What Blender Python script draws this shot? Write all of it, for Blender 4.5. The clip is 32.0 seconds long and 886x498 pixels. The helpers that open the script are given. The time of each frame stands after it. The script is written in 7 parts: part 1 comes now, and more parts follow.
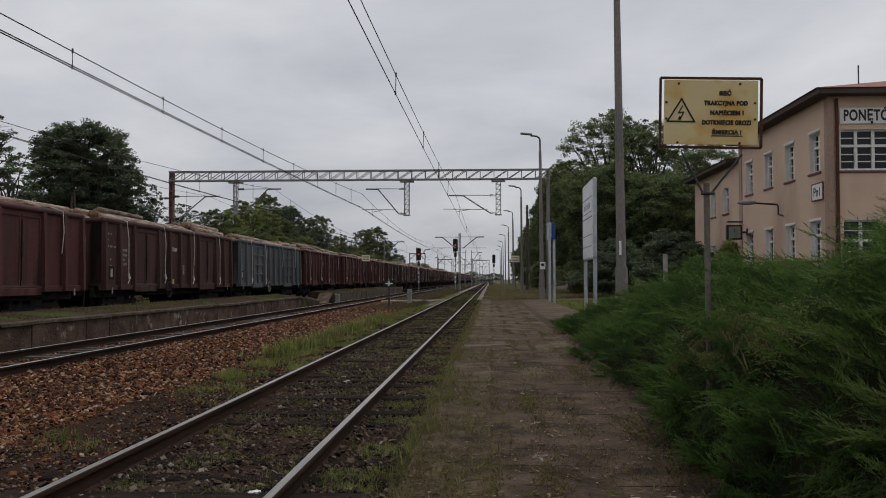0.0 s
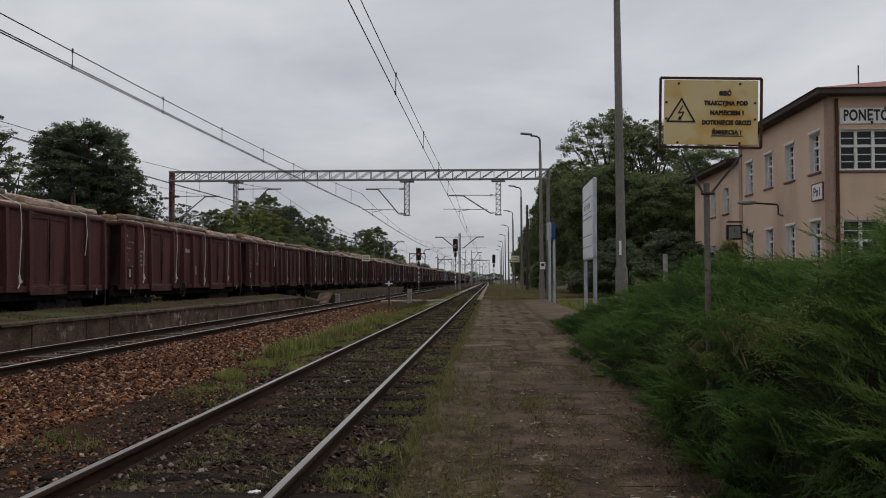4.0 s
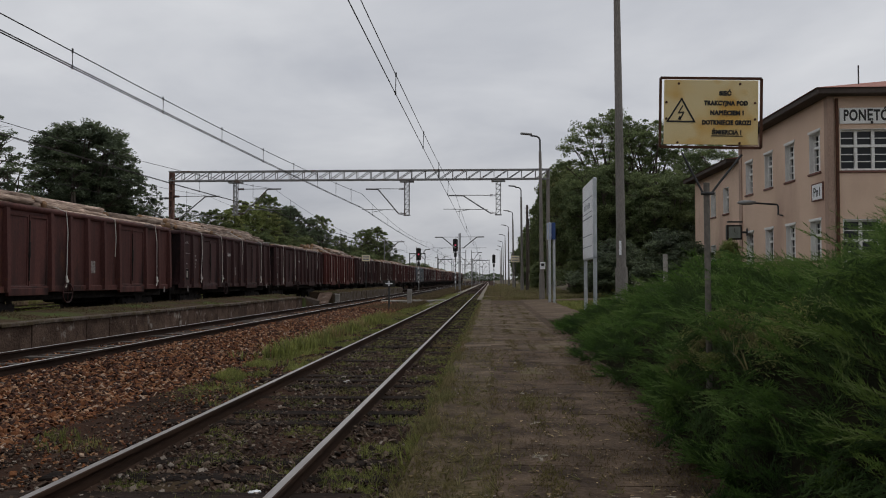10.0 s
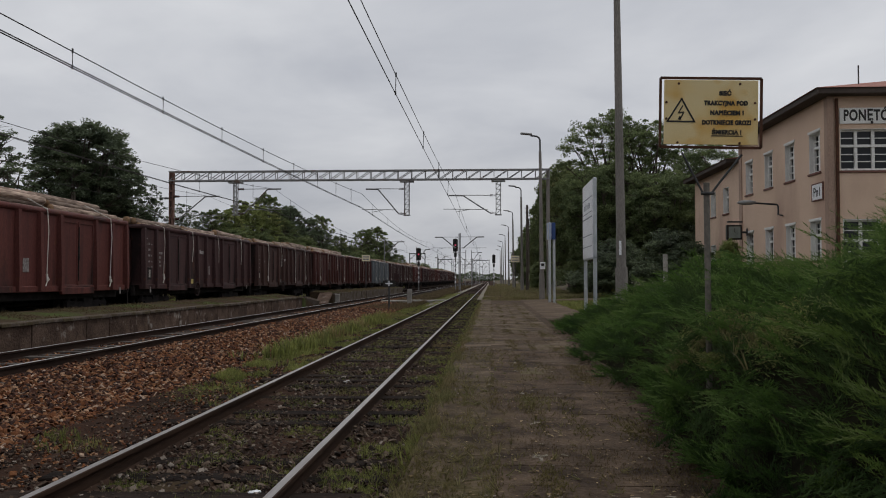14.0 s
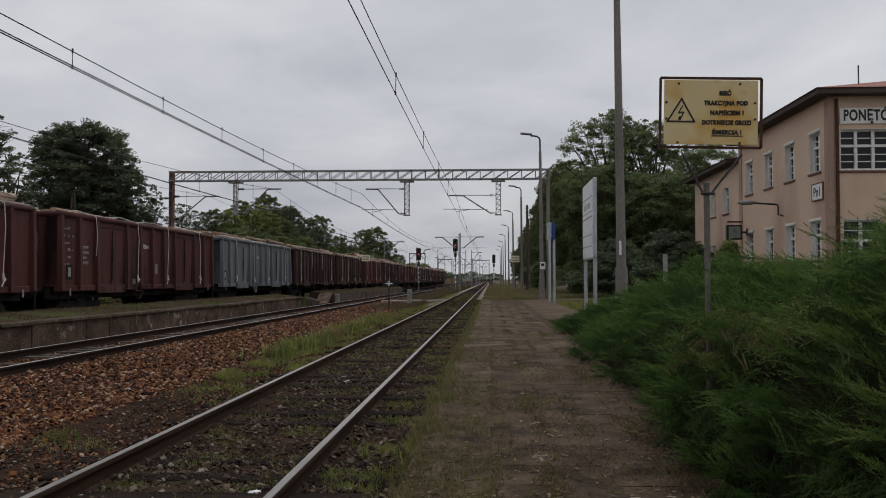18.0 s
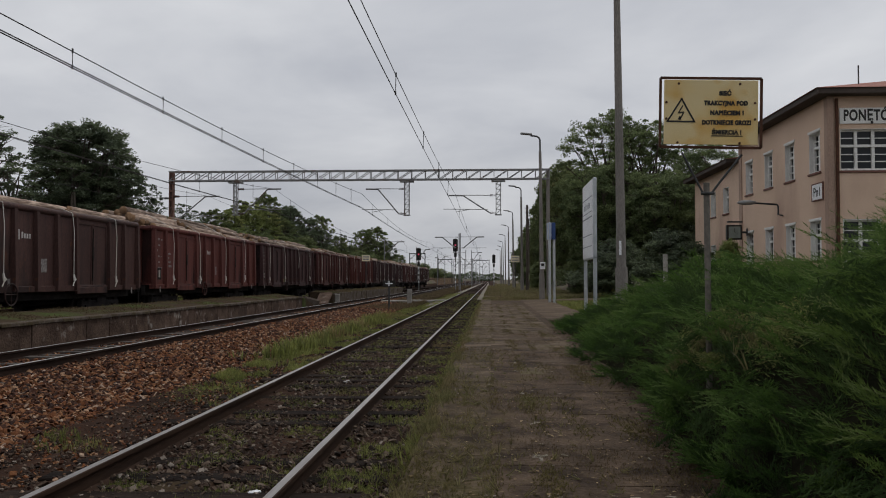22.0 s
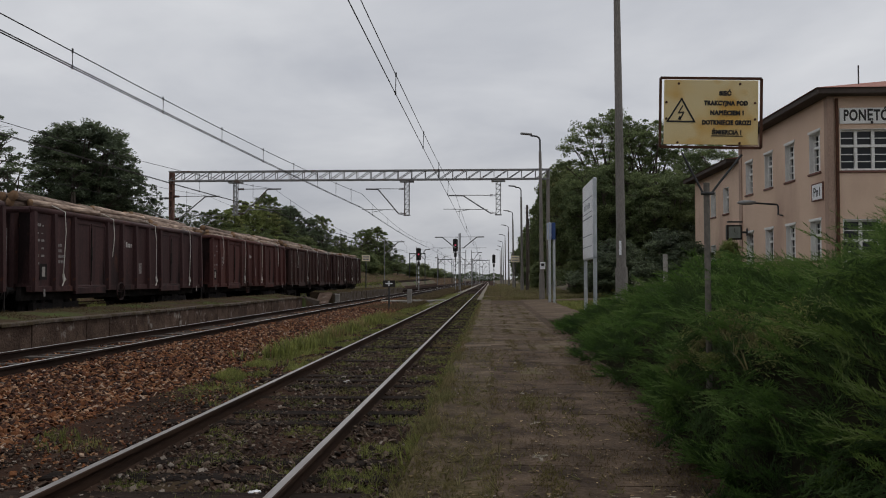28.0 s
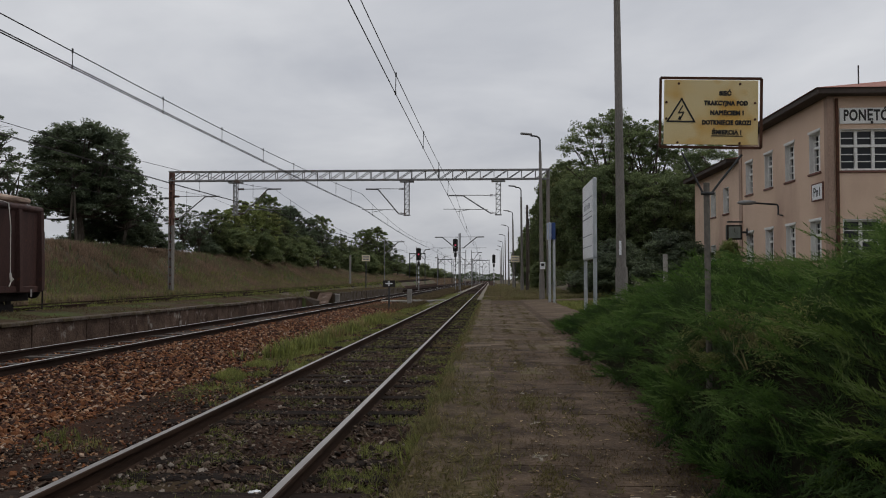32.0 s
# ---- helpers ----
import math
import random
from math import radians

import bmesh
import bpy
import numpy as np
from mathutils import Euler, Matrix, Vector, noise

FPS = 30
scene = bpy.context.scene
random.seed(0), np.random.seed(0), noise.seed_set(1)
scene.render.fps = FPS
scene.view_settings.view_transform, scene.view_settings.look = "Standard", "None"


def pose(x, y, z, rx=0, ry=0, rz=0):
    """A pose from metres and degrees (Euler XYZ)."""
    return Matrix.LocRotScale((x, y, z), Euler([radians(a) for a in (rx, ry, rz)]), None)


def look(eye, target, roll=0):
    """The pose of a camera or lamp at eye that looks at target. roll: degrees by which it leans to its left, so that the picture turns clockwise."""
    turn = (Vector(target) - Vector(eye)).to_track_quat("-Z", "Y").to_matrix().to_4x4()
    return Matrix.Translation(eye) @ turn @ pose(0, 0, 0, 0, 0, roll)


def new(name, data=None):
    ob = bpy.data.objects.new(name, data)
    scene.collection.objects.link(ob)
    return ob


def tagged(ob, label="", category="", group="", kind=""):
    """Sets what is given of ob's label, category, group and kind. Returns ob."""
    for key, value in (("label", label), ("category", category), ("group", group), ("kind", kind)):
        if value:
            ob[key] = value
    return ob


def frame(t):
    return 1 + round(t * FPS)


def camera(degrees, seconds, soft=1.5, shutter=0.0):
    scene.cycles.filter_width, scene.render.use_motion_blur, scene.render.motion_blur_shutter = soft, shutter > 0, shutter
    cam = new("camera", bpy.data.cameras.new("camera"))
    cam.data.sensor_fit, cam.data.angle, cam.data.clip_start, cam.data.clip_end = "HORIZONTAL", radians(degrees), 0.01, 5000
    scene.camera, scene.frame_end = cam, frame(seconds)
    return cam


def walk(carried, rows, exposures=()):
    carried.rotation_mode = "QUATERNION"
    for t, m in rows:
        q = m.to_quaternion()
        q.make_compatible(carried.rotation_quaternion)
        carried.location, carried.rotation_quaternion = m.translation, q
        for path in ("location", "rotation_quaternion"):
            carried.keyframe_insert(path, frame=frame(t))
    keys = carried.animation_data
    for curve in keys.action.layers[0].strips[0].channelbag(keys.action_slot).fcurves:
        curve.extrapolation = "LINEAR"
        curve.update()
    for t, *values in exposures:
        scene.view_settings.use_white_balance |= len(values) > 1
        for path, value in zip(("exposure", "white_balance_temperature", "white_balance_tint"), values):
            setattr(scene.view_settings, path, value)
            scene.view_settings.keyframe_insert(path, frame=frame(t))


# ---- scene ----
cam = camera(54.81, 32.0, soft=1.0)
VIEW = pose(0, 0, 1.353, 92.04, 0, 3.198)
walk(cam, [(0, VIEW), (32, VIEW)], exposures=[(0, 0.0), (32, 0.0)])

# ---- sky and light: even overcast, late summer afternoon ----
SUN_ELEV, SUN_TURN = 62.0, 48.0
world = bpy.data.worlds.new("overcast_sky")
scene.world = world
world.use_nodes = True
wn, wl = world.node_tree.nodes, world.node_tree.links
wn.clear()
w_out = wn.new("ShaderNodeOutputWorld")
w_bg = wn.new("ShaderNodeBackground")
w_sky = wn.new("ShaderNodeTexSky")
w_sky.sky_type, w_sky.sun_disc = "NISHITA", False
w_sky.sun_elevation, w_sky.sun_rotation = radians(SUN_ELEV), radians(SUN_TURN)
w_sky.dust_density = 4.0
w_tc = wn.new("ShaderNodeTexCoord")
w_sep = wn.new("ShaderNodeSeparateXYZ")
w_add = wn.new("ShaderNodeMath")
w_add.operation, w_add.inputs[1].default_value = "ADD", 0.22
w_abs = wn.new("ShaderNodeMath")
w_abs.operation = "ABSOLUTE"
w_div = wn.new("ShaderNodeVectorMath")
w_div.operation = "DIVIDE"
w_comb = wn.new("ShaderNodeCombineXYZ")
w_noise = wn.new("ShaderNodeTexNoise")
w_noise.inputs["Scale"].default_value = 1.5
w_noise.inputs["Detail"].default_value = 5.0
w_noise.inputs["Roughness"].default_value = 0.52
w_noise.inputs["Distortion"].default_value = 0.3
w_ramp = wn.new("ShaderNodeValToRGB")
w_ramp.color_ramp.elements[0].position, w_ramp.color_ramp.elements[0].color = 0.30, (5.1, 5.3, 5.82, 1)
w_ramp.color_ramp.elements[1].position, w_ramp.color_ramp.elements[1].color = 0.72, (7.45, 7.58, 7.9, 1)
w_mix = wn.new("ShaderNodeMix")
w_mix.data_type = "RGBA"
w_mix.inputs["Factor"].default_value = 0.97
wl.new(w_tc.outputs["Generated"], w_sep.inputs[0])
wl.new(w_sep.outputs["Z"], w_abs.inputs[0])
wl.new(w_abs.outputs[0], w_add.inputs[0])
for k in range(3):
    wl.new(w_add.outputs[0], w_comb.inputs[k])
wl.new(w_tc.outputs["Generated"], w_div.inputs[0])
wl.new(w_comb.outputs[0], w_div.inputs[1])
wl.new(w_div.outputs[0], w_noise.inputs["Vector"])
wl.new(w_noise.outputs["Fac"], w_ramp.inputs[0])
wl.new(w_sky.outputs[0], w_mix.inputs[6])
wl.new(w_ramp.outputs[0], w_mix.inputs[7])
wl.new(w_mix.outputs[2], w_bg.inputs[0])
w_grad = wn.new("ShaderNodeMapRange")
w_grad.interpolation_type = "SMOOTHSTEP"
w_grad.inputs["From Max"].default_value = 0.22
w_grad.inputs["To Min"].default_value, w_grad.inputs["To Max"].default_value = 0.077, 0.092
wl.new(w_abs.outputs[0], w_grad.inputs["Value"])
wl.new(w_grad.outputs[0], w_bg.inputs[1])
wl.new(w_bg.outputs[0], w_out.inputs[0])

sun = new("sun", bpy.data.lights.new("sun", "SUN"))
sun.data.energy, sun.data.angle, sun.data.color = 0.85, radians(25), (1.0, 0.97, 0.92)
sun_dir = Vector((math.sin(radians(SUN_TURN)) * math.cos(radians(SUN_ELEV)),
                  math.cos(radians(SUN_TURN)) * math.cos(radians(SUN_ELEV)), math.sin(radians(SUN_ELEV))))
sun.matrix_world = look(sun_dir * 60, (0, 0, 0))


# ---- materials ----
def surface(name, c1, c2, scale=4.0, rough=0.8, metal=0.0, bump=0.3, bump_dist=0.01, fine=60.0, dirt=None,
            dirt_scale=0.7, dirt_at=0.55, vary=0.0, island=0.0, stretch=(1, 1, 1), spec=0.3, detail=6.0, placed=False):
    """Two colours mixed by coarse noise, fine grain and relief, an optional stain colour in broad patches,
    and brightness that varies from object to object (vary) or from piece to piece of one mesh (island).
    placed: the pattern runs on from piece to piece of a fixed surface."""
    m = bpy.data.materials.new(name)
    m.use_nodes = True
    n, l = m.node_tree.nodes, m.node_tree.links
    bsdf = n["Principled BSDF"]
    bsdf.inputs["Roughness"].default_value = rough
    bsdf.inputs["Metallic"].default_value = metal
    bsdf.inputs["Specular IOR Level"].default_value = spec
    tc = n.new("ShaderNodeTexCoord")
    mp = n.new("ShaderNodeMapping")
    mp.inputs["Scale"].default_value = stretch
    l.new(n.new("ShaderNodeNewGeometry").outputs["Position"] if placed else tc.outputs["Object"], mp.inputs[0])

    def tex(s, d=detail):
        t = n.new("ShaderNodeTexNoise")
        t.inputs["Scale"].default_value, t.inputs["Detail"].default_value = s, d
        l.new(mp.outputs[0], t.inputs["Vector"])
        return t.outputs["Fac"]

    def ramp(src, a, b):
        r = n.new("ShaderNodeMapRange")
        r.inputs["From Min"].default_value, r.inputs["From Max"].default_value = a, b
        l.new(src, r.inputs["Value"])
        return r.outputs["Result"]

    def mix(fac, a, b, kind="MIX"):
        x = n.new("ShaderNodeMix")
        x.data_type, x.blend_type = "RGBA", kind
        for sock, v in ((x.inputs["Factor"], fac), (x.inputs[6], a), (x.inputs[7], b)):
            if isinstance(v, (int, float)):
                sock.default_value = v
            elif isinstance(v, tuple):
                sock.default_value = (*v, 1)
            else:
                l.new(v, sock)
        return x.outputs[2]

    coarse, grain = tex(scale), tex(fine, 3.0)
    col = mix(ramp(coarse, 0.32, 0.68), c1, c2)
    if dirt:
        col = mix(ramp(tex(dirt_scale), dirt_at, dirt_at + 0.13), col, dirt)
    g = ramp(grain, 0.25, 0.75)
    gm = n.new("ShaderNodeMapRange")
    gm.inputs["To Min"].default_value, gm.inputs["To Max"].default_value = 0.72, 1.22
    l.new(g, gm.inputs["Value"])
    col = mix(1.0, col, gm.outputs["Result"], "MULTIPLY")
    for amount, node, out in ((vary, "ShaderNodeObjectInfo", "Random"), (island, "ShaderNodeNewGeometry", "Random Per Island")):
        if amount:
            o = n.new(node)
            vm = n.new("ShaderNodeMapRange")
            vm.inputs["To Min"].default_value, vm.inputs["To Max"].default_value = 1 - amount, 1 + amount
            l.new(o.outputs[out], vm.inputs["Value"])
            col = mix(1.0, col, vm.outputs["Result"], "MULTIPLY")
    l.new(col, bsdf.inputs["Base Color"])
    if bump:
        b = n.new("ShaderNodeBump")
        b.inputs["Strength"].default_value, b.inputs["Distance"].default_value = bump, bump_dist
        l.new(grain, b.inputs["Height"])
        l.new(b.outputs[0], bsdf.inputs["Normal"])
    return m


def leaf_surface(name, c1, c2, c3=None, rough=0.55, shine=0.25, patch=0.6, island=0.45):
    """Foliage: colour varies from leaf to leaf and in broad patches through the crown; a little light passes through."""
    m = surface(name, c1, c2, scale=patch, rough=rough, bump=0, fine=9.0, island=island, spec=shine, dirt=c3, dirt_scale=0.35, dirt_at=0.56)
    n, l = m.node_tree.nodes, m.node_tree.links
    bsdf, out = n["Principled BSDF"], n["Material Output"]
    tr = n.new("ShaderNodeBsdfTranslucent")
    l.new(bsdf.inputs["Base Color"].links[0].from_socket, tr.inputs["Color"])
    mx = n.new("ShaderNodeMixShader")
    mx.inputs[0].default_value = 0.55
    l.new(bsdf.outputs[0], mx.inputs[1])
    l.new(tr.outputs[0], mx.inputs[2])
    l.new(mx.outputs[0], out.inputs["Surface"])
    return m


def stone_surface(name, shades, dust):
    """Loose stones: each takes one of the shades, with a dusting that lies in broad patches."""
    m = surface(name, (1, 1, 1), (0.72, 0.70, 0.68), 9.0, 0.85, bump=0.5, fine=55, spec=0.25)
    n, l = m.node_tree.nodes, m.node_tree.links
    bsdf = n["Principled BSDF"]
    own = bsdf.inputs["Base Color"].links[0].from_socket
    ramp = n.new("ShaderNodeValToRGB")
    els = ramp.color_ramp.elements
    while len(els) < len(shades):
        els.new(0.5)
    for e, (p, c) in zip(els, shades):
        e.position, e.color = p, (*c, 1)
    l.new(n.new("ShaderNodeNewGeometry").outputs["Random Per Island"], ramp.inputs[0])
    patch = n.new("ShaderNodeTexNoise")
    patch.inputs["Scale"].default_value, patch.inputs["Detail"].default_value = 0.7, 4.0
    l.new(n.new("ShaderNodeTexCoord").outputs["Object"], patch.inputs["Vector"])
    amount = n.new("ShaderNodeMapRange")
    amount.inputs["From Min"].default_value, amount.inputs["From Max"].default_value = 0.52, 0.8
    amount.inputs["To Max"].default_value = 0.5
    l.new(patch.outputs["Fac"], amount.inputs["Value"])
    dusty = n.new("ShaderNodeMix")
    dusty.data_type = "RGBA"
    dusty.inputs[7].default_value = (*dust, 1)
    l.new(amount.outputs["Result"], dusty.inputs["Factor"])
    l.new(ramp.outputs[0], dusty.inputs[6])
    mul = n.new("ShaderNodeMix")
    mul.data_type, mul.blend_type = "RGBA", "MULTIPLY"
    mul.inputs["Factor"].default_value = 1.0
    l.new(dusty.outputs[2], mul.inputs[6])
    l.new(own, mul.inputs[7])
    l.new(mul.outputs[2], bsdf.inputs["Base Color"])
    return m


M_SOIL = surface("trackside_soil", (0.023, 0.012, 0.008), (0.052, 0.028, 0.018), 2.2, 0.95, bump=0.9, bump_dist=0.03, fine=22, dirt=(0.05, 0.044, 0.022), dirt_scale=0.6, dirt_at=0.56, spec=0.05)
M_BANK = surface("dry_bank_grass", (0.115, 0.08, 0.06), (0.095, 0.08, 0.048), 0.25, 0.95, bump=0.8, bump_dist=0.1, fine=7, dirt=(0.07, 0.095, 0.03), dirt_scale=0.12, dirt_at=0.52)
M_RAILSIDE = surface("rusty_rail_side", (0.024, 0.014, 0.010), (0.050, 0.028, 0.018), 6, 0.9, 0.0, fine=80, stretch=(1, 0.1, 1), spec=0.12)
M_RAILTOP = surface("polished_rail_head", (0.26, 0.235, 0.22), (0.37, 0.34, 0.32), 3, 0.38, 0.85, bump=0.05, fine=40, stretch=(1, 0.05, 1))
M_MAINTOP = surface("worn_bright_rail_head", (0.50, 0.48, 0.46), (0.62, 0.60, 0.58), 3, 0.42, 0.35, bump=0.05, fine=40, stretch=(1, 0.05, 1))
# oily ballast, with the shade under the wagons put into its dark colour
M_OILY_SHADE = surface("oily_shade_dark_ballast", (0.014, 0.011, 0.009), (0.03, 0.024, 0.02), 4, 0.95, bump=1.0, bump_dist=0.05, fine=16, spec=0.1)
M_GREASY = surface("greasy_black_rail", (0.020, 0.013, 0.010), (0.040, 0.024, 0.018), 4, 0.9, 0.0, fine=60, stretch=(1, 0.1, 1), spec=0.08)
M_SLEEPER = surface("tarred_wood", (0.010, 0.007, 0.006), (0.030, 0.021, 0.016), 5, 0.95, bump=0.8, bump_dist=0.02, fine=40, stretch=(0.15, 1, 1), vary=0.3, placed=True, spec=0.08)
M_CONCRETE_SLEEPER = surface("dirty_concrete_sleeper", (0.036, 0.029, 0.024), (0.105, 0.090, 0.078), 2, 0.9, fine=40, dirt=(0.05, 0.035, 0.028), dirt_scale=1.2, vary=0.25)
M_BALLAST = stone_surface("rust_red_ballast", [(0.0, (0.020, 0.009, 0.006)), (0.30, (0.060, 0.022, 0.011)), (0.60, (0.170, 0.059, 0.020)), (0.82, (0.255, 0.118, 0.052)), (0.94, (0.38, 0.235, 0.145)), (1.0, (0.46, 0.35, 0.27))], (0.062, 0.032, 0.022))
# rust brown taken near black, so shade between the stones is in the colour
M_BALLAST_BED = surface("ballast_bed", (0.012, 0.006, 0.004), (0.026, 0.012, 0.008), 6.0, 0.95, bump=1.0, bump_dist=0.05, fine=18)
M_GREYSTONE = stone_surface("grey_chippings", [(0.0, (0.018, 0.012, 0.009)), (0.4, (0.058, 0.036, 0.025)), (0.75, (0.11, 0.073, 0.050)), (0.93, (0.18, 0.135, 0.10)), (1.0, (0.30, 0.26, 0.22))], (0.045, 0.034, 0.022))
M_PLATFORM = surface("mossy_concrete_slab", (0.032, 0.021, 0.014), (0.118, 0.082, 0.056), 3.4, 0.92, bump=1.0, bump_dist=0.02, fine=26, dirt=(0.078, 0.058, 0.027), dirt_scale=1.7, dirt_at=0.57, vary=0.06, placed=True, spec=0.12, detail=9.0)
M_PALESLAB = surface("paler_concrete_slab", (0.046, 0.032, 0.021), (0.162, 0.120, 0.083), 2.6, 0.92, bump=1.0, bump_dist=0.02, fine=24, dirt=(0.10, 0.085, 0.040), dirt_scale=1.3, dirt_at=0.56, vary=0.08, placed=True, spec=0.12, detail=9.0)
M_EDGE = surface("worn_platform_kerb", (0.032, 0.022, 0.013), (0.118, 0.086, 0.054), 4.2, 0.92, bump=1.0, bump_dist=0.02, fine=26, dirt=(0.072, 0.057, 0.024), dirt_scale=2.6, dirt_at=0.54, vary=0.06, placed=True, spec=0.12, detail=9.0)
M_SAND = surface("pale_sandy_grit", (0.16, 0.135, 0.105), (0.27, 0.235, 0.19), 1.2, 0.85, bump=0.6, bump_dist=0.02, fine=18, dirt=(0.09, 0.085, 0.04), dirt_scale=0.5, dirt_at=0.52, spec=0.3)
M_STONEPOST = surface("pale_concrete", (0.24, 0.225, 0.20), (0.34, 0.32, 0.29), 3, 0.9, fine=40)
M_OLDWALL = surface("weathered_platform_wall", (0.062, 0.040, 0.030), (0.125, 0.086, 0.066), 2.6, 0.92, bump=0.9, bump_dist=0.03, fine=16, dirt=(0.30, 0.265, 0.235), dirt_scale=3.4, dirt_at=0.60, vary=0.22, placed=True, spec=0.1)
M_COPING = surface("pale_worn_coping", (0.07, 0.052, 0.042), (0.15, 0.125, 0.105), 3.5, 0.92, bump=0.8, bump_dist=0.02, fine=22, dirt=(0.075, 0.058, 0.034), dirt_scale=2.4, dirt_at=0.47, placed=True, spec=0.1)
M_MOUND = surface("trodden_grass_soil", (0.072, 0.047, 0.033), (0.060, 0.044, 0.027), 0.6, 0.95, bump=0.8, bump_dist=0.03, fine=16, dirt=(0.07, 0.09, 0.03), dirt_scale=0.5, dirt_at=0.5, spec=0.05)
M_STEEL = surface("weathered_grey_steel", (0.20, 0.20, 0.20), (0.30, 0.295, 0.285), 2, 0.55, 0.4, fine=40, dirt=(0.16, 0.09, 0.06), dirt_scale=1.6, dirt_at=0.6)
M_RUSTPOST = surface("rust_red_painted_steel", (0.12, 0.06, 0.045), (0.18, 0.095, 0.07), 2, 0.75, 0.2, fine=40, dirt=(0.09, 0.05, 0.04), dirt_scale=1.5)
M_DARKSTEEL = surface("dark_steel", (0.05, 0.05, 0.052), (0.09, 0.088, 0.085), 3, 0.6, 0.4, fine=50)
M_WIRE = surface("copper_wire", (0.035, 0.032, 0.03), (0.05, 0.047, 0.044), 3, 0.8, 0.0, bump=0, fine=20)
M_INSUL = surface("brown_porcelain", (0.06, 0.03, 0.022), (0.09, 0.045, 0.03), 5, 0.25, bump=0, fine=30)
M_POLE = surface("weathered_concrete_pole", (0.17, 0.155, 0.14), (0.26, 0.235, 0.21), 1.0, 0.9, fine=40, dirt=(0.11, 0.10, 0.085), dirt_scale=0.8, stretch=(1, 1, 0.3))
M_GALV = surface("galvanised_steel", (0.42, 0.44, 0.46), (0.55, 0.57, 0.58), 4, 0.42, 0.7, bump=0.05, fine=50)
M_WHITE = surface("white_enamel", (0.72, 0.73, 0.74), (0.82, 0.82, 0.82), 1.5, 0.4, bump=0.05, fine=30)
M_GREYBAR = surface("grey_print", (0.18, 0.19, 0.21), (0.26, 0.27, 0.29), 4, 0.5, bump=0, fine=20)
M_BLUE = surface("blue_enamel", (0.02, 0.05, 0.16), (0.03, 0.07, 0.21), 3, 0.35, bump=0.05, fine=30)
M_PALEBLUE = surface("pale_blue_enamel", (0.34, 0.40, 0.52), (0.42, 0.48, 0.58), 3, 0.4, bump=0.05, fine=30)
M_YELLOW = surface("faded_yellow_enamel", (0.70, 0.50, 0.20), (0.74, 0.60, 0.33), 3.0, 0.5, bump=0.05, fine=250, dirt=(0.66, 0.38, 0.09), dirt_scale=3.4, dirt_at=0.53, detail=2.5)
M_INK = surface("black_print", (0.016, 0.014, 0.012), (0.03, 0.027, 0.022), 6, 0.5, bump=0, fine=30)
M_RUST = surface("rust", (0.055, 0.026, 0.016), (0.12, 0.052, 0.03), 8, 0.9, 0.2, fine=90)
M_RENDERWALL = surface("peach_render", (0.61, 0.44, 0.32), (0.69, 0.51, 0.385), 0.5, 0.95, bump=0.5, bump_dist=0.006, fine=60, dirt=(0.50, 0.345, 0.26), dirt_scale=0.3, dirt_at=0.53, stretch=(1, 1, 0.45))
M_PILASTER = surface("brown_render", (0.33, 0.225, 0.175), (0.42, 0.295, 0.225), 0.9, 0.9, fine=50, stretch=(1, 1, 0.3))
M_REVEAL = surface("white_window_paint", (0.66, 0.65, 0.62), (0.78, 0.77, 0.74), 2, 0.55, bump=0.1, fine=40, dirt=(0.5, 0.47, 0.43), dirt_scale=1.8, dirt_at=0.62)
M_SILL = surface("brown_clay_sill", (0.13, 0.06, 0.045), (0.19, 0.09, 0.07), 3, 0.7, fine=40)
M_ROOF = surface("red_clay_roof", (0.20, 0.075, 0.055), (0.30, 0.125, 0.09), 0.8, 0.8, bump=0.4, fine=14, vary=0.2)
M_FASCIA = surface("dark_eave_wood", (0.045, 0.035, 0.03), (0.085, 0.065, 0.055), 1.5, 0.8, fine=30, stretch=(0.3, 0.3, 1))
M_BARK = surface("tree_bark", (0.06, 0.047, 0.037), (0.11, 0.09, 0.072), 3, 0.95, bump=1, bump_dist=0.03, fine=12, stretch=(1, 1, 0.25))
M_LEAF_DARK = leaf_surface("dark_oak_leaves", (0.094, 0.118, 0.077), (0.160, 0.196, 0.108), patch=0.35)
M_PATH = surface("trodden_brown_path", (0.07, 0.048, 0.032), (0.135, 0.098, 0.066), 1.1, 0.85, bump=0.8, bump_dist=0.02, fine=20, dirt=(0.17, 0.135, 0.095), dirt_scale=0.9, dirt_at=0.6, spec=0.1)
M_DRYGREEN = leaf_surface("rough_yellowing_grass", (0.20, 0.15, 0.08), (0.17, 0.175, 0.07), (0.24, 0.17, 0.10))
M_LEAF = leaf_surface("green_leaves", (0.122, 0.158, 0.070), (0.21, 0.243, 0.103), (0.26, 0.255, 0.105))
M_LEAF_LIGHT = leaf_surface("light_green_leaves", (0.19, 0.235, 0.082), (0.30, 0.325, 0.115), (0.34, 0.32, 0.125))
M_LEAF_MID = leaf_surface("deep_green_leaves", (0.105, 0.14, 0.066), (0.19, 0.23, 0.098), patch=0.35)
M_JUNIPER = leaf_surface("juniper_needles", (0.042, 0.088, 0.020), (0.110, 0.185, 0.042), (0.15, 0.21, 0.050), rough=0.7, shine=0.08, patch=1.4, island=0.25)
M_JUNIPER_INNER = leaf_surface("dark_inner_juniper", (0.030, 0.056, 0.020), (0.070, 0.112, 0.036), rough=0.7, shine=0.08, patch=1.4, island=0.25)
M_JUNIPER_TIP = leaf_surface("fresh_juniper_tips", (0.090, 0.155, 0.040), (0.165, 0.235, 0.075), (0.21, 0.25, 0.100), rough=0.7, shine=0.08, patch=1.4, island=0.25)
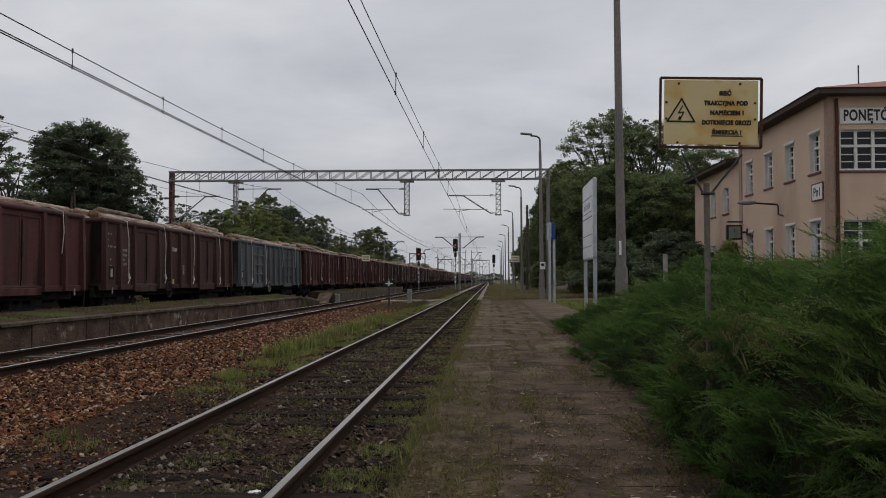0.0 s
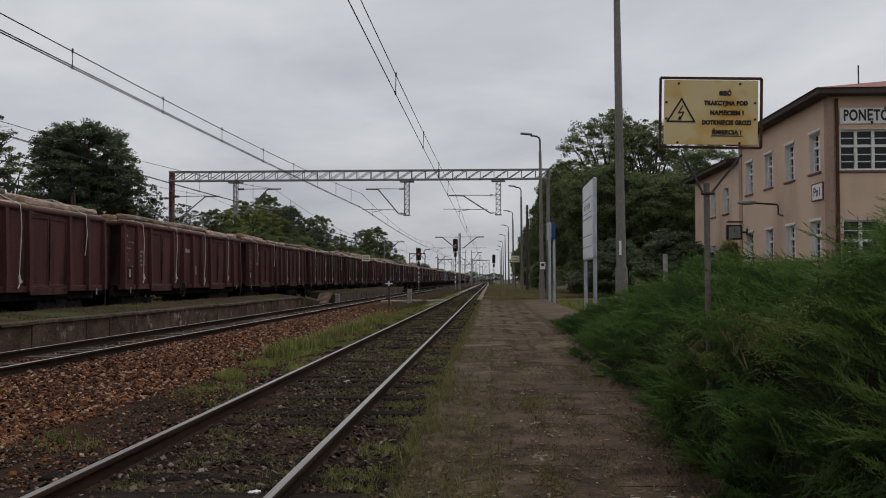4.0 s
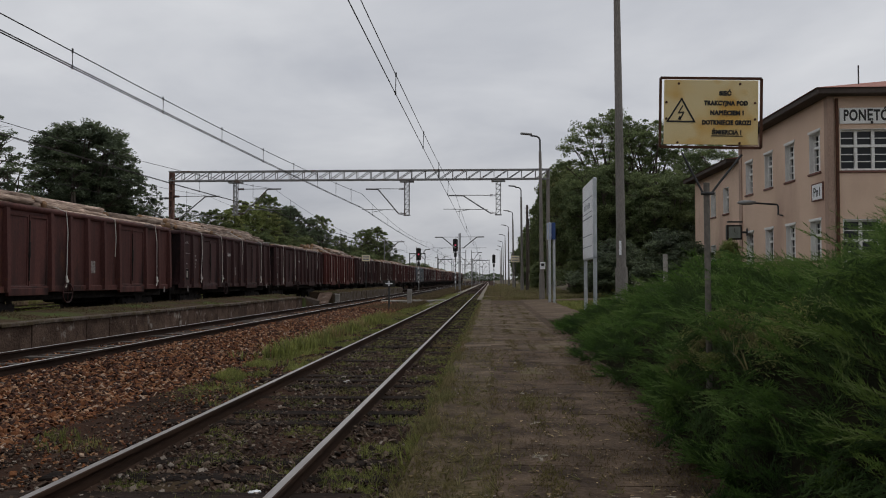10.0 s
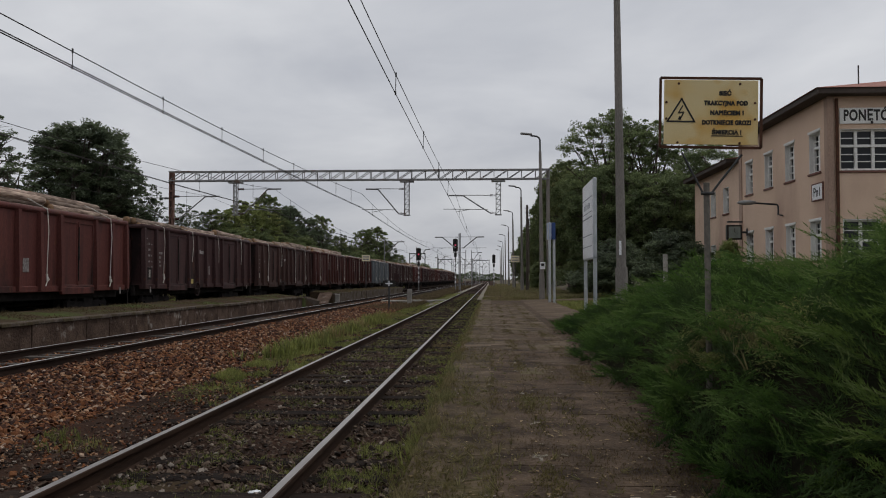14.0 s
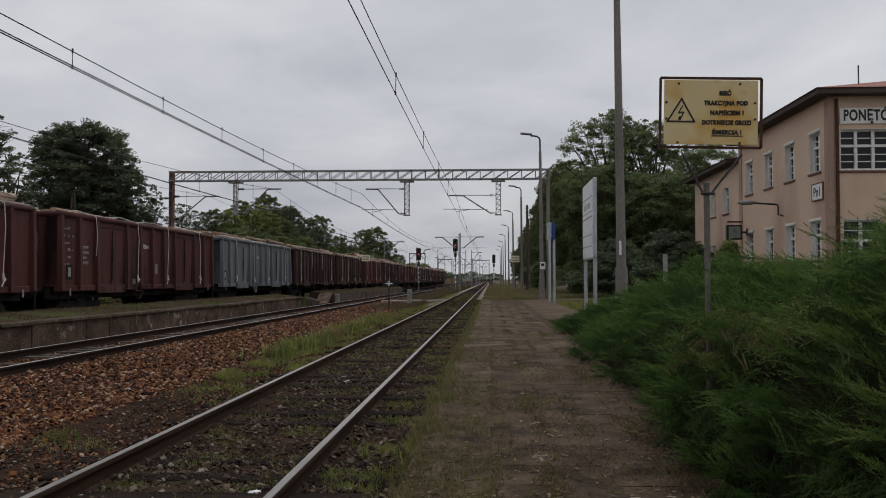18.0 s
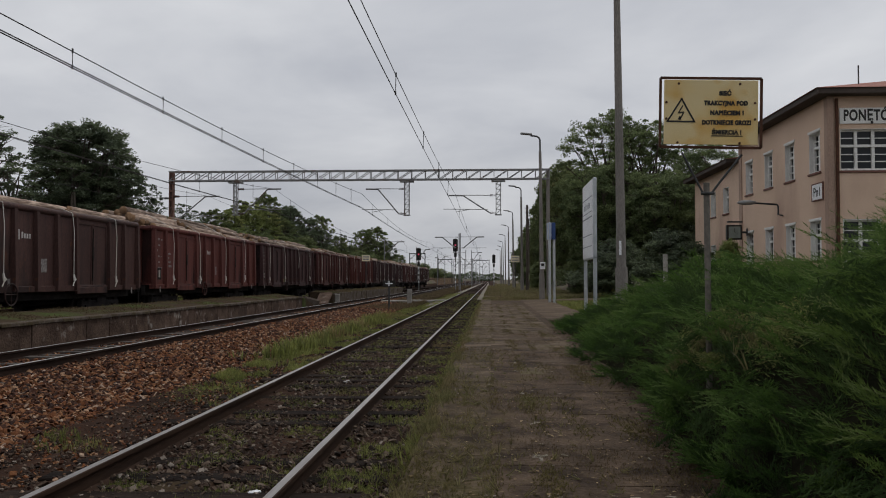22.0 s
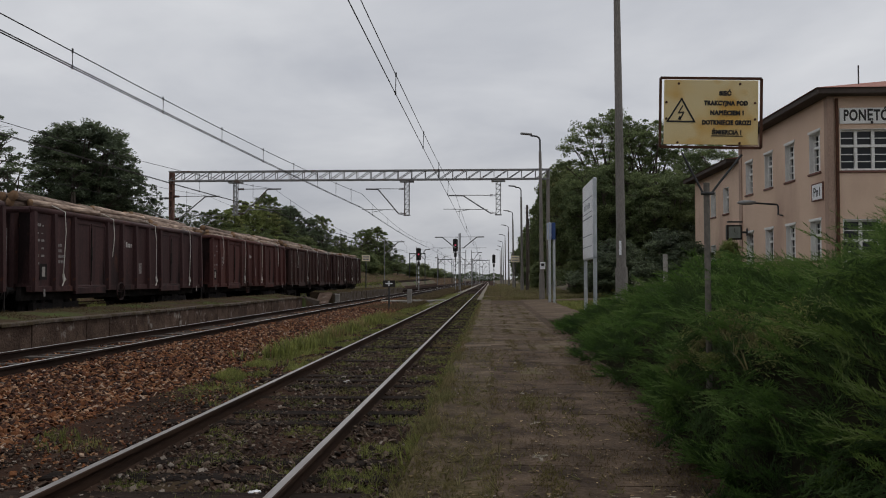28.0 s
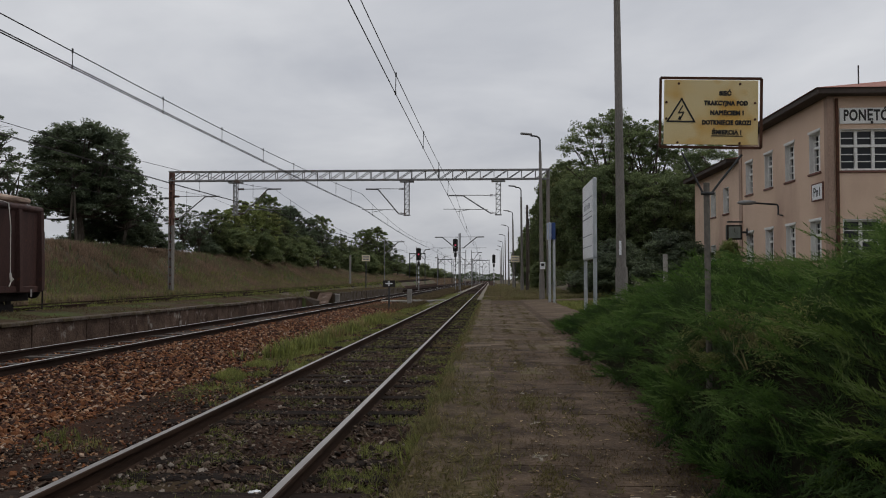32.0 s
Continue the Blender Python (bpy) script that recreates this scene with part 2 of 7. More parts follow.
M_GRASS = leaf_surface("grass_blades", (0.125, 0.142, 0.038), (0.26, 0.275, 0.085), (0.24, 0.18, 0.085), patch=1.6)
M_STRAW = leaf_surface("dry_grass", (0.115, 0.08, 0.046), (0.155, 0.12, 0.065), (0.10, 0.105, 0.04))
M_DEAD = leaf_surface("dead_stems", (0.075, 0.05, 0.03), (0.12, 0.085, 0.055), (0.06, 0.055, 0.03))
M_BANKGRASS = leaf_surface("bank_grass", (0.30, 0.205, 0.145), (0.18, 0.135, 0.09), (0.15, 0.17, 0.065), patch=0.30)
M_MOSS = leaf_surface("moss", (0.10, 0.09, 0.028), (0.15, 0.125, 0.045), (0.09, 0.065, 0.03))
M_LITTER = surface("leaf_litter", (0.10, 0.065, 0.035), (0.24, 0.18, 0.10), 3, 0.9, bump=0, fine=30, island=0.6)
M_WEED = leaf_surface("pale_weed_leaves", (0.17, 0.19, 0.065), (0.25, 0.265, 0.09), (0.25, 0.20, 0.085))
M_SIGNPOST = surface("painted_grey_brown_pipe", (0.13, 0.115, 0.095), (0.19, 0.17, 0.145), 2.5, 0.65, 0.1, fine=40)
M_CREAM = surface("cream_enamel", (0.72, 0.61, 0.42), (0.80, 0.70, 0.50), 2, 0.5, bump=0, fine=30)
M_LOG = surface("stripped_log_bark", (0.11, 0.072, 0.055), (0.44, 0.335, 0.265), 11.0, 0.9, bump=1.0, bump_dist=0.03, fine=26, stretch=(1, 0.18, 1), vary=0.45, dirt=(0.10, 0.070, 0.052), dirt_scale=2.2, dirt_at=0.60)
M_LOGEND = surface("sawn_log_end", (0.20, 0.115, 0.06), (0.31, 0.195, 0.115), 6, 0.85, fine=50, vary=0.25)
M_ROPE = surface("pale_rope", (0.55, 0.52, 0.47), (0.68, 0.65, 0.6), 9, 0.9, bump=0.4, fine=90)
M_UNDER = surface("sooty_running_gear", (0.018, 0.016, 0.016), (0.036, 0.031, 0.029), 4, 0.9, 0.0, fine=40, spec=0.1)
M_MARK = surface("worn_white_stencil", (0.10, 0.085, 0.08), (0.30, 0.28, 0.27), 14, 0.8, bump=0, fine=60)
M_EMBLEM = surface("white_emblem_paint", (0.30, 0.28, 0.27), (0.55, 0.53, 0.51), 7, 0.7, bump=0, fine=60)
M_MARK2 = surface("yellow_plate", (0.45, 0.36, 0.10), (0.5, 0.42, 0.16), 5, 0.6, bump=0, fine=40)


def glass(name, tint, rough=0.08):
    m = bpy.data.materials.new(name)
    m.use_nodes = True
    b = m.node_tree.nodes["Principled BSDF"]
    b.inputs["Base Color"].default_value = (*tint, 1)
    b.inputs["Roughness"].default_value = rough
    b.inputs["Specular IOR Level"].default_value = 0.22
    return m


M_GLASS = glass("dark_window_glass", (0.012, 0.014, 0.016))


def glow(name, colour, strength):
    m = bpy.data.materials.new(name)
    m.use_nodes = True
    b = m.node_tree.nodes["Principled BSDF"]
    b.inputs["Base Color"].default_value = (*colour, 1)
    b.inputs["Emission Color"].default_value = (*colour, 1)
    b.inputs["Emission Strength"].default_value = strength
    return m


M_REDLIGHT = glow("red_signal_light", (0.80, 0.10, 0.18), 0.6)


def paint(name, c1, c2, dark, rust=(0.12, 0.045, 0.022)):
    """Old wagon paint: faded fields, grime that runs down in streaks, scattered rust."""
    m = surface(name, c1, c2, 1.1, 0.66, 0.0, bump=0.3, bump_dist=0.006, fine=30, dirt=dark, dirt_scale=0.9, dirt_at=0.54, stretch=(1, 1, 0.35), spec=0.2, vary=0.10)
    n, l = m.node_tree.nodes, m.node_tree.links
    bsdf = n["Principled BSDF"]
    col = bsdf.inputs["Base Color"].links[0].from_socket
    for scale, stretch, lo, hi, most, tint in ((5.0, (1, 1, 0.07), 0.50, 0.78, 0.75, dark), (1.3, (1, 1, 0.8), 0.63, 0.72, 0.55, rust), (7.0, (1, 1, 0.6), 0.66, 0.74, 0.6, rust)):
        mp = n.new("ShaderNodeMapping")
        mp.inputs["Scale"].default_value = stretch
        l.new(n.new("ShaderNodeTexCoord").outputs["Object"], mp.inputs[0])
        t = n.new("ShaderNodeTexNoise")
        t.inputs["Scale"].default_value, t.inputs["Detail"].default_value = scale, 5.0
        l.new(mp.outputs[0], t.inputs["Vector"])
        r = n.new("ShaderNodeMapRange")
        r.inputs["From Min"].default_value, r.inputs["From Max"].default_value, r.inputs["To Max"].default_value = lo, hi, most
        l.new(t.outputs["Fac"], r.inputs["Value"])
        x = n.new("ShaderNodeMix")
        x.data_type = "RGBA"
        l.new(r.outputs["Result"], x.inputs["Factor"])
        l.new(col, x.inputs[6])
        x.inputs[7].default_value = (*tint, 1)
        col = x.outputs[2]
    l.new(col, bsdf.inputs["Base Color"])
    return m


PAINTS = {
    "red": paint("faded_red_brown_paint", (0.066, 0.024, 0.021), (0.102, 0.040, 0.035), (0.030, 0.015, 0.014)),
    "brown": paint("dark_brown_paint", (0.050, 0.025, 0.022), (0.080, 0.041, 0.035), (0.026, 0.016, 0.015)),
    "purple": paint("sooty_maroon_paint", (0.046, 0.022, 0.022), (0.074, 0.037, 0.036), (0.025, 0.015, 0.015)),
    "bright": paint("bright_red_brown_paint", (0.088, 0.026, 0.022), (0.126, 0.041, 0.034), (0.040, 0.017, 0.015)),
    "blue": paint("faded_grey_blue_paint", (0.082, 0.087, 0.091), (0.126, 0.132, 0.137), (0.044, 0.047, 0.049), (0.10, 0.085, 0.07)),
    "pale": paint("pale_blue_grey_paint", (0.122, 0.134, 0.146), (0.178, 0.192, 0.205), (0.068, 0.076, 0.082), (0.14, 0.12, 0.10)),
}


# ---- mesh helpers ----
def thing(name, m=None, label="", category="", group="", kind=""):
    ob = new(name)
    ob.empty_display_size = 0.2
    if m is not None:
        ob.matrix_basis = m
    return tagged(ob, label, category, group, kind)


def mesh_of(name, bm, material, smooth=False):
    me = bpy.data.meshes.new(name)
    for f in bm.faces:
        f.smooth = smooth
    bm.to_mesh(me)
    bm.free()
    for mt in (material if isinstance(material, (list, tuple)) else [material]):
        me.materials.append(mt)
    return me


def part(name, bm, material, parent=None, label="", m=None, smooth=False):
    """Links a bmesh (or a ready mesh) as one mesh object under a thing or a part."""
    me = bm if isinstance(bm, bpy.types.Mesh) else mesh_of(name, bm, material, smooth)
    ob = new(name, me)
    if parent is not None:
        ob.parent = parent
    if m is not None:
        ob.matrix_basis = m
    if label:
        ob["label"] = label
    return ob


def box(bm, x0, x1, y0, y1, z0, z1, bevel=0.0):
    r = bmesh.ops.create_cube(bm, size=1.0, matrix=Matrix.Translation(((x0 + x1) / 2, (y0 + y1) / 2, (z0 + z1) / 2)) @ Matrix.Diagonal((x1 - x0, y1 - y0, z1 - z0, 1)))
    if bevel:
        es = list({e for v in r["verts"] for e in v.link_edges})
        bmesh.ops.bevel(bm, geom=es, offset=bevel, segments=1, affect="EDGES")
    return bm


def tube(bm, p, q, r, r2=None, seg=8, caps=True):
    p, q = Vector(p), Vector(q)
    d = q - p
    if d.length < 1e-6:
        return bm
    m = Matrix.Translation((p + q) / 2) @ d.to_track_quat("Z", "Y").to_matrix().to_4x4()
    bmesh.ops.create_cone(bm, cap_ends=caps, segments=seg, radius1=r, radius2=r if r2 is None else r2, depth=d.length, matrix=m)
    return bm


def bar(bm, p, q, w, h):
    """A straight bar of rectangular section from p to q."""
    p, q = Vector(p), Vector(q)
    d = q - p
    m = Matrix.Translation((p + q) / 2) @ d.to_track_quat("Z", "Y").to_matrix().to_4x4() @ Matrix.Diagonal((w, h, d.length, 1))
    bmesh.ops.create_cube(bm, size=1.0, matrix=m)
    return bm


def sweep(bm, path, r, seg=6):
    """One unbroken round tube along a path of points."""
    pts = [Vector(p) for p in path]
    last = None
    for i, p in enumerate(pts):
        d = (pts[min(i + 1, len(pts) - 1)] - pts[max(i - 1, 0)]).normalized()
        q = d.to_track_quat("Z", "Y")
        ring = [bm.verts.new(p + q @ Vector((math.cos(2 * math.pi * k / seg) * r, math.sin(2 * math.pi * k / seg) * r, 0))) for k in range(seg)]
        if last:
            off = min(range(seg), key=lambda o: sum((last[k].co - ring[(k + o) % seg].co).length for k in range(seg)))
            ring = [ring[(k + off) % seg] for k in range(seg)]
            for k in range(seg):
                bm.faces.new((last[k], last[(k + 1) % seg], ring[(k + 1) % seg], ring[k]))
        last = ring
    return bm


def prism(bm, profile, y0, y1, cuts=1):
    """A profile in x and z, drawn out along y."""
    rings = []
    for k in range(cuts + 1):
        y = y0 + (y1 - y0) * k / cuts
        rings.append([bm.verts.new((x, y, z)) for x, z in profile])
    n = len(profile)
    for a, b in zip(rings[:-1], rings[1:]):
        for i in range(n):
            bm.faces.new((a[i], a[(i + 1) % n], b[(i + 1) % n], b[i]))
    bm.faces.new(rings[0][::-1])
    bm.faces.new(rings[-1])
    bmesh.ops.recalc_face_normals(bm, faces=bm.faces)
    return bm


def sheet(name, verts, faces, material, smooth=False):
    """A mesh from arrays; all faces have the same number of corners."""
    verts, faces = np.asarray(verts, dtype=np.float32), np.asarray(faces, dtype=np.int32)
    me = bpy.data.meshes.new(name)
    me.vertices.add(len(verts))
    me.vertices.foreach_set("co", verts.ravel())
    k = faces.shape[1]
    me.loops.add(faces.size)
    me.loops.foreach_set("vertex_index", faces.ravel())
    me.polygons.add(len(faces))
    me.polygons.foreach_set("loop_start", np.arange(0, faces.size, k, dtype=np.int32))
    me.polygons.foreach_set("use_smooth", np.full(len(faces), smooth))
    me.materials.append(material)
    me.update(calc_edges=True)
    return me


def scattered(shape_v, shape_f, places, turns, scales):
    """Many copies of one small shape: vertices (k,3), faces, places (n,3), turns (n,3,3), scales (n,) or (n,3)."""
    n, k = len(places), len(shape_v)
    s = np.asarray(scales, dtype=float)
    s = s[:, None] * np.ones(3) if s.ndim == 1 else s
    v = shape_v[None] * s[:, None, :]
    v = np.einsum("nij,nkj->nki", turns, v) + places[:, None, :]
    f = (np.asarray(shape_f)[None] + (np.arange(n) * k)[:, None, None]).reshape(-1, np.asarray(shape_f).shape[1])
    return v.reshape(-1, 3), f


def turns_of(rng, n, tilt=np.pi):
    """Random turns: any heading, tilted by up to tilt."""
    a, b, c = rng.uniform(0, 2 * np.pi, n), rng.uniform(-tilt, tilt, n), rng.uniform(-tilt, tilt, n)
    ca, sa, cb, sb, cc, sc = np.cos(a), np.sin(a), np.cos(b), np.sin(b), np.cos(c), np.sin(c)
    z, o = np.zeros(n), np.ones(n)
    rz = np.stack([ca, -sa, z, sa, ca, z, z, z, o], -1).reshape(n, 3, 3)
    rx = np.stack([o, z, z, z, cb, -sb, z, sb, cb], -1).reshape(n, 3, 3)
    ry = np.stack([cc, z, sc, z, o, z, -sc, z, cc], -1).reshape(n, 3, 3)
    return rz @ rx @ ry


def smooth01(t):
    t = np.clip(t, 0, 1)
    return t * t * (3 - 2 * t)


STONE_V = np.array([(-1, -.8, -.6), (.9, -.9, -.5), (1, .8, -.6), (-.8, 1, -.5), (-.7, -.5, .6), (.6, -.7, .5), (.8, .5, .7), (-.6, .7, .5)], float)
STONE_F = np.array([(0, 3, 2, 1), (4, 5, 6, 7), (0, 1, 5, 4), (1, 2, 6, 5), (2, 3, 7, 6), (3, 0, 4, 7)])


# ---- the lie of the land: rail tops at 0, x across the tracks, y along them ----
def land(x, y):
    """Height of the ground, for arrays."""
    x, y = np.asarray(x, float), np.asarray(y, float)
    z = np.full(np.broadcast(x, y).shape, -0.36)
    z = np.where(x > -4.6, -0.27, z)
    z = np.where(x > -3.8, -0.19, z)
    z = np.where(x > -3.3, -0.165, z)
    # bank behind the goods track
    crest = 3.4 - 0.9 * smooth01((y - 95) / 90)
    shelf = 0.0056 * np.clip(y, 0, 200)
    z = np.where(x < -14.8, -0.3 + (0.3 + shelf) * smooth01((-14.8 - x) / 1.4), z)
    z = np.where(x < -19.6, shelf + (crest - shelf) * smooth01((-19.6 - x) / (6.0 + 0.012 * np.clip(y, 0, 300))) ** 0.85, z)
    # side of the platform, path and station yard
    z = np.where(x > -0.45, -0.05, z)
    right = 0.14 + 0.75 * smooth01((x - 5) / 6)
    z = np.where(x > 1.35, right, z)
    return z


def bank_height(x, y):
    """Top of the juniper bank beside the platform."""
    x, y = np.asarray(x, float), np.asarray(y, float)
    edge = 1.10 + 0.022 * np.clip(y - 5, 0, 30) + 0.14 * smooth01((y - 2.5) / 1.5) * smooth01((10 - y) / 3) + 0.10 * np.sin(y * 0.9) + 0.06 * np.sin(y * 2.3 + 1)
    rise = smooth01((x - edge) / (1.1 + 1.3 * smooth01((y - 8) / 7))) ** 0.58
    top = 1.31 + 0.62 * smooth01((x - 3.8) / 2.0) * smooth01((16 - y) / 8)
    top = top - 0.030 * np.clip(y - 8, 0, 14) * (1 - smooth01((x / np.maximum(y, 1) - 0.385) / 0.08))
    top = top + 0.50 * smooth01((x / np.maximum(y, 1) - 0.415) / 0.08) * smooth01((y - 6) / 3) * smooth01((16 - y) / 5)
    q = x / np.maximum(y, 1)
    top = top - 0.19 * smooth01((q - 0.24) / 0.10) * (1 - smooth01((q - 0.42) / 0.05)) * smooth01((y - 4.5) / 2.5)
    fade = smooth01((25.5 - y) / 6.0 - np.clip((3.0 - x), 0, 2) * 0.1)
    hump = 0.22 * np.exp(-((x - 1.48) ** 2 / 0.04 + (y - 5.85) ** 2 / 0.30))
    return 0.2 + (top - 0.2) * rise * fade + hump


def build_land():
    xs = np.concatenate([[-2500, -900, -300, -120, -70, -48], np.arange(-40, -14, 0.6), np.arange(-14, 3, 0.45), np.arange(3, 30, 1.0), [36, 50, 80, 140, 300, 900, 2500]])
    ys = np.concatenate([[-600, -450, -200, -80, -30], np.arange(-12, 60, 1.0), np.arange(60, 200, 5.0), [220, 260, 320, 400, 500, 700, 1000, 1600, 3000]])
    X, Y = np.meshgrid(xs, ys, indexing="ij")
    Z = land(X, Y)
    rng = np.random.default_rng(3)
    Z += rng.normal(0, 0.014, Z.shape) * (np.abs(X) < 60)
    Z += np.where(X < -19.5, 0.12 * np.sin(X * 1.3 + Y * 0.21) + 0.1 * np.sin(Y * 0.47), 0)
    Z = np.where(np.abs(X) > 60, np.minimum(Z, 1.2 + 0 * Z), Z)
    n, m = X.shape
    idx = np.arange(n * m).reshape(n, m)
    f = np.stack([idx[:-1, :-1], idx[1:, :-1], idx[1:, 1:], idx[:-1, 1:]], -1).reshape(-1, 4)
    me = sheet("ground", np.stack([X, Y, Z], -1).reshape(-1, 3), f, M_SOIL, True)
    me.materials.append(M_BANK)
    cx = (X[:-1, :-1] + X[1:, 1:]).reshape(-1) / 2
    me.polygons.foreach_set("material_index", ((cx < -15.5) | (cx > 1.6)).astype(np.int32))
    tagged(new("ground", me), "bare trackside soil with a dry grass bank", "ground", kind="structure")


# ---- tracks ----
RAIL = [(-0.0625, -0.172), (0.0625, -0.172), (0.0625, -0.160), (0.012, -0.140), (0.009, -0.046), (0.036, -0.034), (0.036, -0.006), (0.028, 0.0),
        (-0.028, 0.0), (-0.036, -0.006), (-0.036, -0.034), (-0.009, -0.046), (-0.012, -0.140), (-0.0625, -0.160)]


def goods_x(y):
    d = np.clip(np.asarray(y, float) - 90, 0, 330)
    return -13.2 + 0.0113 * d * d / (d + 22)


def rail_mesh(name, bend, shine, dark):
    bm = bmesh.new()
    ys = [-480, -120, -20, 30, 70] + list(range(100, 460, 30)) + [700, 1100]
    rings = [[bm.verts.new((x + float(bend(y)), y, z)) for x, z in RAIL] for y in ys]
    n = len(RAIL)
    for a, b in zip(rings[:-1], rings[1:]):
        for i in range(n):
            f = bm.faces.new((a[i], a[(i + 1) % n], b[(i + 1) % n], b[i]))
            f.material_index = 1 if i == 7 else 0
    bmesh.ops.recalc_face_normals(bm, faces=bm.faces)
    return mesh_of(name, bm, [dark, shine])


def build_track(centre, label, shine, dark, sleeper_mat, spacing, y0, y1, far_to, bend=None, top=-0.155, height=0.15, level=0.0, climb=0.0):
    bend = bend or (lambda y: 0.0)
    t = thing("railway_track", pose(centre, 0, level, climb), label, "railway track", "railway tracks", "structure")
    for s in (-0.7535, 0.7535):
        part("rail", rail_mesh("rail", lambda y, s=s: s + bend(y), shine, dark), None, t)
    bm = bmesh.new()
    box(bm, -1.3, 1.3, -0.125, 0.125, -height, 0, 0.012)
    me = mesh_of("sleeper", bm, sleeper_mat)
    rng = random.Random(int(-centre * 10))
    y, n = y0, 0
    while y < y1:
        part("sleeper", me, None, t, m=pose(float(bend(y)) + rng.uniform(-.02, .02), y, top + rng.choice((0.03, 0.022, 0.012, -0.03)), 0, rng.uniform(-.4, .4), rng.uniform(-.8, .8)))
        y += spacing
    pl, k = [], np.arange(y1, far_to, spacing)
    v = np.array([(x, yy, z) for x in (-1.3, 1.3) for yy in (-.125, .125) for z in (-height, 0)], float)
    f = [(0, 1, 3, 2), (4, 6, 7, 5), (0, 4, 5, 1), (2, 3, 7, 6), (1, 5, 7, 3), (0, 2, 6, 4)]
    pl = np.stack([np.array([float(bend(yy)) for yy in k]), k, np.full(len(k), top)], -1)
    vv, ff = scattered(v, f, pl, np.tile(np.eye(3), (len(k), 1, 1)), np.ones(len(k)))
    tagged(part("distant_sleepers", sheet("distant_sleepers", vv, ff, sleeper_mat), None, t), kind="stuff")
    return t


def build_tracks():
    build_track(-2.14, "worn siding track on dark wooden sleepers with grass between", M_RAILTOP, M_RAILSIDE, M_SLEEPER, 0.62, -1.0, 62, 260, top=-0.165)
    build_track(-8.28, "main track with greasy dark rails on concrete sleepers", M_MAINTOP, M_GREASY, M_CONCRETE_SLEEPER, 0.6, 6.0, 60, 260, top=-0.17)
    build_track(-13.2, "goods track with rusty rails behind the low platform", M_RAILSIDE, M_RAILSIDE, M_SLEEPER, 0.65, 10, 30, 260, bend=lambda y: float(goods_x(y)) + 13.2, top=-0.17)
    build_track(-17.3, "overgrown rusty loop track at the foot of the bank", M_RAILSIDE, M_RAILSIDE, M_SLEEPER, 0.65, 20, 40, 220, top=-0.17, level=0.187, climb=0.32)


def stones(name, label, material, region, count, size, seed, lift=0.0, height=None):
    rng = np.random.default_rng(seed)
    x0, x1, y0, y1 = region
    # denser near the front
    u = rng.uniform(0, 1, count)
    y = y0 * (y1 / y0) ** u
    x = rng.uniform(x0, x1, count)
    z = (land(x, y) if height is None else height(x, y)) + rng.uniform(-0.01, 0.03, count) + lift
    s = size * rng.uniform(0.55, 1.25, count) * (1 + 0.012 * np.clip(y - 12, 0, 60))
    sc = s[:, None] * rng.uniform(0.45, 1.3, (count, 3)) * np.array([1, 1, .65])
    v, f = scattered(STONE_V, STONE_F, np.stack([x, y, z], -1), turns_of(rng, count, 0.9), sc)
    tagged(new(name, sheet(name, v, f, material)), label, "gravel", kind="stuff")


def ballast_top(x, y):
    return np.where(x < -6.85, -0.17, -0.17 - 0.16 * (x + 6.85) / 2.4) + 0 * y


def build_ballast():
    bm = bmesh.new()
    prism(bm, [(-15.0, -0.5), (-14.9, -0.2), (-11.56, -0.2), (-11.56, -0.5)], -480, 95, 1)
    tagged(part("ballast_bed", bm, M_OILY_SHADE), "oily ballast bed of the goods track, darkened for the shade under the train", "ballast", kind="structure")
    bm = bmesh.new()
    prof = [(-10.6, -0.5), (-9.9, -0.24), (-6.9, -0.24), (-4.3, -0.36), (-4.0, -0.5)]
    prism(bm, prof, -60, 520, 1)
    tagged(part("ballast_bed", bm, M_BALLAST_BED), "rust-stained ballast bed of the main track, darkened as shade between stones", "ballast", kind="structure")
    stones("ballast_stones", "loose rust-red ballast stones beside the main track", M_BALLAST, (-7.5, -4.35, 5.5, 70), 40000, 0.037, 11, height=ballast_top)
    stones("ballast_stones", "rust-brown ballast between the main rails", M_BALLAST, (-9.9, -7.5, 10, 70), 12000, 0.036, 12, height=ballast_top, lift=-0.03)
    stones("grey_chippings", "grey chippings and soil along the siding", M_GREYSTONE, (-4.9, -0.55, 2.6, 45), 42000, 0.015, 13)
    stones("grey_chippings", "coarse brown stones between the siding rails", M_GREYSTONE, (-3.3, -0.6, 2.6, 30), 7000, 0.028, 14)
    stones("grey_chippings", "reddish stones strayed between ballast and siding", M_BALLAST, (-4.8, -3.2, 3.2, 30), 5000, 0.022, 15)


def build_cess():
    """Pale sandy strips that run beside the siding far along the line."""
    for x0, x1, y0, y1 in ((-3.75, -3.1, 48, 330), (-1.1, -0.55, 62, 330)):
        bm = bmesh.new()
        prism(bm, [(x0, -0.3), (x0 + 0.08, -0.125), (x1 - 0.08, -0.125), (x1, -0.3)], y0, y1, 1)
        tagged(part("cess_path", bm, M_SAND), "pale sandy strip beside the siding", "path", kind="structure")


# ---- platform where the camera stands ----
PLAT_Z = 0.23


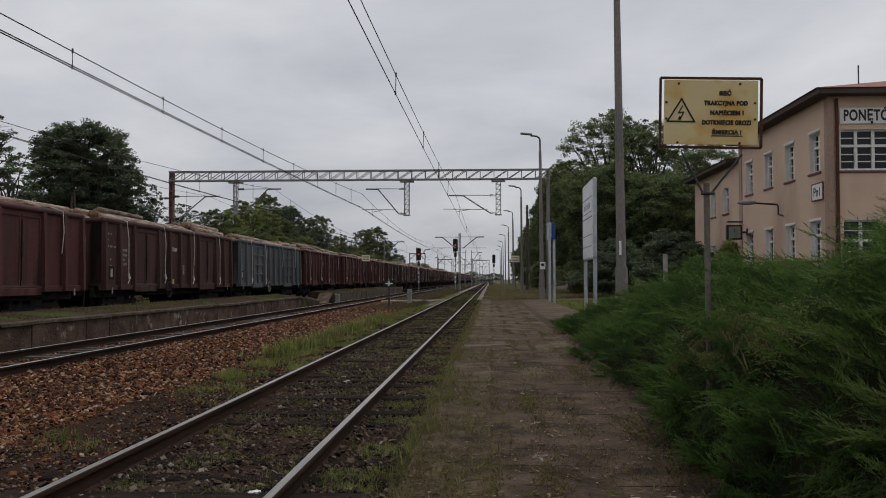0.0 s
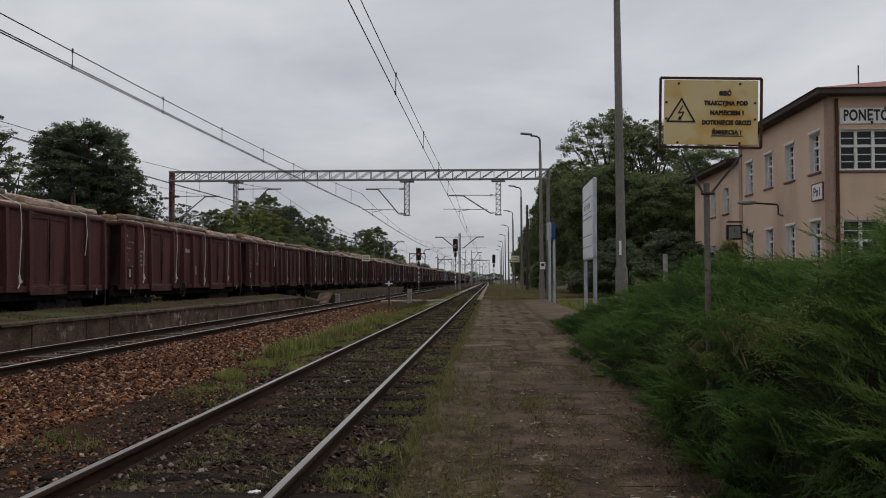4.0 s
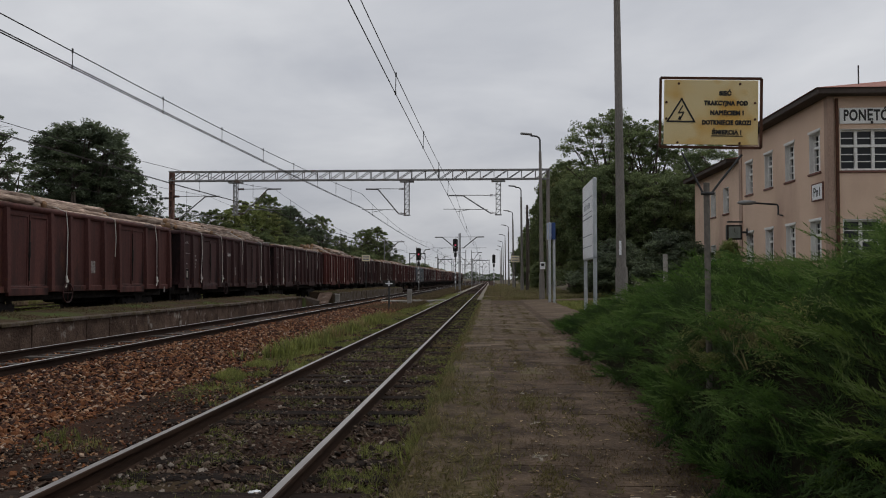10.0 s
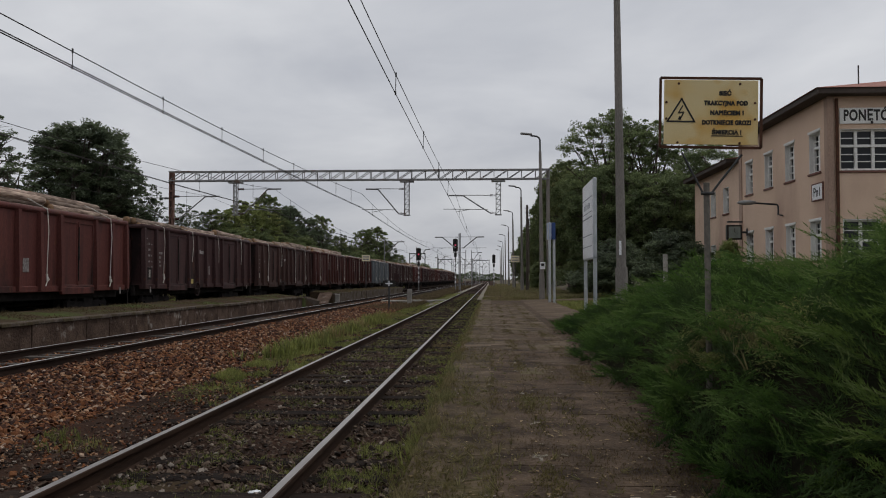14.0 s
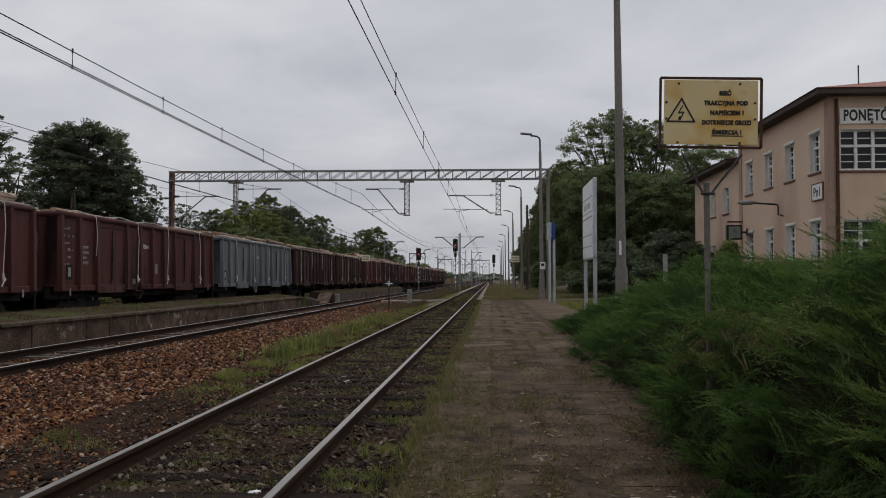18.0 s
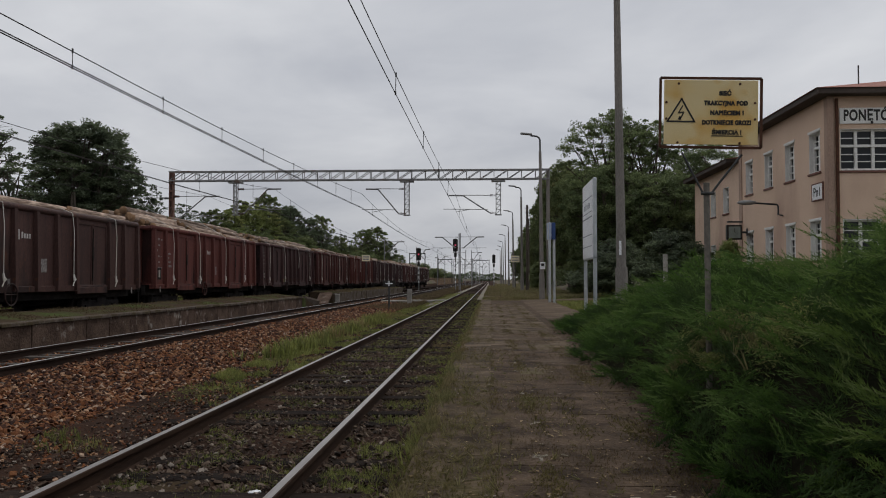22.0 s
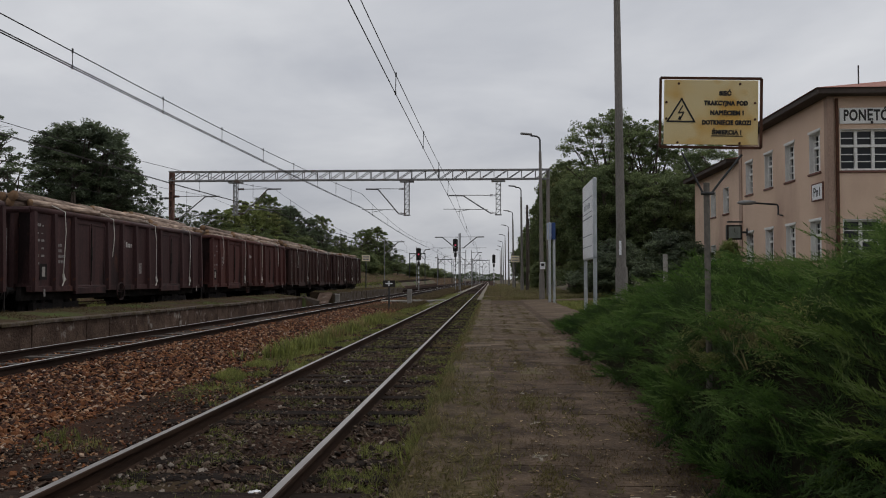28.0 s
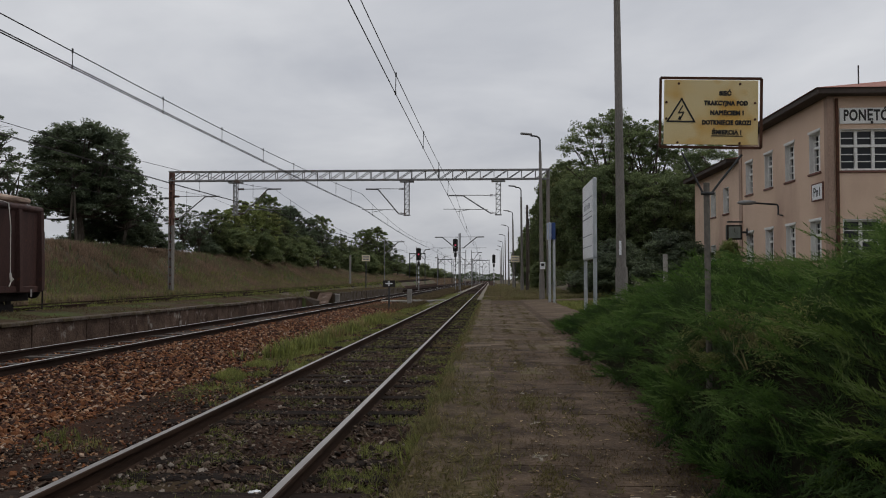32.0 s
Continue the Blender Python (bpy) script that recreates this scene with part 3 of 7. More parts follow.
def build_platform():
    bm = bmesh.new()
    box(bm, -0.47, 1.62, -8, 46, -0.3, PLAT_Z - 0.007)
    base = part("platform", bm, M_PLATFORM)
    tagged(base, "low platform of mossy worn concrete slabs", "platform", kind="structure")
    rng = random.Random(5)
    bm = bmesh.new()
    box(bm, -0.25, 0.25, -0.4995, 0.4995, -0.13, 0, 0.003)
    kerb = mesh_of("kerb_slab", bm, M_EDGE)
    pale = kerb.copy()
    pale.materials[0] = M_PALESLAB
    for i in range(52):
        part("kerb_slab", pale if i > 11 + 12 * rng.random() else kerb, None, base, m=pose(-0.25 + rng.uniform(-.004, .004), -3 + i, PLAT_Z + rng.uniform(-.003, .002), rng.uniform(-.15, .15), rng.uniform(-.4, .4), rng.uniform(-.3, .3)))
    bm = bmesh.new()
    box(bm, -0.169, 0.169, -0.2495, 0.2495, -0.06, 0, 0.002)
    slab = mesh_of("paving_slab", bm, M_PLATFORM)
    # paler copy of the slab, taken more often further along the platform
    dry = slab.copy()
    dry.materials[0] = M_PALESLAB
    for i in range(74):
        for j in range(4):
            part("paving_slab", dry if 1.5 + 0.5 * i > 9 + 11 * rng.random() else slab, None, base, m=pose(0.175 + 0.34 * j + rng.uniform(-.003, .003), 1.5 + 0.5 * i, PLAT_Z - 0.004 + rng.uniform(-.003, .002), rng.uniform(-.35, .35), rng.uniform(-.35, .35), rng.uniform(-.2, .2)))
    # path and yard beyond the bank
    bm = bmesh.new()
    prism(bm, [(1.63, -0.2), (1.63, 0.215), (3.1, 0.21), (3.5, -0.2)], 24, 45.9)
    tagged(part("dirt_path", bm, M_PATH), "trodden dirt beside the platform slabs", "path", kind="structure")
    bm = bmesh.new()
    prism(bm, [(-0.45, -0.2), (-0.45, 0.17), (2.2, 0.18), (6.5, 0.3), (6.5, -0.2)], 46, 50)
    prism(bm, [(-0.45, -0.2), (-0.45, 0.17), (1.0, 0.17), (1.3, -0.2)], 50.01, 130)
    tagged(part("dirt_path", bm, M_PATH), "trodden dirt path leading off the platform", "path", kind="structure")


# ---- low platform between main and goods tracks ----
def build_island():
    bm = bmesh.new()
    prism(bm, [(-11.55, -0.4), (-11.55, 0.55), (-11.4, 0.575), (-10.6, 0.50), (-9.99, 0.42), (-9.99, -0.4)], -60, 45, 1)
    isl = part("island_platform", bm, M_MOUND)
    tagged(isl, "narrow earth-topped platform with a weathered concrete face", "platform", kind="structure")
    rng = random.Random(8)
    bm = bmesh.new()
    box(bm, -0.05, 0.05, -0.62, 0.62, 0, 0.72, 0.012)
    slab = mesh_of("face_slab", bm, M_OLDWALL)
    for i in range(31):
        part("face_slab", slab, None, isl, m=pose(-9.94 + rng.uniform(-.01, .01), 6 + 1.26 * i, -0.29 + rng.uniform(-.012, .012), 0, rng.uniform(-1.5, 1.5), rng.uniform(-.5, .5)))
    bm = bmesh.new()
    box(bm, -0.16, 0.16, -0.62, 0.62, -0.08, 0, 0.012)
    cope = mesh_of("coping_slab", bm, M_COPING)
    for i in range(31):
        part("coping_slab", cope, None, isl, m=pose(-10.0 + rng.uniform(-.015, .015), 6 + 1.26 * i, 0.445 + rng.uniform(-.012, .012), rng.uniform(-.5, .5), rng.uniform(-1, 1), rng.uniform(-.5, .5)))
    bm = bmesh.new()
    v = [bm.verts.new(p) for p in ((-11.5, 45, -0.4), (-9.95, 45, -0.4), (-9.95, 45, 0.40), (-11.5, 45, 0.55), (-11.5, 48.5, -0.4), (-9.95, 48.5, -0.4), (-9.95, 48.5, -0.2), (-11.5, 48.5, 0.0))]
    for q in ((0, 1, 2, 3), (4, 7, 6, 5), (0, 4, 5, 1), (3, 2, 6, 7), (1, 5, 6, 2), (0, 3, 7, 4)):
        bm.faces.new([v[k] for k in q])
    tagged(part("platform_ramp", bm, M_MOUND), "earth ramp at the end of the island platform", "ramp", kind="structure")
    bm = bmesh.new()
    prism(bm, [(-11.5, -0.4), (-11.5, 0.56), (-10.6, 0.52), (-10.02, 0.46), (-10.02, -0.4)], 53.8, 96, 1)
    far = part("island_platform", bm, M_MOUND)
    tagged(far, "further stretch of low earth platform beyond the crossing", "platform", kind="structure")
    bm = bmesh.new()
    box(bm, -0.05, 0.05, -0.62, 0.62, 0, 0.76, 0.012)
    slab = mesh_of("face_slab", bm, M_COPING)
    for i in range(33):
        part("face_slab", slab, None, far, m=pose(-9.96 + rng.uniform(-.012, .012), 54.6 + 1.26 * i, -0.28 + rng.uniform(-.015, .015), 0, rng.uniform(-1.5, 1.5), rng.uniform(-.5, .5)))
    bm = bmesh.new()
    box(bm, -0.4, 0.4, -0.9, 0.9, -0.07, 0.07, 0.02)
    part("end_slab", bm, M_OLDWALL, far, "slanting concrete slab at its end", m=pose(-10.45, 53.1, 0.14, 22, 0, 0))
    bm = bmesh.new()
    box(bm, -0.16, 0.16, -0.14, 0.14, -0.3, 0.42, 0.04)
    part("end_block", bm, M_STONEPOST, far, "pale worn concrete block", m=pose(-9.80, 54.3, 0, 4, 0, 8))
    c = thing("crossing_boards", pose(-5.9, 57.5, 0), "pale concrete crossing slab between the tracks", "crossing")
    for k in range(5):
        bm = bmesh.new()
        box(bm, -0.42, 0.42, -0.75, 0.75, -0.42, -0.05, 0.02)
        part("slab", bm, M_STONEPOST, c, m=pose(-1.0 + 0.86 * k, 0.1 * k, rng.uniform(-.02, .02)))
    d = thing("drain_stone", pose(-10.6, 50.2, 0), "broken lump of concrete at the platform gap", "stone")
    bm = bmesh.new()
    box(bm, -0.5, 0.4, -0.4, 0.4, -0.3, 0.26, 0.1)
    part("block", bm, M_COPING, d, m=pose(0, 0, 0, 0, 14, 20))


# ---- overhead line ----
GANTRY_Y = 51.8


def lattice(bm, p, q, across, h, step, chord=0.06, web=0.035):
    """A square lattice girder from p to q: four chords, zig-zag webs on two faces and cross ties."""
    p, q = Vector(p), Vector(q)
    d = (q - p)
    n = max(2, int(round(d.length / step)))
    up = Vector((0, 0, 1)) if abs(d.normalized().z) < 0.9 else Vector((1, 0, 0))
    side = Vector(across).normalized()
    c = [side * (a * h[0] / 2) + up * (b * h[1] / 2) for a, b in ((-1, -1), (1, -1), (1, 1), (-1, 1))]
    for o in c:
        bar(bm, p + o, q + o, chord, chord)
    for k in range(n):
        a, b = p + d * (k / n), p + d * ((k + 1) / n)
        for lo, hi in ((0, 3), (1, 2)):
            bar(bm, a + c[lo], b + c[hi], web, web)
            bar(bm, b + c[lo], b + c[hi], web, web)
        bar(bm, b + c[0], b + c[1], web, web)
        bar(bm, b + c[3], b + c[2], web, web)
    return bm


def insulator(bm, p, d, n=5, r=0.085, gap=0.07):
    p, d = Vector(p), Vector(d).normalized()
    for k in range(n):
        tube(bm, p + d * (k * gap), p + d * (k * gap + gap * 0.55), r, r * 0.55, seg=8)
    return bm


def cantilever(parent, x, y, z_top, z_low, reach, steady_z, heavy=1.0):
    """A hinged bracket from a mast at x towards x + reach: top tube, slanting tube, steady arm, insulators."""
    s = 1 if reach > 0 else -1
    bm = bmesh.new()
    tube(bm, (x + 0.35 * s, y, z_top), (x + reach, y, z_top + 0.02), 0.022)
    tube(bm, (x + 0.35 * s, y, z_low), (x + reach * 0.72, y, z_top - 0.02), 0.04 * heavy)
    tube(bm, (x + reach * 0.72, y, z_top - 0.02), (x + reach * 1.05, y, z_top + 0.0), 0.045 * heavy)
    br = part("bracket", bm, M_STEEL, parent)
    for z in (z_top, z_low):
        part("insulator", insulator(bmesh.new(), (x + 0.03 * s, y, z), (s, 0, 0.0)), M_INSUL, br, "brown ribbed insulator")
    bm = bmesh.new()
    tube(bm, (x + 0.5 * s, y, steady_z + 0.04), (x + reach * 1.16, y, steady_z + 0.07), 0.02)
    tube(bm, (x + reach * 0.55, y, steady_z + 0.05), (x + reach * 0.88, y, steady_z - 0.10), 0.016)
    part("steady_arm", bm, M_STEEL, br)


def build_gantry():
    y = GANTRY_Y
    g = thing("overhead_line_gantry", pose(0, 0, 0), "lattice steel portal gantry spanning the tracks on two posts", "gantry")
    bm = bmesh.new()
    lattice(bm, (-19.85, y, 7.72), (3.55, y, 7.72), (0, 1, 0), (0.5, 0.56), 0.85, 0.07, 0.04)
    part("beam", bm, M_STEEL, g)
    bm = bmesh.new()
    for dx in (-0.09, 0.09):
        box(bm, -19.73 + dx - 0.05, -19.73 + dx + 0.05, y - 0.17, y + 0.17, 0.1, 4.7)
    part("post_foot", bm, M_POLE, g, "pale lower half of the post")
    bm = bmesh.new()
    for dx in (-0.09, 0.09):
        box(bm, -19.73 + dx - 0.04, -19.73 + dx + 0.04, y - 0.16, y + 0.16, 0.1, 8.02)
    for k in range(14):
        box(bm, -19.80, -19.66, y - 0.17, y - 0.15, 0.5 + k * 0.52, 0.62 + k * 0.52)
    part("post", bm, M_RUSTPOST, g, "rust-red twin channel post")
    bm = bmesh.new()
    tube(bm, (3.47, y, 0), (3.47, y, 8.05), 0.115, 0.10, seg=12)
    part("post", bm, M_POLE, g, "tapered concrete post")
    for x, bottom in ((-15.71, 5.35), (-5.1, 5.30), (0.47, 5.30)):
        bm = bmesh.new()
        lattice(bm, (x, y, bottom), (x, y, 7.42), (0, 1, 0), (0.28, 0.2 if x < -10 else 0.28), 0.32, 0.045, 0.02)
        box(bm, x - 0.42, x + 0.42, y - 0.22, y + 0.22, 7.28, 7.42)
        box(bm, x - 0.2, x + 0.2, y - 0.16, y + 0.16, bottom - 0.06, bottom)
        part("drop_post", bm, M_STEEL, g)
    cantilever(g, -19.6, y, 6.49, 5.1, 2.75, 5.25)
    cantilever(g, -15.55, y, 6.92, 5.4, 2.55, 5.6)
    cantilever(g, -5.25, y, 6.88, 5.36, -2.25, 5.56)
    cantilever(g, 0.32, y, 6.46, 5.38, -2.75, 5.56)
    bm = bmesh.new()
    for z in (6.38, 5.0):
        insulator(bm, (-19.9, y, z), (-1, 0, 0))
    tube(bm, (-19.9, y, 5.0), (-22.4, y, 6.4), 0.026)
    tube(bm, (-19.9, y, 6.4), (-22.4, y, 6.42), 0.02)
    part("bracket", bm, M_STEEL, g)


SPAN = [-24.0, GANTRY_Y, 120.0, 182.0, 249.0, 310.0, 378.0]


def wire_run(x, contact, mess, label, sag=0.95, stagger=0.25, shift=None, extra=True, low=0.06, gap=4.55, first=16.2, thick=1.0, carrier=0.0):
    """One track's overhead wires: messenger wire that sags between supports, contact wire below it, droppers."""
    t = thing("overhead_wires", pose(0, 0, 0), label, "overhead wire", "overhead wires")
    cbm, mbm = bmesh.new(), bmesh.new()
    call, mall = [], []
    for i, (a, b) in enumerate(zip(SPAN[:-1], SPAN[1:])):
        xa, xb = x + stagger * (-1) ** i, x - stagger * (-1) ** i
        n = 14
        sh = shift or (lambda y: 0.0)
        for k in range(n + 1):
            u = k / n
            y = a + (b - a) * u
            if not (i and k == 0):
                call.append((xa + (xb - xa) * u + sh(y), y, contact - low * 4 * u * (1 - u)))
                mall.append((x + carrier * (xa + (xb - xa) * u - x) + sh(y), y, mess - sag * 4 * u * (1 - u)))
        y = first + gap * math.ceil((a + 3 - first) / gap)
        while y < b - 3 and y < 260:
            u = (y - a) / (b - a)
            lo = Vector((xa + (xb - xa) * u + sh(y), y, contact - low * 4 * u * (1 - u)))
            hi = Vector((x + carrier * (xa + (xb - xa) * u - x) + sh(y), y, mess - sag * 4 * u * (1 - u)))
            dbm = tube(bmesh.new(), lo, hi, 0.008 + 0.00004 * max(0, y), seg=4)
            for e in (lo, hi):
                tube(dbm, e - Vector((0, 0, 0.03)), e + Vector((0, 0, 0.06)), 0.02, seg=5)
            part("dropper", dbm, M_WIRE, t)
            y += gap if y < 50 else 2 * gap
    sweep(cbm, call, 0.0125 * thick, 5)
    sweep(mbm, mall, 0.0115 * thick, 5)
    part("contact_wire", cbm, M_WIRE, t)
    if extra:
        part("contact_wire", sweep(bmesh.new(), [(p[0] + 0.06, p[1], p[2] + 0.01) for p in call], 0.0125, 5), M_WIRE, t)
    part("messenger_wire", mbm, M_WIRE, t)


def build_wires():
    wire_run(-2.10, 5.64, 6.46, "contact and messenger wires over the siding", sag=0.57, stagger=0.06, extra=False, low=0.16, gap=7.9, first=18.8, thick=0.8)
    wire_run(-8.21, 5.72, 6.60, "contact and messenger wires over the main track", sag=0.78, low=0.22, stagger=-0.33, carrier=1.0)
    wire_run(-13.05, 5.52, 6.92, "contact and messenger wires over the goods track", sag=1.40, low=0.3, first=20.0, gap=9.0, thick=0.85, carrier=1.0, shift=lambda y: float(goods_x(y)) + 13.2)
    wire_run(-17.2, 5.25, 6.5, "contact and messenger wires over the loop track", extra=False, sag=0.8, thick=0.8, carrier=1.0)


def mast(x, y, height, reach, label="slim steel overhead line mast with a bracket", both=False):
    g = thing("overhead_line_mast", pose(x, y, 0), label, "mast", "overhead line masts")
    bm = bmesh.new()
    z0 = float(land(x, y)) - 0.1
    bar(bm, (0, 0, z0), (0, 0, height), 0.13, 0.15)
    part("post", bm, M_STEEL, g)
    for s in ((1, -1) if both else (1,)):
        cantilever(g, 0.1 * s * (1 if reach > 0 else -1), 0, height - 0.5, height - 2.0, reach * s, 5.6, 1.9)


def small_portal(x0, x1, y):
    g = thing("overhead_line_gantry", pose(0, y, 0), "distant steel portal over the tracks", "gantry", "distant gantries")
    for x in (x0, x1):
        bm = bmesh.new()
        bar(bm, (x, 0, -0.3), (x, 0, 7.6), 0.2, 0.2)
        part("post", bm, M_DARKSTEEL, g)
    bm = bmesh.new()
    bar(bm, (x0, 0, 7.4), (x1, 0, 7.4), 0.2, 0.2)
    bar(bm, (x0, 0, 6.0), (x0 + 1.4, 0, 7.3), 0.12, 0.12)
    bar(bm, (x1, 0, 6.0), (x1 - 1.4, 0, 7.3), 0.12, 0.12)
    part("beam", bm, M_DARKSTEEL, g)


def signal(x, y, z_head, lit, label, striped=True):
    s = thing("railway_signal", pose(x, y, 0), label, "railway signal", "light signals")
    z0 = float(land(x, y)) - 0.1
    bm = bmesh.new()
    tube(bm, (0, 0.12, z0), (0, 0.12, z_head + 1.0), 0.085)
    part("mast", bm, M_STEEL, s)
    if striped:
        for k in range(5):
            bm = bmesh.new()
            box(bm, -0.1, 0.1, 0.0, 0.03, 0.8 + k * 0.7, 1.15 + k * 0.7)
            part("mast_plate", bm, M_WHITE, s, "white plate on the mast")
    bm = bmesh.new()
    box(bm, -0.36, 0.36, -0.12, 0.1, z_head - 0.95, z_head + 0.95, 0.1)
    head = part("signal_head", bm, M_INK, s, "black signal head")
    for k in range(3):
        bm = bmesh.new()
        z = z_head - 0.6 + 0.6 * k
        tube(bm, (0, -0.12, z), (0, -0.42, z), 0.15, 0.16, caps=False, seg=10)
        part("hood", bm, M_INK, head)
        bm = bmesh.new()
        tube(bm, (0, -0.12, z), (0, -0.15, z), 0.11, seg=10)
        part("lens", bm, M_REDLIGHT if (lit and k == 1) else M_GLASS, head, "red lit lens" if (lit and k == 1) else "dark lens")
    bm = bmesh.new()
    box(bm, -0.2, 0.2, -0.05, 0.1, z_head - 1.75, z_head - 1.1, 0.03)
    part("route_indicator", bm, M_INK, s)


# ---- platform lamps, boards and signs ----
def platform_lamp(x, y, height=9.75, label="tall concrete platform lamp with one arm over the tracks"):
    g = thing("platform_lamp", pose(x, y, 0, 0, -0.55, 0), label, "street lamp", "platform lamps")
    z0 = float(land(x, y)) - 0.1
    bm = bmesh.new()
    tube(bm, (0, 0, z0), (0, 0, 1.66), 0.165, 0.155, seg=12)
    part("pole_base", bm, M_POLE, g, "thicker concrete foot")
    bm = bmesh.new()
    tube(bm, (0, 0, 1.66), (0, 0, height - 0.9), 0.125, 0.080, seg=12)
    part("pole", bm, M_POLE, g)
    bm = bmesh.new()
    pts = [(0, 0, height - 0.9), (0, 0, height - 0.25), (-0.06, 0, height - 0.1), (-0.2, 0, height - 0.02), (-0.55, 0, height + 0.03)]
    sweep(bm, pts, 0.05, 8)
    part("arm", bm, M_DARKSTEEL, g)
    bm = bmesh.new()
    box(bm, -1.15, -0.45, -0.12, 0.12, -0.05, 0.07, 0.04)
    part("lamp_head", bm, M_STEEL, g, "grey lamp head", m=pose(0, 0, height + 0.04, 0, 6, 0))
    return g


def words(text, size, material, parent, m, name="lettering", spread=1.0, bold=0.0):
    cu = bpy.data.curves.new(name, "FONT")
    cu.body, cu.size, cu.extrude, cu.align_x, cu.align_y = text, size, 0.0015, "CENTER", "CENTER"
    cu.offset = bold
    cu.space_character = spread
    tmp = bpy.data.objects.new(name, cu)
    me = bpy.data.meshes.new_from_object(tmp)
    bpy.data.objects.remove(tmp)
    me.materials.append(material)
    return part(name, me, None, parent, m=m)


def bars(parent, rows, material, m):
    """Plain bars in place of writing: rows of x0, x1, z0, z1 on a board that faces -y."""
    bm = bmesh.new()
    for x0, x1, z0, z1 in rows:
        box(bm, x0, x1, -0.003, 0.0, z0, z1)
    return part("lettering_bars", bm, material, parent, m=m)


def warning_sign():
    y = 6.3
    s = thing("warning_sign", pose(1.605, y, 0), "faded yellow high-voltage warning board on a grey pipe post", "warning sign")
    bm = bmesh.new()
    tube(bm, (-0.02, 0.03, 0.2), (-0.028, 0.03, 2.06), 0.0225, seg=12)
    part("post", bm, M_SIGNPOST, s, "thin grey-brown pipe post")
    bm = bmesh.new()
    tube(bm, (-0.06, 0.0, 1.98), (-0.21, 0, 2.28), 0.008)
    tube(bm, (0.0, 0.0, 1.98), (0.06, 0, 2.06), 0.0085)
    tube(bm, (0.06, 0.0, 2.06), (0.22, 0, 2.26), 0.0085)
    tube(bm, (-0.075, 0, 1.98), (0.02, 0, 1.98), 0.012)
    part("brace", bm, M_DARKSTEEL, s)
    x0, x1, z0, z1 = -0.363, 0.363, 2.315, 2.823
    lean = Matrix.Translation((0, 0, 2.57)) @ pose(0, 0, 0, 0, 1.3, 0) @ Matrix.Translation((0, 0, -2.57))
    bm = bmesh.new()
    for a, b in (((x0, z0), (x1, z0)), ((x1, z0), (x1, z1)), ((x1, z1), (x0, z1)), ((x0, z1), (x0, z0))):
        bar(bm, (a[0], 0, a[1]), (b[0], 0, b[1]), 0.017, 0.017)
    part("frame", bm, M_RUST, s, "rusty angle-iron frame", m=lean)
    bm = bmesh.new()
    box(bm, x0 + 0.024, x1 - 0.027, -0.016, -0.010, z0 + 0.018, z1 - 0.016, 0.002)
    plate = part("plate", bm, M_YELLOW, s, "yellow enamel plate with rust stains", m=lean)
    bm = bmesh.new()
    for bx, bz in ((-0.235, z1 - 0.045), (0.205, z1 - 0.045), (-0.24, z0 + 0.03), (0.205, z0 + 0.03), (x0 + 0.04, 2.64), (x1 - 0.05, 2.64), (x0 + 0.04, 2.52), (x1 - 0.05, 2.52)):
        tube(bm, (bx, -0.015, bz), (bx, -0.022, bz), 0.009, seg=8)
    part("bolts", bm, M_RUST, plate)
    face = lambda x, z: Matrix.Translation((x, -0.018, z)) @ Euler((radians(90), 0, 0)).to_matrix().to_4x4()
    for text, x, z, wide in (("SIEĆ", 0.10, 2.708, 1.19), ("TRAKCYJNA POD", 0.105, 2.636, 1.07), ("NAPIĘCIEM !", 0.113, 2.565, 1.15), ("DOTKNIĘCIE GROZI", 0.110, 2.494, 1.02), ("ŚMIERCIĄ !", 0.112, 2.423, 1.14)):
        words(text, 0.043, M_INK, plate, face(x, z) @ Matrix.Diagonal((0.80 * wide, 1, 1, 1)), spread=1.1, bold=0.0028)
    bm = bmesh.new()
    box(bm, 0.002, 0.226, -0.0195, -0.0175, 2.394, 2.401)
    part("underline", bm, M_INK, plate)
    bm = bmesh.new()
    a, b, c = Vector((-0.314, -0.0185, 2.500)), Vector((-0.120, -0.0185, 2.500)), Vector((-0.213, -0.0185, 2.666))
    for p, q in ((a, b), (b, c), (c, a)):
        e = (q - p).normalized() * 0.006
        bar(bm, p - e, q + e, 0.002, 0.012)
    part("warning_triangle", bm, M_INK, plate, "black warning triangle")
    bm = bmesh.new()
    for p, q in (((-0.203, 2.618), (-0.236, 2.562)), ((-0.236, 2.562), (-0.195, 2.570)), ((-0.195, 2.570), (-0.222, 2.522))):
        bar(bm, (p[0], -0.0185, p[1]), (q[0], -0.0185, q[1]), 0.002, 0.008)
    bar(bm, (-0.219, -0.0185, 2.535), (-0.230, -0.0185, 2.512), 0.002, 0.020)
    part("lightning_bolt", bm, M_INK, plate, "black lightning arrow")


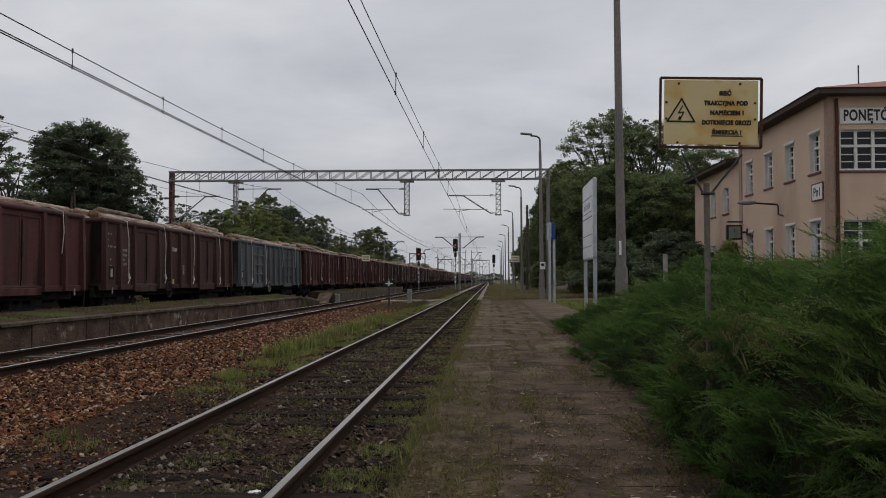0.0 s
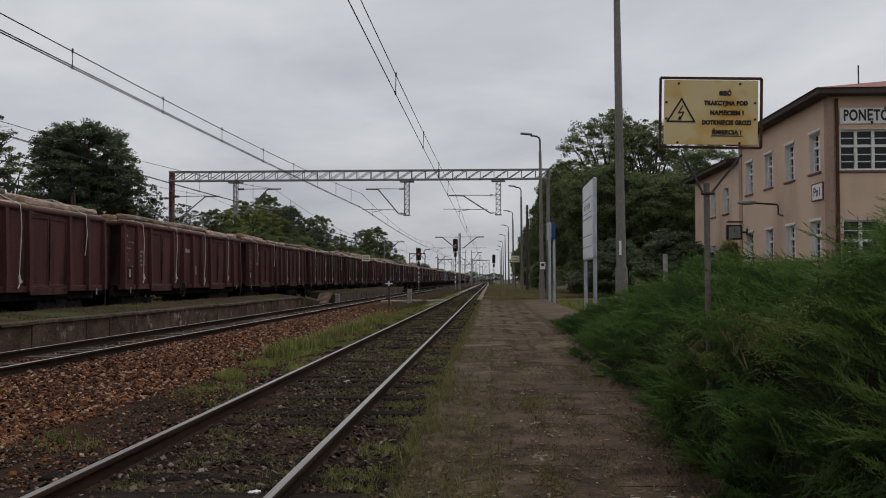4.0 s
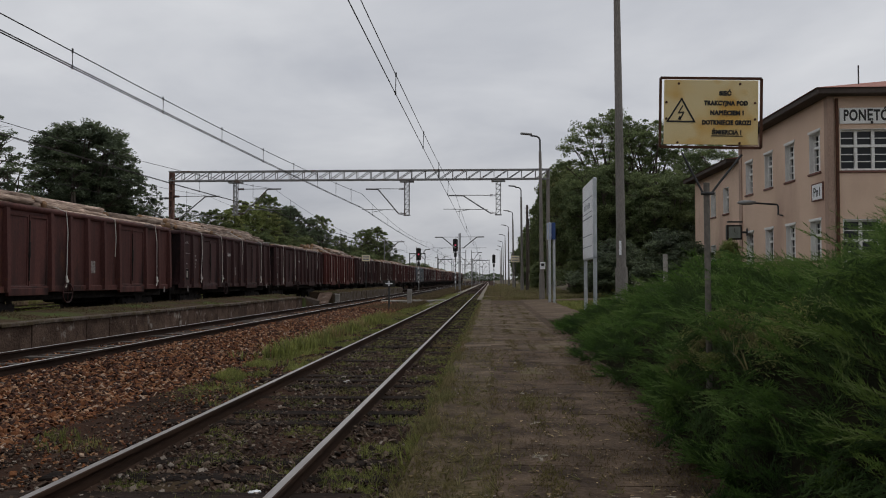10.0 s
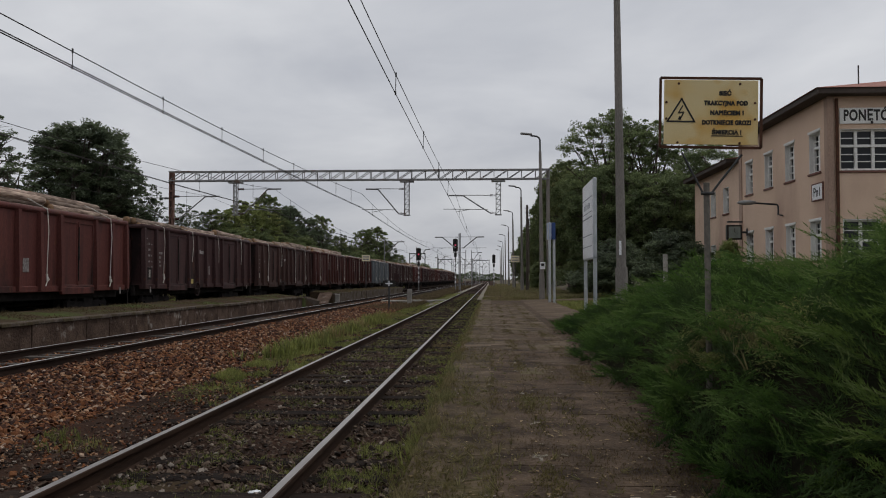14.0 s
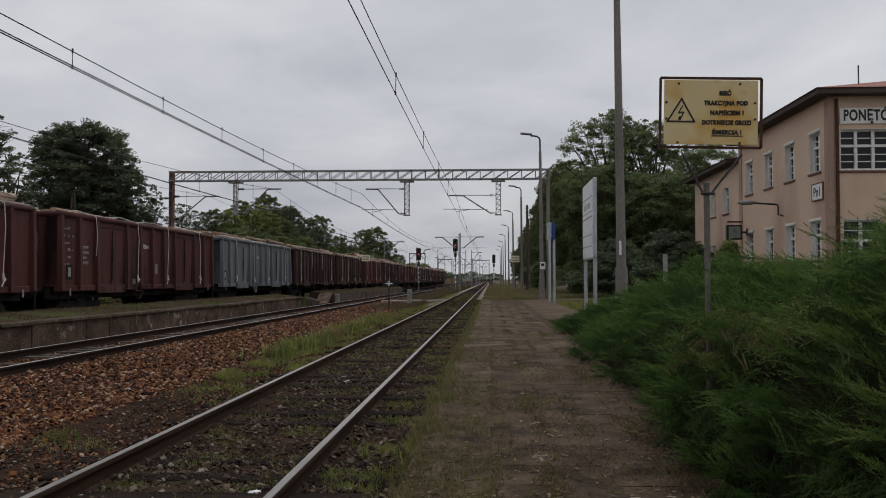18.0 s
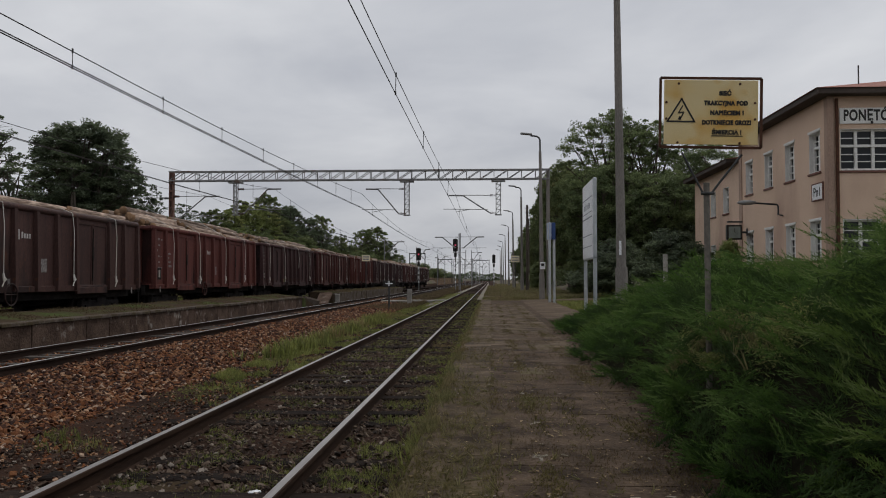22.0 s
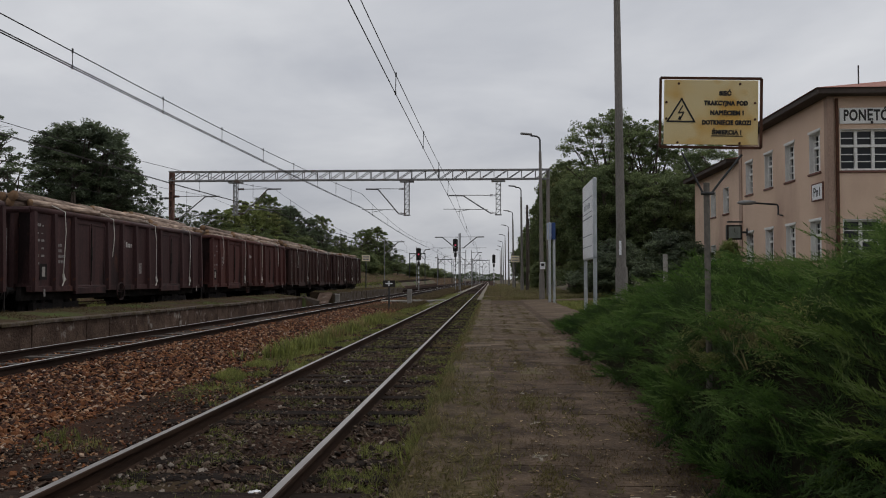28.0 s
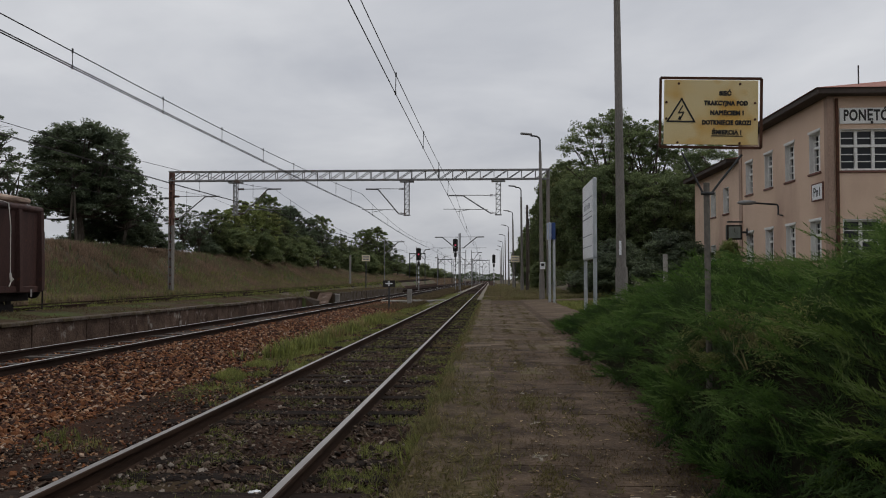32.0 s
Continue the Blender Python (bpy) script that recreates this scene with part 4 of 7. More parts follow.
def info_board():
    """A tall white notice board on two posts, parallel to the tracks."""
    b = thing("notice_board", pose(2.92, 0, 0), "tall white notice board on two galvanised posts", "notice board")
    for y in (24.15, 26.55):
        bm = bmesh.new()
        box(bm, -0.05, 0.05, y - 0.05, y + 0.05, 0.1, 4.22 if y < 25 else 4.18, 0.008)
        part("post", bm, M_GALV, b)
    bm = bmesh.new()
    box(bm, -0.075, -0.05, 24.12, 26.6, 1.98, 4.18, 0.005)
    panel = part("panel", bm, M_WHITE, b, "white enamel panel")
    for z0, z1 in ((3.12, 3.16), (3.28, 3.30), (2.62, 2.645), (2.3, 2.32), (3.7, 3.73)):
        bm = bmesh.new()
        box(bm, -0.079, -0.0755, 24.2, 26.5, z0, z1)
        part("ruled_line", bm, M_GREYBAR, panel)
    bm = bmesh.new()
    for k in range(5):
        box(bm, -0.079, -0.0755, 24.7 + 0.3 * k, 24.85 + 0.3 * k, 3.4, 3.55 + 0.04 * (k % 2))
    part("lettering_bars", bm, M_GREYBAR, panel)
    bm = bmesh.new()
    box(bm, -0.06, 0.06, 24.1, 26.6, 1.94, 1.99)
    part("rail", bm, M_GALV, b)


def name_sign():
    """The blue platform sign on two posts, seen nearly edge on."""
    b = thing("platform_sign", pose(3.02, 43, 0, 0, 0, 12), "blue and white platform sign on two grey posts", "platform sign")
    for x in (-0.08, 0.15):
        bm = bmesh.new()
        box(bm, x - 0.06, x + 0.06, -0.06, 0.06, 0.0, 3.4 if x > 0 else 4.15, 0.01)
        part("post", bm, M_GALV, b)
    bm = bmesh.new()
    box(bm, 0.0, 0.20, -0.12, 0.35, 3.35, 4.2, 0.01)
    part("panel", bm, M_BLUE, b)
    bm = bmesh.new()
    box(bm, -0.13, -0.004, -0.1, 0.35, 3.35, 4.2, 0.01)
    part("panel", bm, M_PALEBLUE, b, "pale front of the sign")


def small_sign(x, y, z, w, h, material, label, post_to=None, frame_mat=None, post_mat=None):
    s = thing("track_sign", pose(x, y, 0), label, "sign")
    if post_to is not None:
        bm = bmesh.new()
        tube(bm, (0, 0.05, post_to), (0, 0.05, z + h / 2), 0.05)
        part("post", bm, post_mat or M_STEEL, s)
    bm = bmesh.new()
    box(bm, -w / 2, w / 2, -0.03, 0.0, z - h / 2, z + h / 2, 0.006)
    p = part("plate", bm, material, s)
    return s, p


def build_signs():
    warning_sign()
    info_board()
    name_sign()
    s, p = small_sign(2.98, 104.6, 3.85, 1.05, 0.8, M_CREAM, "cream track sign on a dark post", 0.0, post_mat=M_DARKSTEEL)
    bars(p, [(-0.4, 0.4, 3.95, 4.05), (-0.4, 0.4, 3.65, 3.75)], M_GREYBAR, pose(0, -0.032, 0))
    s, p = small_sign(3.0, 49.7, 2.15, 0.3, 0.42, M_WHITE, "small white notice strapped to a lamp post")
    bars(p, [(-0.09, 0.09, 2.12, 2.28)], M_INK, pose(0, -0.032, 0))
    s, p = small_sign(-11.2, 76.3, 3.26, 0.74, 0.56, M_CREAM, "pale yellow trackside board on a post", 0.4, post_mat=M_DARKSTEEL)
    bars(p, [(-0.25, 0.25, 3.33, 3.42), (-0.25, -0.035, 3.1, 3.22), (0.035, 0.25, 3.1, 3.22)], M_GREYBAR, pose(0, -0.032, 0))
    s, p = small_sign(-5.55, 46.5, 1.12, 0.68, 0.36, M_INK, "low black board with a white cross", -0.35, post_mat=M_DARKSTEEL)
    bm = bmesh.new()
    box(bm, -0.2, 0.2, -0.004, 0, 1.10, 1.16)
    box(bm, -0.03, 0.03, -0.0045, 0, 1.0, 1.26)
    part("cross", bm, M_WHITE, p, m=pose(0, -0.034, 0))
    m = thing("marker_post", pose(-5.05, 53.0, 0), "short pale concrete marker post beside the track", "post")
    bm = bmesh.new()
    box(bm, -0.13, 0.13, -0.1, 0.1, -0.4, 0.75, 0.02)
    part("stone", bm, M_STONEPOST, m)
    m = thing("relay_post", pose(-18.2, 110, 0), "slim grey concrete post by the bank", "post")
    bm = bmesh.new()
    box(bm, -0.11, 0.11, -0.11, 0.11, -0.2, 4.5, 0.03)
    part("column", bm, M_STONEPOST, m)
    m = thing("bollard", pose(6.1, 30.3, 0), "small pale marker post by the hedge", "post")
    bm = bmesh.new()
    box(bm, -0.07, 0.07, -0.07, 0.07, 0.2, 2.24, 0.01)
    part("stone", bm, M_STONEPOST, m)
    # notice on the nearest lamp
    s, p = small_sign(3.27, 21.82, 2.15, 0.06, 0.36, M_WHITE, "narrow white strip on the lamp pole")


def telegraph_pole(x, y, height):
    t = thing("telegraph_pole", pose(x, y, 0), "dark wooden telegraph pole with white insulators", "pole")
    part("pole", tube(bmesh.new(), (0, 0, -0.1), (0, 0, height), 0.15, 0.1, seg=10), M_BARK, t)
    for k in range(3):
        for s in (-1, 1):
            part("insulator", tube(bmesh.new(), (0.12 * s, 0, height - 0.35 - 0.4 * k), (0.22 * s, 0, height - 0.22 - 0.4 * k), 0.045, 0.03, seg=6), M_WHITE, t, "white porcelain insulator")


# ---- station building ----
BX, BY0, BY1, BZ = 12.6, 32.55, 43.9, 8.30


def window_unit(parent, w, h, cols, rows_top, rows_low, m, split=0.36, deep=0.08):
    """A casement window in its reveal: frame, transom, glazing bars, panes. Built facing -y; origin at the sill's middle."""
    win = part("window", mesh_of("window", box(bmesh.new(), -w / 2, w / 2, 0.14, 0.16, 0, h), M_GLASS), None, parent, "white casement window with many panes", m=m @ Matrix.Translation((0, deep, 0)))
    for x0, x1, z0, z1 in ((-w / 2, -w / 2 + 0.02, 0, h), (w / 2 - 0.02, w / 2, 0, h), (-w / 2 + 0.02, w / 2 - 0.02, h - 0.02, h)):
        part("window_reveal", box(bmesh.new(), x0, x1, -deep - 0.033, 0.06, z0, z1), M_REVEAL, win, "white-painted reveal")
    bm = bmesh.new()
    fr = 0.085
    box(bm, -w / 2, -w / 2 + fr, 0.06, 0.15, 0, h)
    box(bm, w / 2 - fr, w / 2, 0.06, 0.15, 0, h)
    box(bm, -w / 2 + fr, w / 2 - fr, 0.06, 0.15, 0, fr)
    box(bm, -w / 2 + fr, w / 2 - fr, 0.06, 0.15, h - fr, h)
    part("window_frame", bm, M_REVEAL, win)
    zt = h * (1 - split)
    bm = bmesh.new()
    box(bm, -w / 2 + fr, w / 2 - fr, 0.05, 0.14, zt - 0.05, zt + 0.05)
    part("transom", bm, M_REVEAL, win)
    for k in range(1, cols):
        x = -w / 2 + w * k / cols
        bm = bmesh.new()
        box(bm, x - 0.055, x + 0.055, 0.06, 0.139, fr, h - fr)
        part("mullion", bm, M_REVEAL, win)
    for z0, z1, n in ((fr, zt - 0.05, rows_low), (zt + 0.05, h - fr, rows_top)):
        for k in range(1, n):
            z = z0 + (z1 - z0) * k / n
            bm = bmesh.new()
            box(bm, -w / 2 + fr, w / 2 - fr, 0.095, 0.138, z - 0.018, z + 0.018)
            part("glazing_bar", bm, M_REVEAL, win)
    bm = bmesh.new()
    box(bm, -w / 2 - 0.08, w / 2 + 0.08, -0.09 - deep, 0.06, -0.09, -0.005, 0.01)
    part("window_sill", bm, M_SILL, win, "brown clay sill")
    return win


def wall_with_holes(bm, length, z0, z1, holes, thick=0.36):
    """A wall in the plane y = 0 (outside) from x = 0 to length, with real openings (x0, x1, z0, z1)."""
    xs = sorted({0.0, length, *[h[0] for h in holes], *[h[1] for h in holes]})
    zs = sorted({z0, z1, *[h[2] for h in holes], *[h[3] for h in holes]})
    for a, b in zip(xs[:-1], xs[1:]):
        for c, d in zip(zs[:-1], zs[1:]):
            mx, mz = (a + b) / 2, (c + d) / 2
            if not any(h[0] < mx < h[1] and h[2] < mz < h[3] for h in holes):
                box(bm, a, b, 0, thick, c, d)
    bmesh.ops.remove_doubles(bm, verts=bm.verts, dist=1e-4)
    seen = {}
    for f in bm.faces:
        c = f.calc_center_median()
        seen.setdefault((round(c.x, 3), round(c.y, 3), round(c.z, 3)), []).append(f)
    bmesh.ops.delete(bm, geom=[f for fs in seen.values() if len(fs) > 1 for f in fs], context="FACES_ONLY")
    return bm


def build_station():
    b = thing("station_building", pose(0, 0, 0), "two-storey peach-rendered railway station with white windows and red roof", "building")
    base = 0.6
    # side towards the tracks: local x runs away from the camera reversed, so the outside faces -X
    side = Matrix.Translation((BX, BY1, 0)) @ pose(0, 0, 0, 0, 0, -90)
    L = BY1 - BY0
    cols = [1.6, 4.5, 7.25, 10.03]
    up = [(c - 0.56, c + 0.56, 5.5, 7.06) for c in cols]
    low = [(c - 0.56, c + 0.56, 2.1, 3.62) for c in cols]
    part("wall", wall_with_holes(bmesh.new(), L, base, BZ - 0.1, up + low), M_RENDERWALL, b, m=side)
    for hole in up + low:
        window_unit(b, hole[1] - hole[0], hole[3] - hole[2], 2, 2, 3, side @ Matrix.Translation(((hole[0] + hole[1]) / 2, 0.03, hole[2])))
    # pale plaster lintels over the openings
    for hole in up + low:
        bm = bmesh.new()
        box(bm, hole[0] - 0.07, hole[1] + 0.07, -0.035, 0.02, hole[3], hole[3] + 0.10, 0.008)
        part("window_lintel", bm, M_REVEAL, b, "pale plaster lintel", m=side)
    # front towards the camera
    front = Matrix.Translation((BX, BY0, 0))
    wide = [(0.44, 3.6, 5.42, 6.98)]
    door = [(0.5, 1.9, 1.6, 3.6)]
    part("wall", wall_with_holes(bmesh.new(), 13.0, base, BZ - 0.1, wide + door), M_RENDERWALL, b, m=front)
    for hole, c in ((wide[0], 5), (door[0], 2)):
        window_unit(b, hole[1] - hole[0], hole[3] - hole[2], c, 2, 3, front @ Matrix.Translation(((hole[0] + hole[1]) / 2, 0.03, hole[2])), 0.4, 0.05)
    bm = bmesh.new()
    box(bm, -0.02, 0.22, -0.05, 0.0, base, BZ - 0.1, 0.01)
    part("pilaster", bm, M_PILASTER, b, "brown corner strip", m=front)
    bm = bmesh.new()
    tube(bm, (0.30, -0.10, base), (0.30, -0.10, BZ - 0.2), 0.06, seg=10)
    part("downpipe", bm, M_RUST, b, "rusty downpipe", m=front)
    # name board
    bm = bmesh.new()
    box(bm, 0.42, 4.2, -0.05, 0.0, 7.16, 7.76, 0.01)
    board = part("name_board", bm, M_REVEAL, b, "white name board with dark capitals", m=front)
    words("PONĘTÓW", 0.56, M_INK, board, Matrix.Translation((1.6, -0.054, 7.46)) @ Euler((radians(90), 0, 0)).to_matrix().to_4x4() @ Matrix.Diagonal((0.68, 1, 1, 1)), spread=1.1, bold=0.02)
    # far walls and roof of the main block
    bm = bmesh.new()
    box(bm, BX + 12.7, BX + 13.0, BY0 + 0.32, BY1 - 0.32, base, BZ - 0.1)
    box(bm, BX, BX + 13.0, BY1 - 0.32, BY1, base, BZ - 0.1)
    part("wall", bm, M_RENDERWALL, b)
    bm = bmesh.new()
    box(bm, BX - 0.55, BX + 13.5, BY0 - 0.55, BY1 + 0.55, BZ - 0.1, BZ + 0.12, 0.02)
    part("eave", bm, M_FASCIA, b, "dark wooden eave")
    roof = bmesh.new()
    e = 0.62
    z0, z1 = BZ + 0.12, BZ + 1.55
    v = [roof.verts.new(p) for p in ((BX - e, BY0 - e, z0), (BX + 13 + e, BY0 - e, z0), (BX + 13 + e, BY1 + e, z0), (BX - e, BY1 + e, z0), (BX + 4.6, BY0 + 5.2, z1 + .1), (BX + 8.4, BY0 + 5.2, z1 + .1))]
    for q in ((0, 1, 5, 4), (1, 2, 5), (2, 3, 4, 5), (3, 0, 4), (3, 2, 1, 0)):
        roof.faces.new([v[i] for i in q])
    part("roof", roof, M_ROOF, b, "low hipped red roof")
    part("ledge", box(bmesh.new(), BX - 0.75, BX - 0.03, BY1 - 0.5, BY1 - 0.3, 4.2, 4.27), M_DARKSTEEL, b, "thin dark ledge on the wall corner")
    bm = bmesh.new()
    tube(bm, (BX + 2.0, BY0 + 2.0, BZ + 0.5), (BX + 2.0, BY0 + 2.0, BZ + 1.55), 0.03)
    part("antenna", bm, M_DARKSTEEL, b)
    # lower wing behind
    wy0, wy1, wz = BY1, 53.9, 7.45
    wing = Matrix.Translation((BX + 0.12, wy1, 0)) @ pose(0, 0, 0, 0, 0, -90)
    wu = [(c - 0.55, c + 0.55, 4.92, 6.32) for c in (4.35, 7.0)]
    wl_ = [(c - 0.55, c + 0.55, 1.9, 3.3) for c in (2.1, 4.35, 7.0)]
    part("wall", wall_with_holes(bmesh.new(), wy1 - wy0 - 0.02, base, wz - 0.1, wu + wl_), M_RENDERWALL, b, m=wing)
    for hole in wu + wl_:
        window_unit(b, 1.1, hole[3] - hole[2], 2, 2, 3, wing @ Matrix.Translation(((hole[0] + hole[1]) / 2, 0.03, hole[2])))
    bm = bmesh.new()
    box(bm, BX + 0.46, BX + 12, wy1 - 0.3, wy1, base, wz - 0.1)
    part("wall", bm, M_RENDERWALL, b)
    bm = bmesh.new()
    box(bm, BX - 0.5, BX + 12, wy0 + 0.56, wy1 + 0.5, wz - 0.1, wz + 0.1, 0.02)
    part("eave", bm, M_FASCIA, b, "dark wooden eave")
    bm = bmesh.new()
    v = [bm.verts.new(p) for p in ((BX - 0.55, wy0 + 0.56, wz + .1), (BX - 0.55, wy1 + .55, wz + .1), (BX + 12, wy1 + .55, wz + .1), (BX + 12, wy0 + .56, wz + .1), (BX + 5, wy0 + .56, wz + .85), (BX + 5, wy1 - 3, wz + .85))]
    for q in ((0, 4, 5, 1), (1, 5, 2), (2, 5, 4, 3), (0, 1, 2, 3), (3, 4, 0)):
        bm.faces.new([v[i] for i in q])
    part("roof", bm, M_ROOF, b)
    bm = bmesh.new()
    box(bm, BX - 0.03, BX - 0.001, BY0 - 0.02, BY0 + 0.28, base, BZ - 0.12)
    part("pilaster", bm, M_PILASTER, b, "brown corner strip")
    bm = bmesh.new()
    box(bm, BX - 0.05, BX, BY1 - 0.45, BY1 + 0.0, base, BZ - 0.12)
    part("pilaster", bm, M_PILASTER, b, "brown corner strip")
    # platform number plate, wall lamp, clock
    y = 33.55
    bm = bmesh.new()
    box(bm, BX - 0.05, BX - 0.006, y - 0.52, y + 0.52, 4.42, 5.02, 0.01)
    pl = part("number_plate", bm, M_WHITE, b, "white plate with dark edge")
    bm = bmesh.new()
    for q in ((y - 0.56, y - 0.52, 4.38, 5.06), (y + 0.52, y + 0.56, 4.38, 5.06), (y - 0.52, y + 0.52, 4.38, 4.42), (y - 0.52, y + 0.52, 5.02, 5.06)):
        box(bm, BX - 0.06, BX - 0.006, *q)
    part("frame", bm, M_SILL, pl)
    words("Pn1", 0.5, M_INK, pl, Matrix.Translation((BX - 0.054, y, 4.7)) @ Euler((radians(90), 0, radians(-90))).to_matrix().to_4x4(), bold=0.008)
    lamp = thing("wall_lamp", pose(0, 0, 0), "grey street lamp on a bent pipe arm from the station wall", "wall lamp")
    bm = bmesh.new()
    sweep(bm, [(BX - 0.02, 37.5, 4.1), (BX - 0.22, 37.5, 4.15), (BX - 0.22, 37.5, 4.52), (BX - 0.28, 37.5, 4.58), (BX - 1.35, 37.5, 4.66)], 0.04, 8)
    part("arm", bm, M_DARKSTEEL, lamp)
    bm = bmesh.new()
    bmesh.ops.create_uvsphere(bm, u_segments=14, v_segments=8, radius=1.0, matrix=Matrix.Translation((BX - 1.55, 37.5, 4.67)) @ Matrix.Diagonal((0.42, 0.16, 0.11, 1)))
    part("lamp_head", bm, M_STEEL, lamp, "grey oval lamp head", smooth=True)
    ck = thing("station_clock", pose(0, 0, 0), "square dark-framed station clock on a wall bracket", "clock")
    cy = 42.6
    bm = bmesh.new()
    box(bm, BX - 1.05, BX - 0.33, cy - 0.14, cy + 0.14, 3.3, 4.02, 0.02)
    part("case", bm, M_INK, ck, "black square case")
    bm = bmesh.new()
    box(bm, BX - 0.97, BX - 0.41, cy - 0.15, cy - 0.141, 3.38, 3.94)
    fc = part("clock_face", bm, surface("greenish_clock_face", (0.16, 0.19, 0.17), (0.22, 0.25, 0.23), 3, 0.3, bump=0, fine=20), ck)
    bm = bmesh.new()
    bar(bm, (BX - 0.69, cy - 0.156, 3.66), (BX - 0.69, cy - 0.156, 3.86), 0.02, 0.004)
    bar(bm, (BX - 0.69, cy - 0.156, 3.66), (BX - 0.56, cy - 0.156, 3.60), 0.025, 0.004)
    part("pointer", bm, M_INK, fc)
    bm = bmesh.new()
    tube(bm, (BX - 0.33, cy, 3.66), (BX - 0.05, cy, 3.66), 0.05)
    box(bm, BX - 0.06, BX - 0.051, cy - 0.12, cy + 0.12, 3.5, 3.85)
    part("bracket", bm, M_DARKSTEEL, ck)


# ---- goods train ----
PITCH, TAIL = 14.13, 406.3


def run(t):
    """How far the train has gone after t seconds: it gathers speed from 10 to just under 14 m/s."""
    u = t / 32.0
    return RUN1 * u + RUN2 * u * u + RUN3 * u ** 3


RUN1, RUN2, RUN3 = 320.0, 66.0, -2.2
POSTS = [1.1, 2.2, 4.3, 5.35, 6.4, 7.45, 8.5, 10.6, 11.7]
DOORS = [(2.2, 4.3), (8.5, 10.6)]


def log_mesh(name, length, r, seed):
    rng = random.Random(seed)
    bm = bmesh.new()
    n, seg = 5, 9
    bend = rng.uniform(-0.04, 0.04)
    rings = []
    for k in range(n + 1):
        u = k / n
        rr = r * (1.08 - 0.2 * u)
        rings.append([bm.verts.new((math.cos(a) * rr * rng.uniform(.94, 1.05) + bend * 4 * u * (1 - u), (u - 0.5) * length, math.sin(a) * rr * rng.uniform(.94, 1.05))) for a in [2 * math.pi * i / seg for i in range(seg)]])
    for a, b in zip(rings[:-1], rings[1:]):
        for i in range(seg):
            bm.faces.new((a[i], a[(i + 1) % seg], b[(i + 1) % seg], b[i]))
    e1, e2 = bm.faces.new(rings[0][::-1]), bm.faces.new(rings[-1])
    bmesh.ops.recalc_face_normals(bm, faces=bm.faces)
    me = mesh_of(name, bm, [M_LOG, M_LOGEND], True)
    me.polygons[len(me.polygons) - 1].material_index = me.polygons[len(me.polygons) - 2].material_index = 1
    return me


LOGS = []
BITS = {}


def bit(key, make, material, smooth=False):
    """Meshes shared by alike pieces."""
    if key not in BITS:
        BITS[key] = mesh_of(key[0], make(), material, smooth)
    return BITS[key]


def running_gear(w):
    """Underframe, two bogies with wheels, buffers and couplings."""
    bm = bmesh.new()
    box(bm, -0.35, 0.35, -6.4, 6.4, 0.95, 1.15)
    for s in (-1, 1):
        box(bm, 1.02 * s - 0.07, 1.02 * s + 0.07, -6.35, 6.35, 0.80, 1.2)
    for y in (-2.2, 0, 2.2):
        box(bm, -1.2, 1.2, y - 0.06, y + 0.06, 0.98, 1.18)
    part("underframe", bm, M_UNDER, w)
    bm = bmesh.new()
    tube(bm, (-0.5, 1.3, 0.82), (-0.5, 2.8, 0.82), 0.17, seg=12)
    box(bm, 0.2, 0.6, 1.4, 2.2, 0.68, 0.98)
    part("brake_tank", bm, M_UNDER, w)
    for a, b in ((1.2, 3.9),):
        bm = bmesh.new()
        box(bm, -0.22, 0.1, a, b, 0.6, 0.99, 0.03)
        tube(bm, (0.3, a, 0.66), (0.3, b, 0.66), 0.05, seg=8)
        part("brake_rigging", bm, M_UNDER, w)
    wheel = bit(("wheelset",), wheel_pair, M_UNDER)
    for y in (-4.45, 4.45):
        bg = part("bogie", bit(("bogie",), lambda: bogie_frame(), M_UNDER), None, w, m=pose(0, y, 0))
        for a in (-0.9, 0.9):
            part("wheelset", wheel, None, bg, m=pose(0, a, 0.46))
    for s in (-1, 1):
        for x in (-0.875, 0.875):
            part("buffer", bit(("buffer",), lambda: tube(tube(bmesh.new(), (0, 0, 0), (0, 0.5, 0), 0.09, seg=10), (0, 0.5, 0), (0, 0.55, 0), 0.22, seg=14), M_UNDER), None, w, m=pose(x, 6.42 * s, 1.06, 0, 0, 0 if s > 0 else 180))
        bm = bmesh.new()
        bar(bm, (0, 6.4 * s, 1.0), (0, 7.05 * s, 0.92), 0.08, 0.08)
        part("coupling", bm, M_UNDER, w)


def wheel_pair():
    """An axle with two spoked-looking wheels."""
    bm = bmesh.new()
    tube(bm, (-1.05, 0, 0), (1.05, 0, 0), 0.08, seg=10)
    for s in (-0.75, 0.75):
        tube(bm, (s - 0.065, 0, 0), (s + 0.065, 0, 0), 0.46, seg=22)
        for k in range(6):
            a = k * math.pi / 3
            tube(bm, (s - 0.09, math.cos(a) * 0.28, math.sin(a) * 0.28), (s + 0.09, math.cos(a) * 0.28, math.sin(a) * 0.28), 0.05, seg=6)
    return bm


def bogie_frame():
    bm = bmesh.new()
    for s in (-1, 1):
        x = 1.0 * s
        prism(bm, [(x - 0.07, 0.5), (x + 0.07, 0.5), (x + 0.07, 0.72), (x - 0.07, 0.72)], -1.25, 1.25)
        for y in (-0.9, 0.9):
            box(bm, x - 0.12, x + 0.12, y - 0.17, y + 0.17, 0.34, 0.6)
            tube(bm, (x, y - 0.22, 0.55), (x, y - 0.22, 0.8), 0.07, seg=8)
            tube(bm, (x, y + 0.22, 0.55), (x, y + 0.22, 0.8), 0.07, seg=8)
        box(bm, x - 0.09, x + 0.09, -0.3, 0.3, 0.66, 0.86)
    box(bm, -1.0, 1.0, -0.2, 0.2, 0.55, 0.9)
    return bm


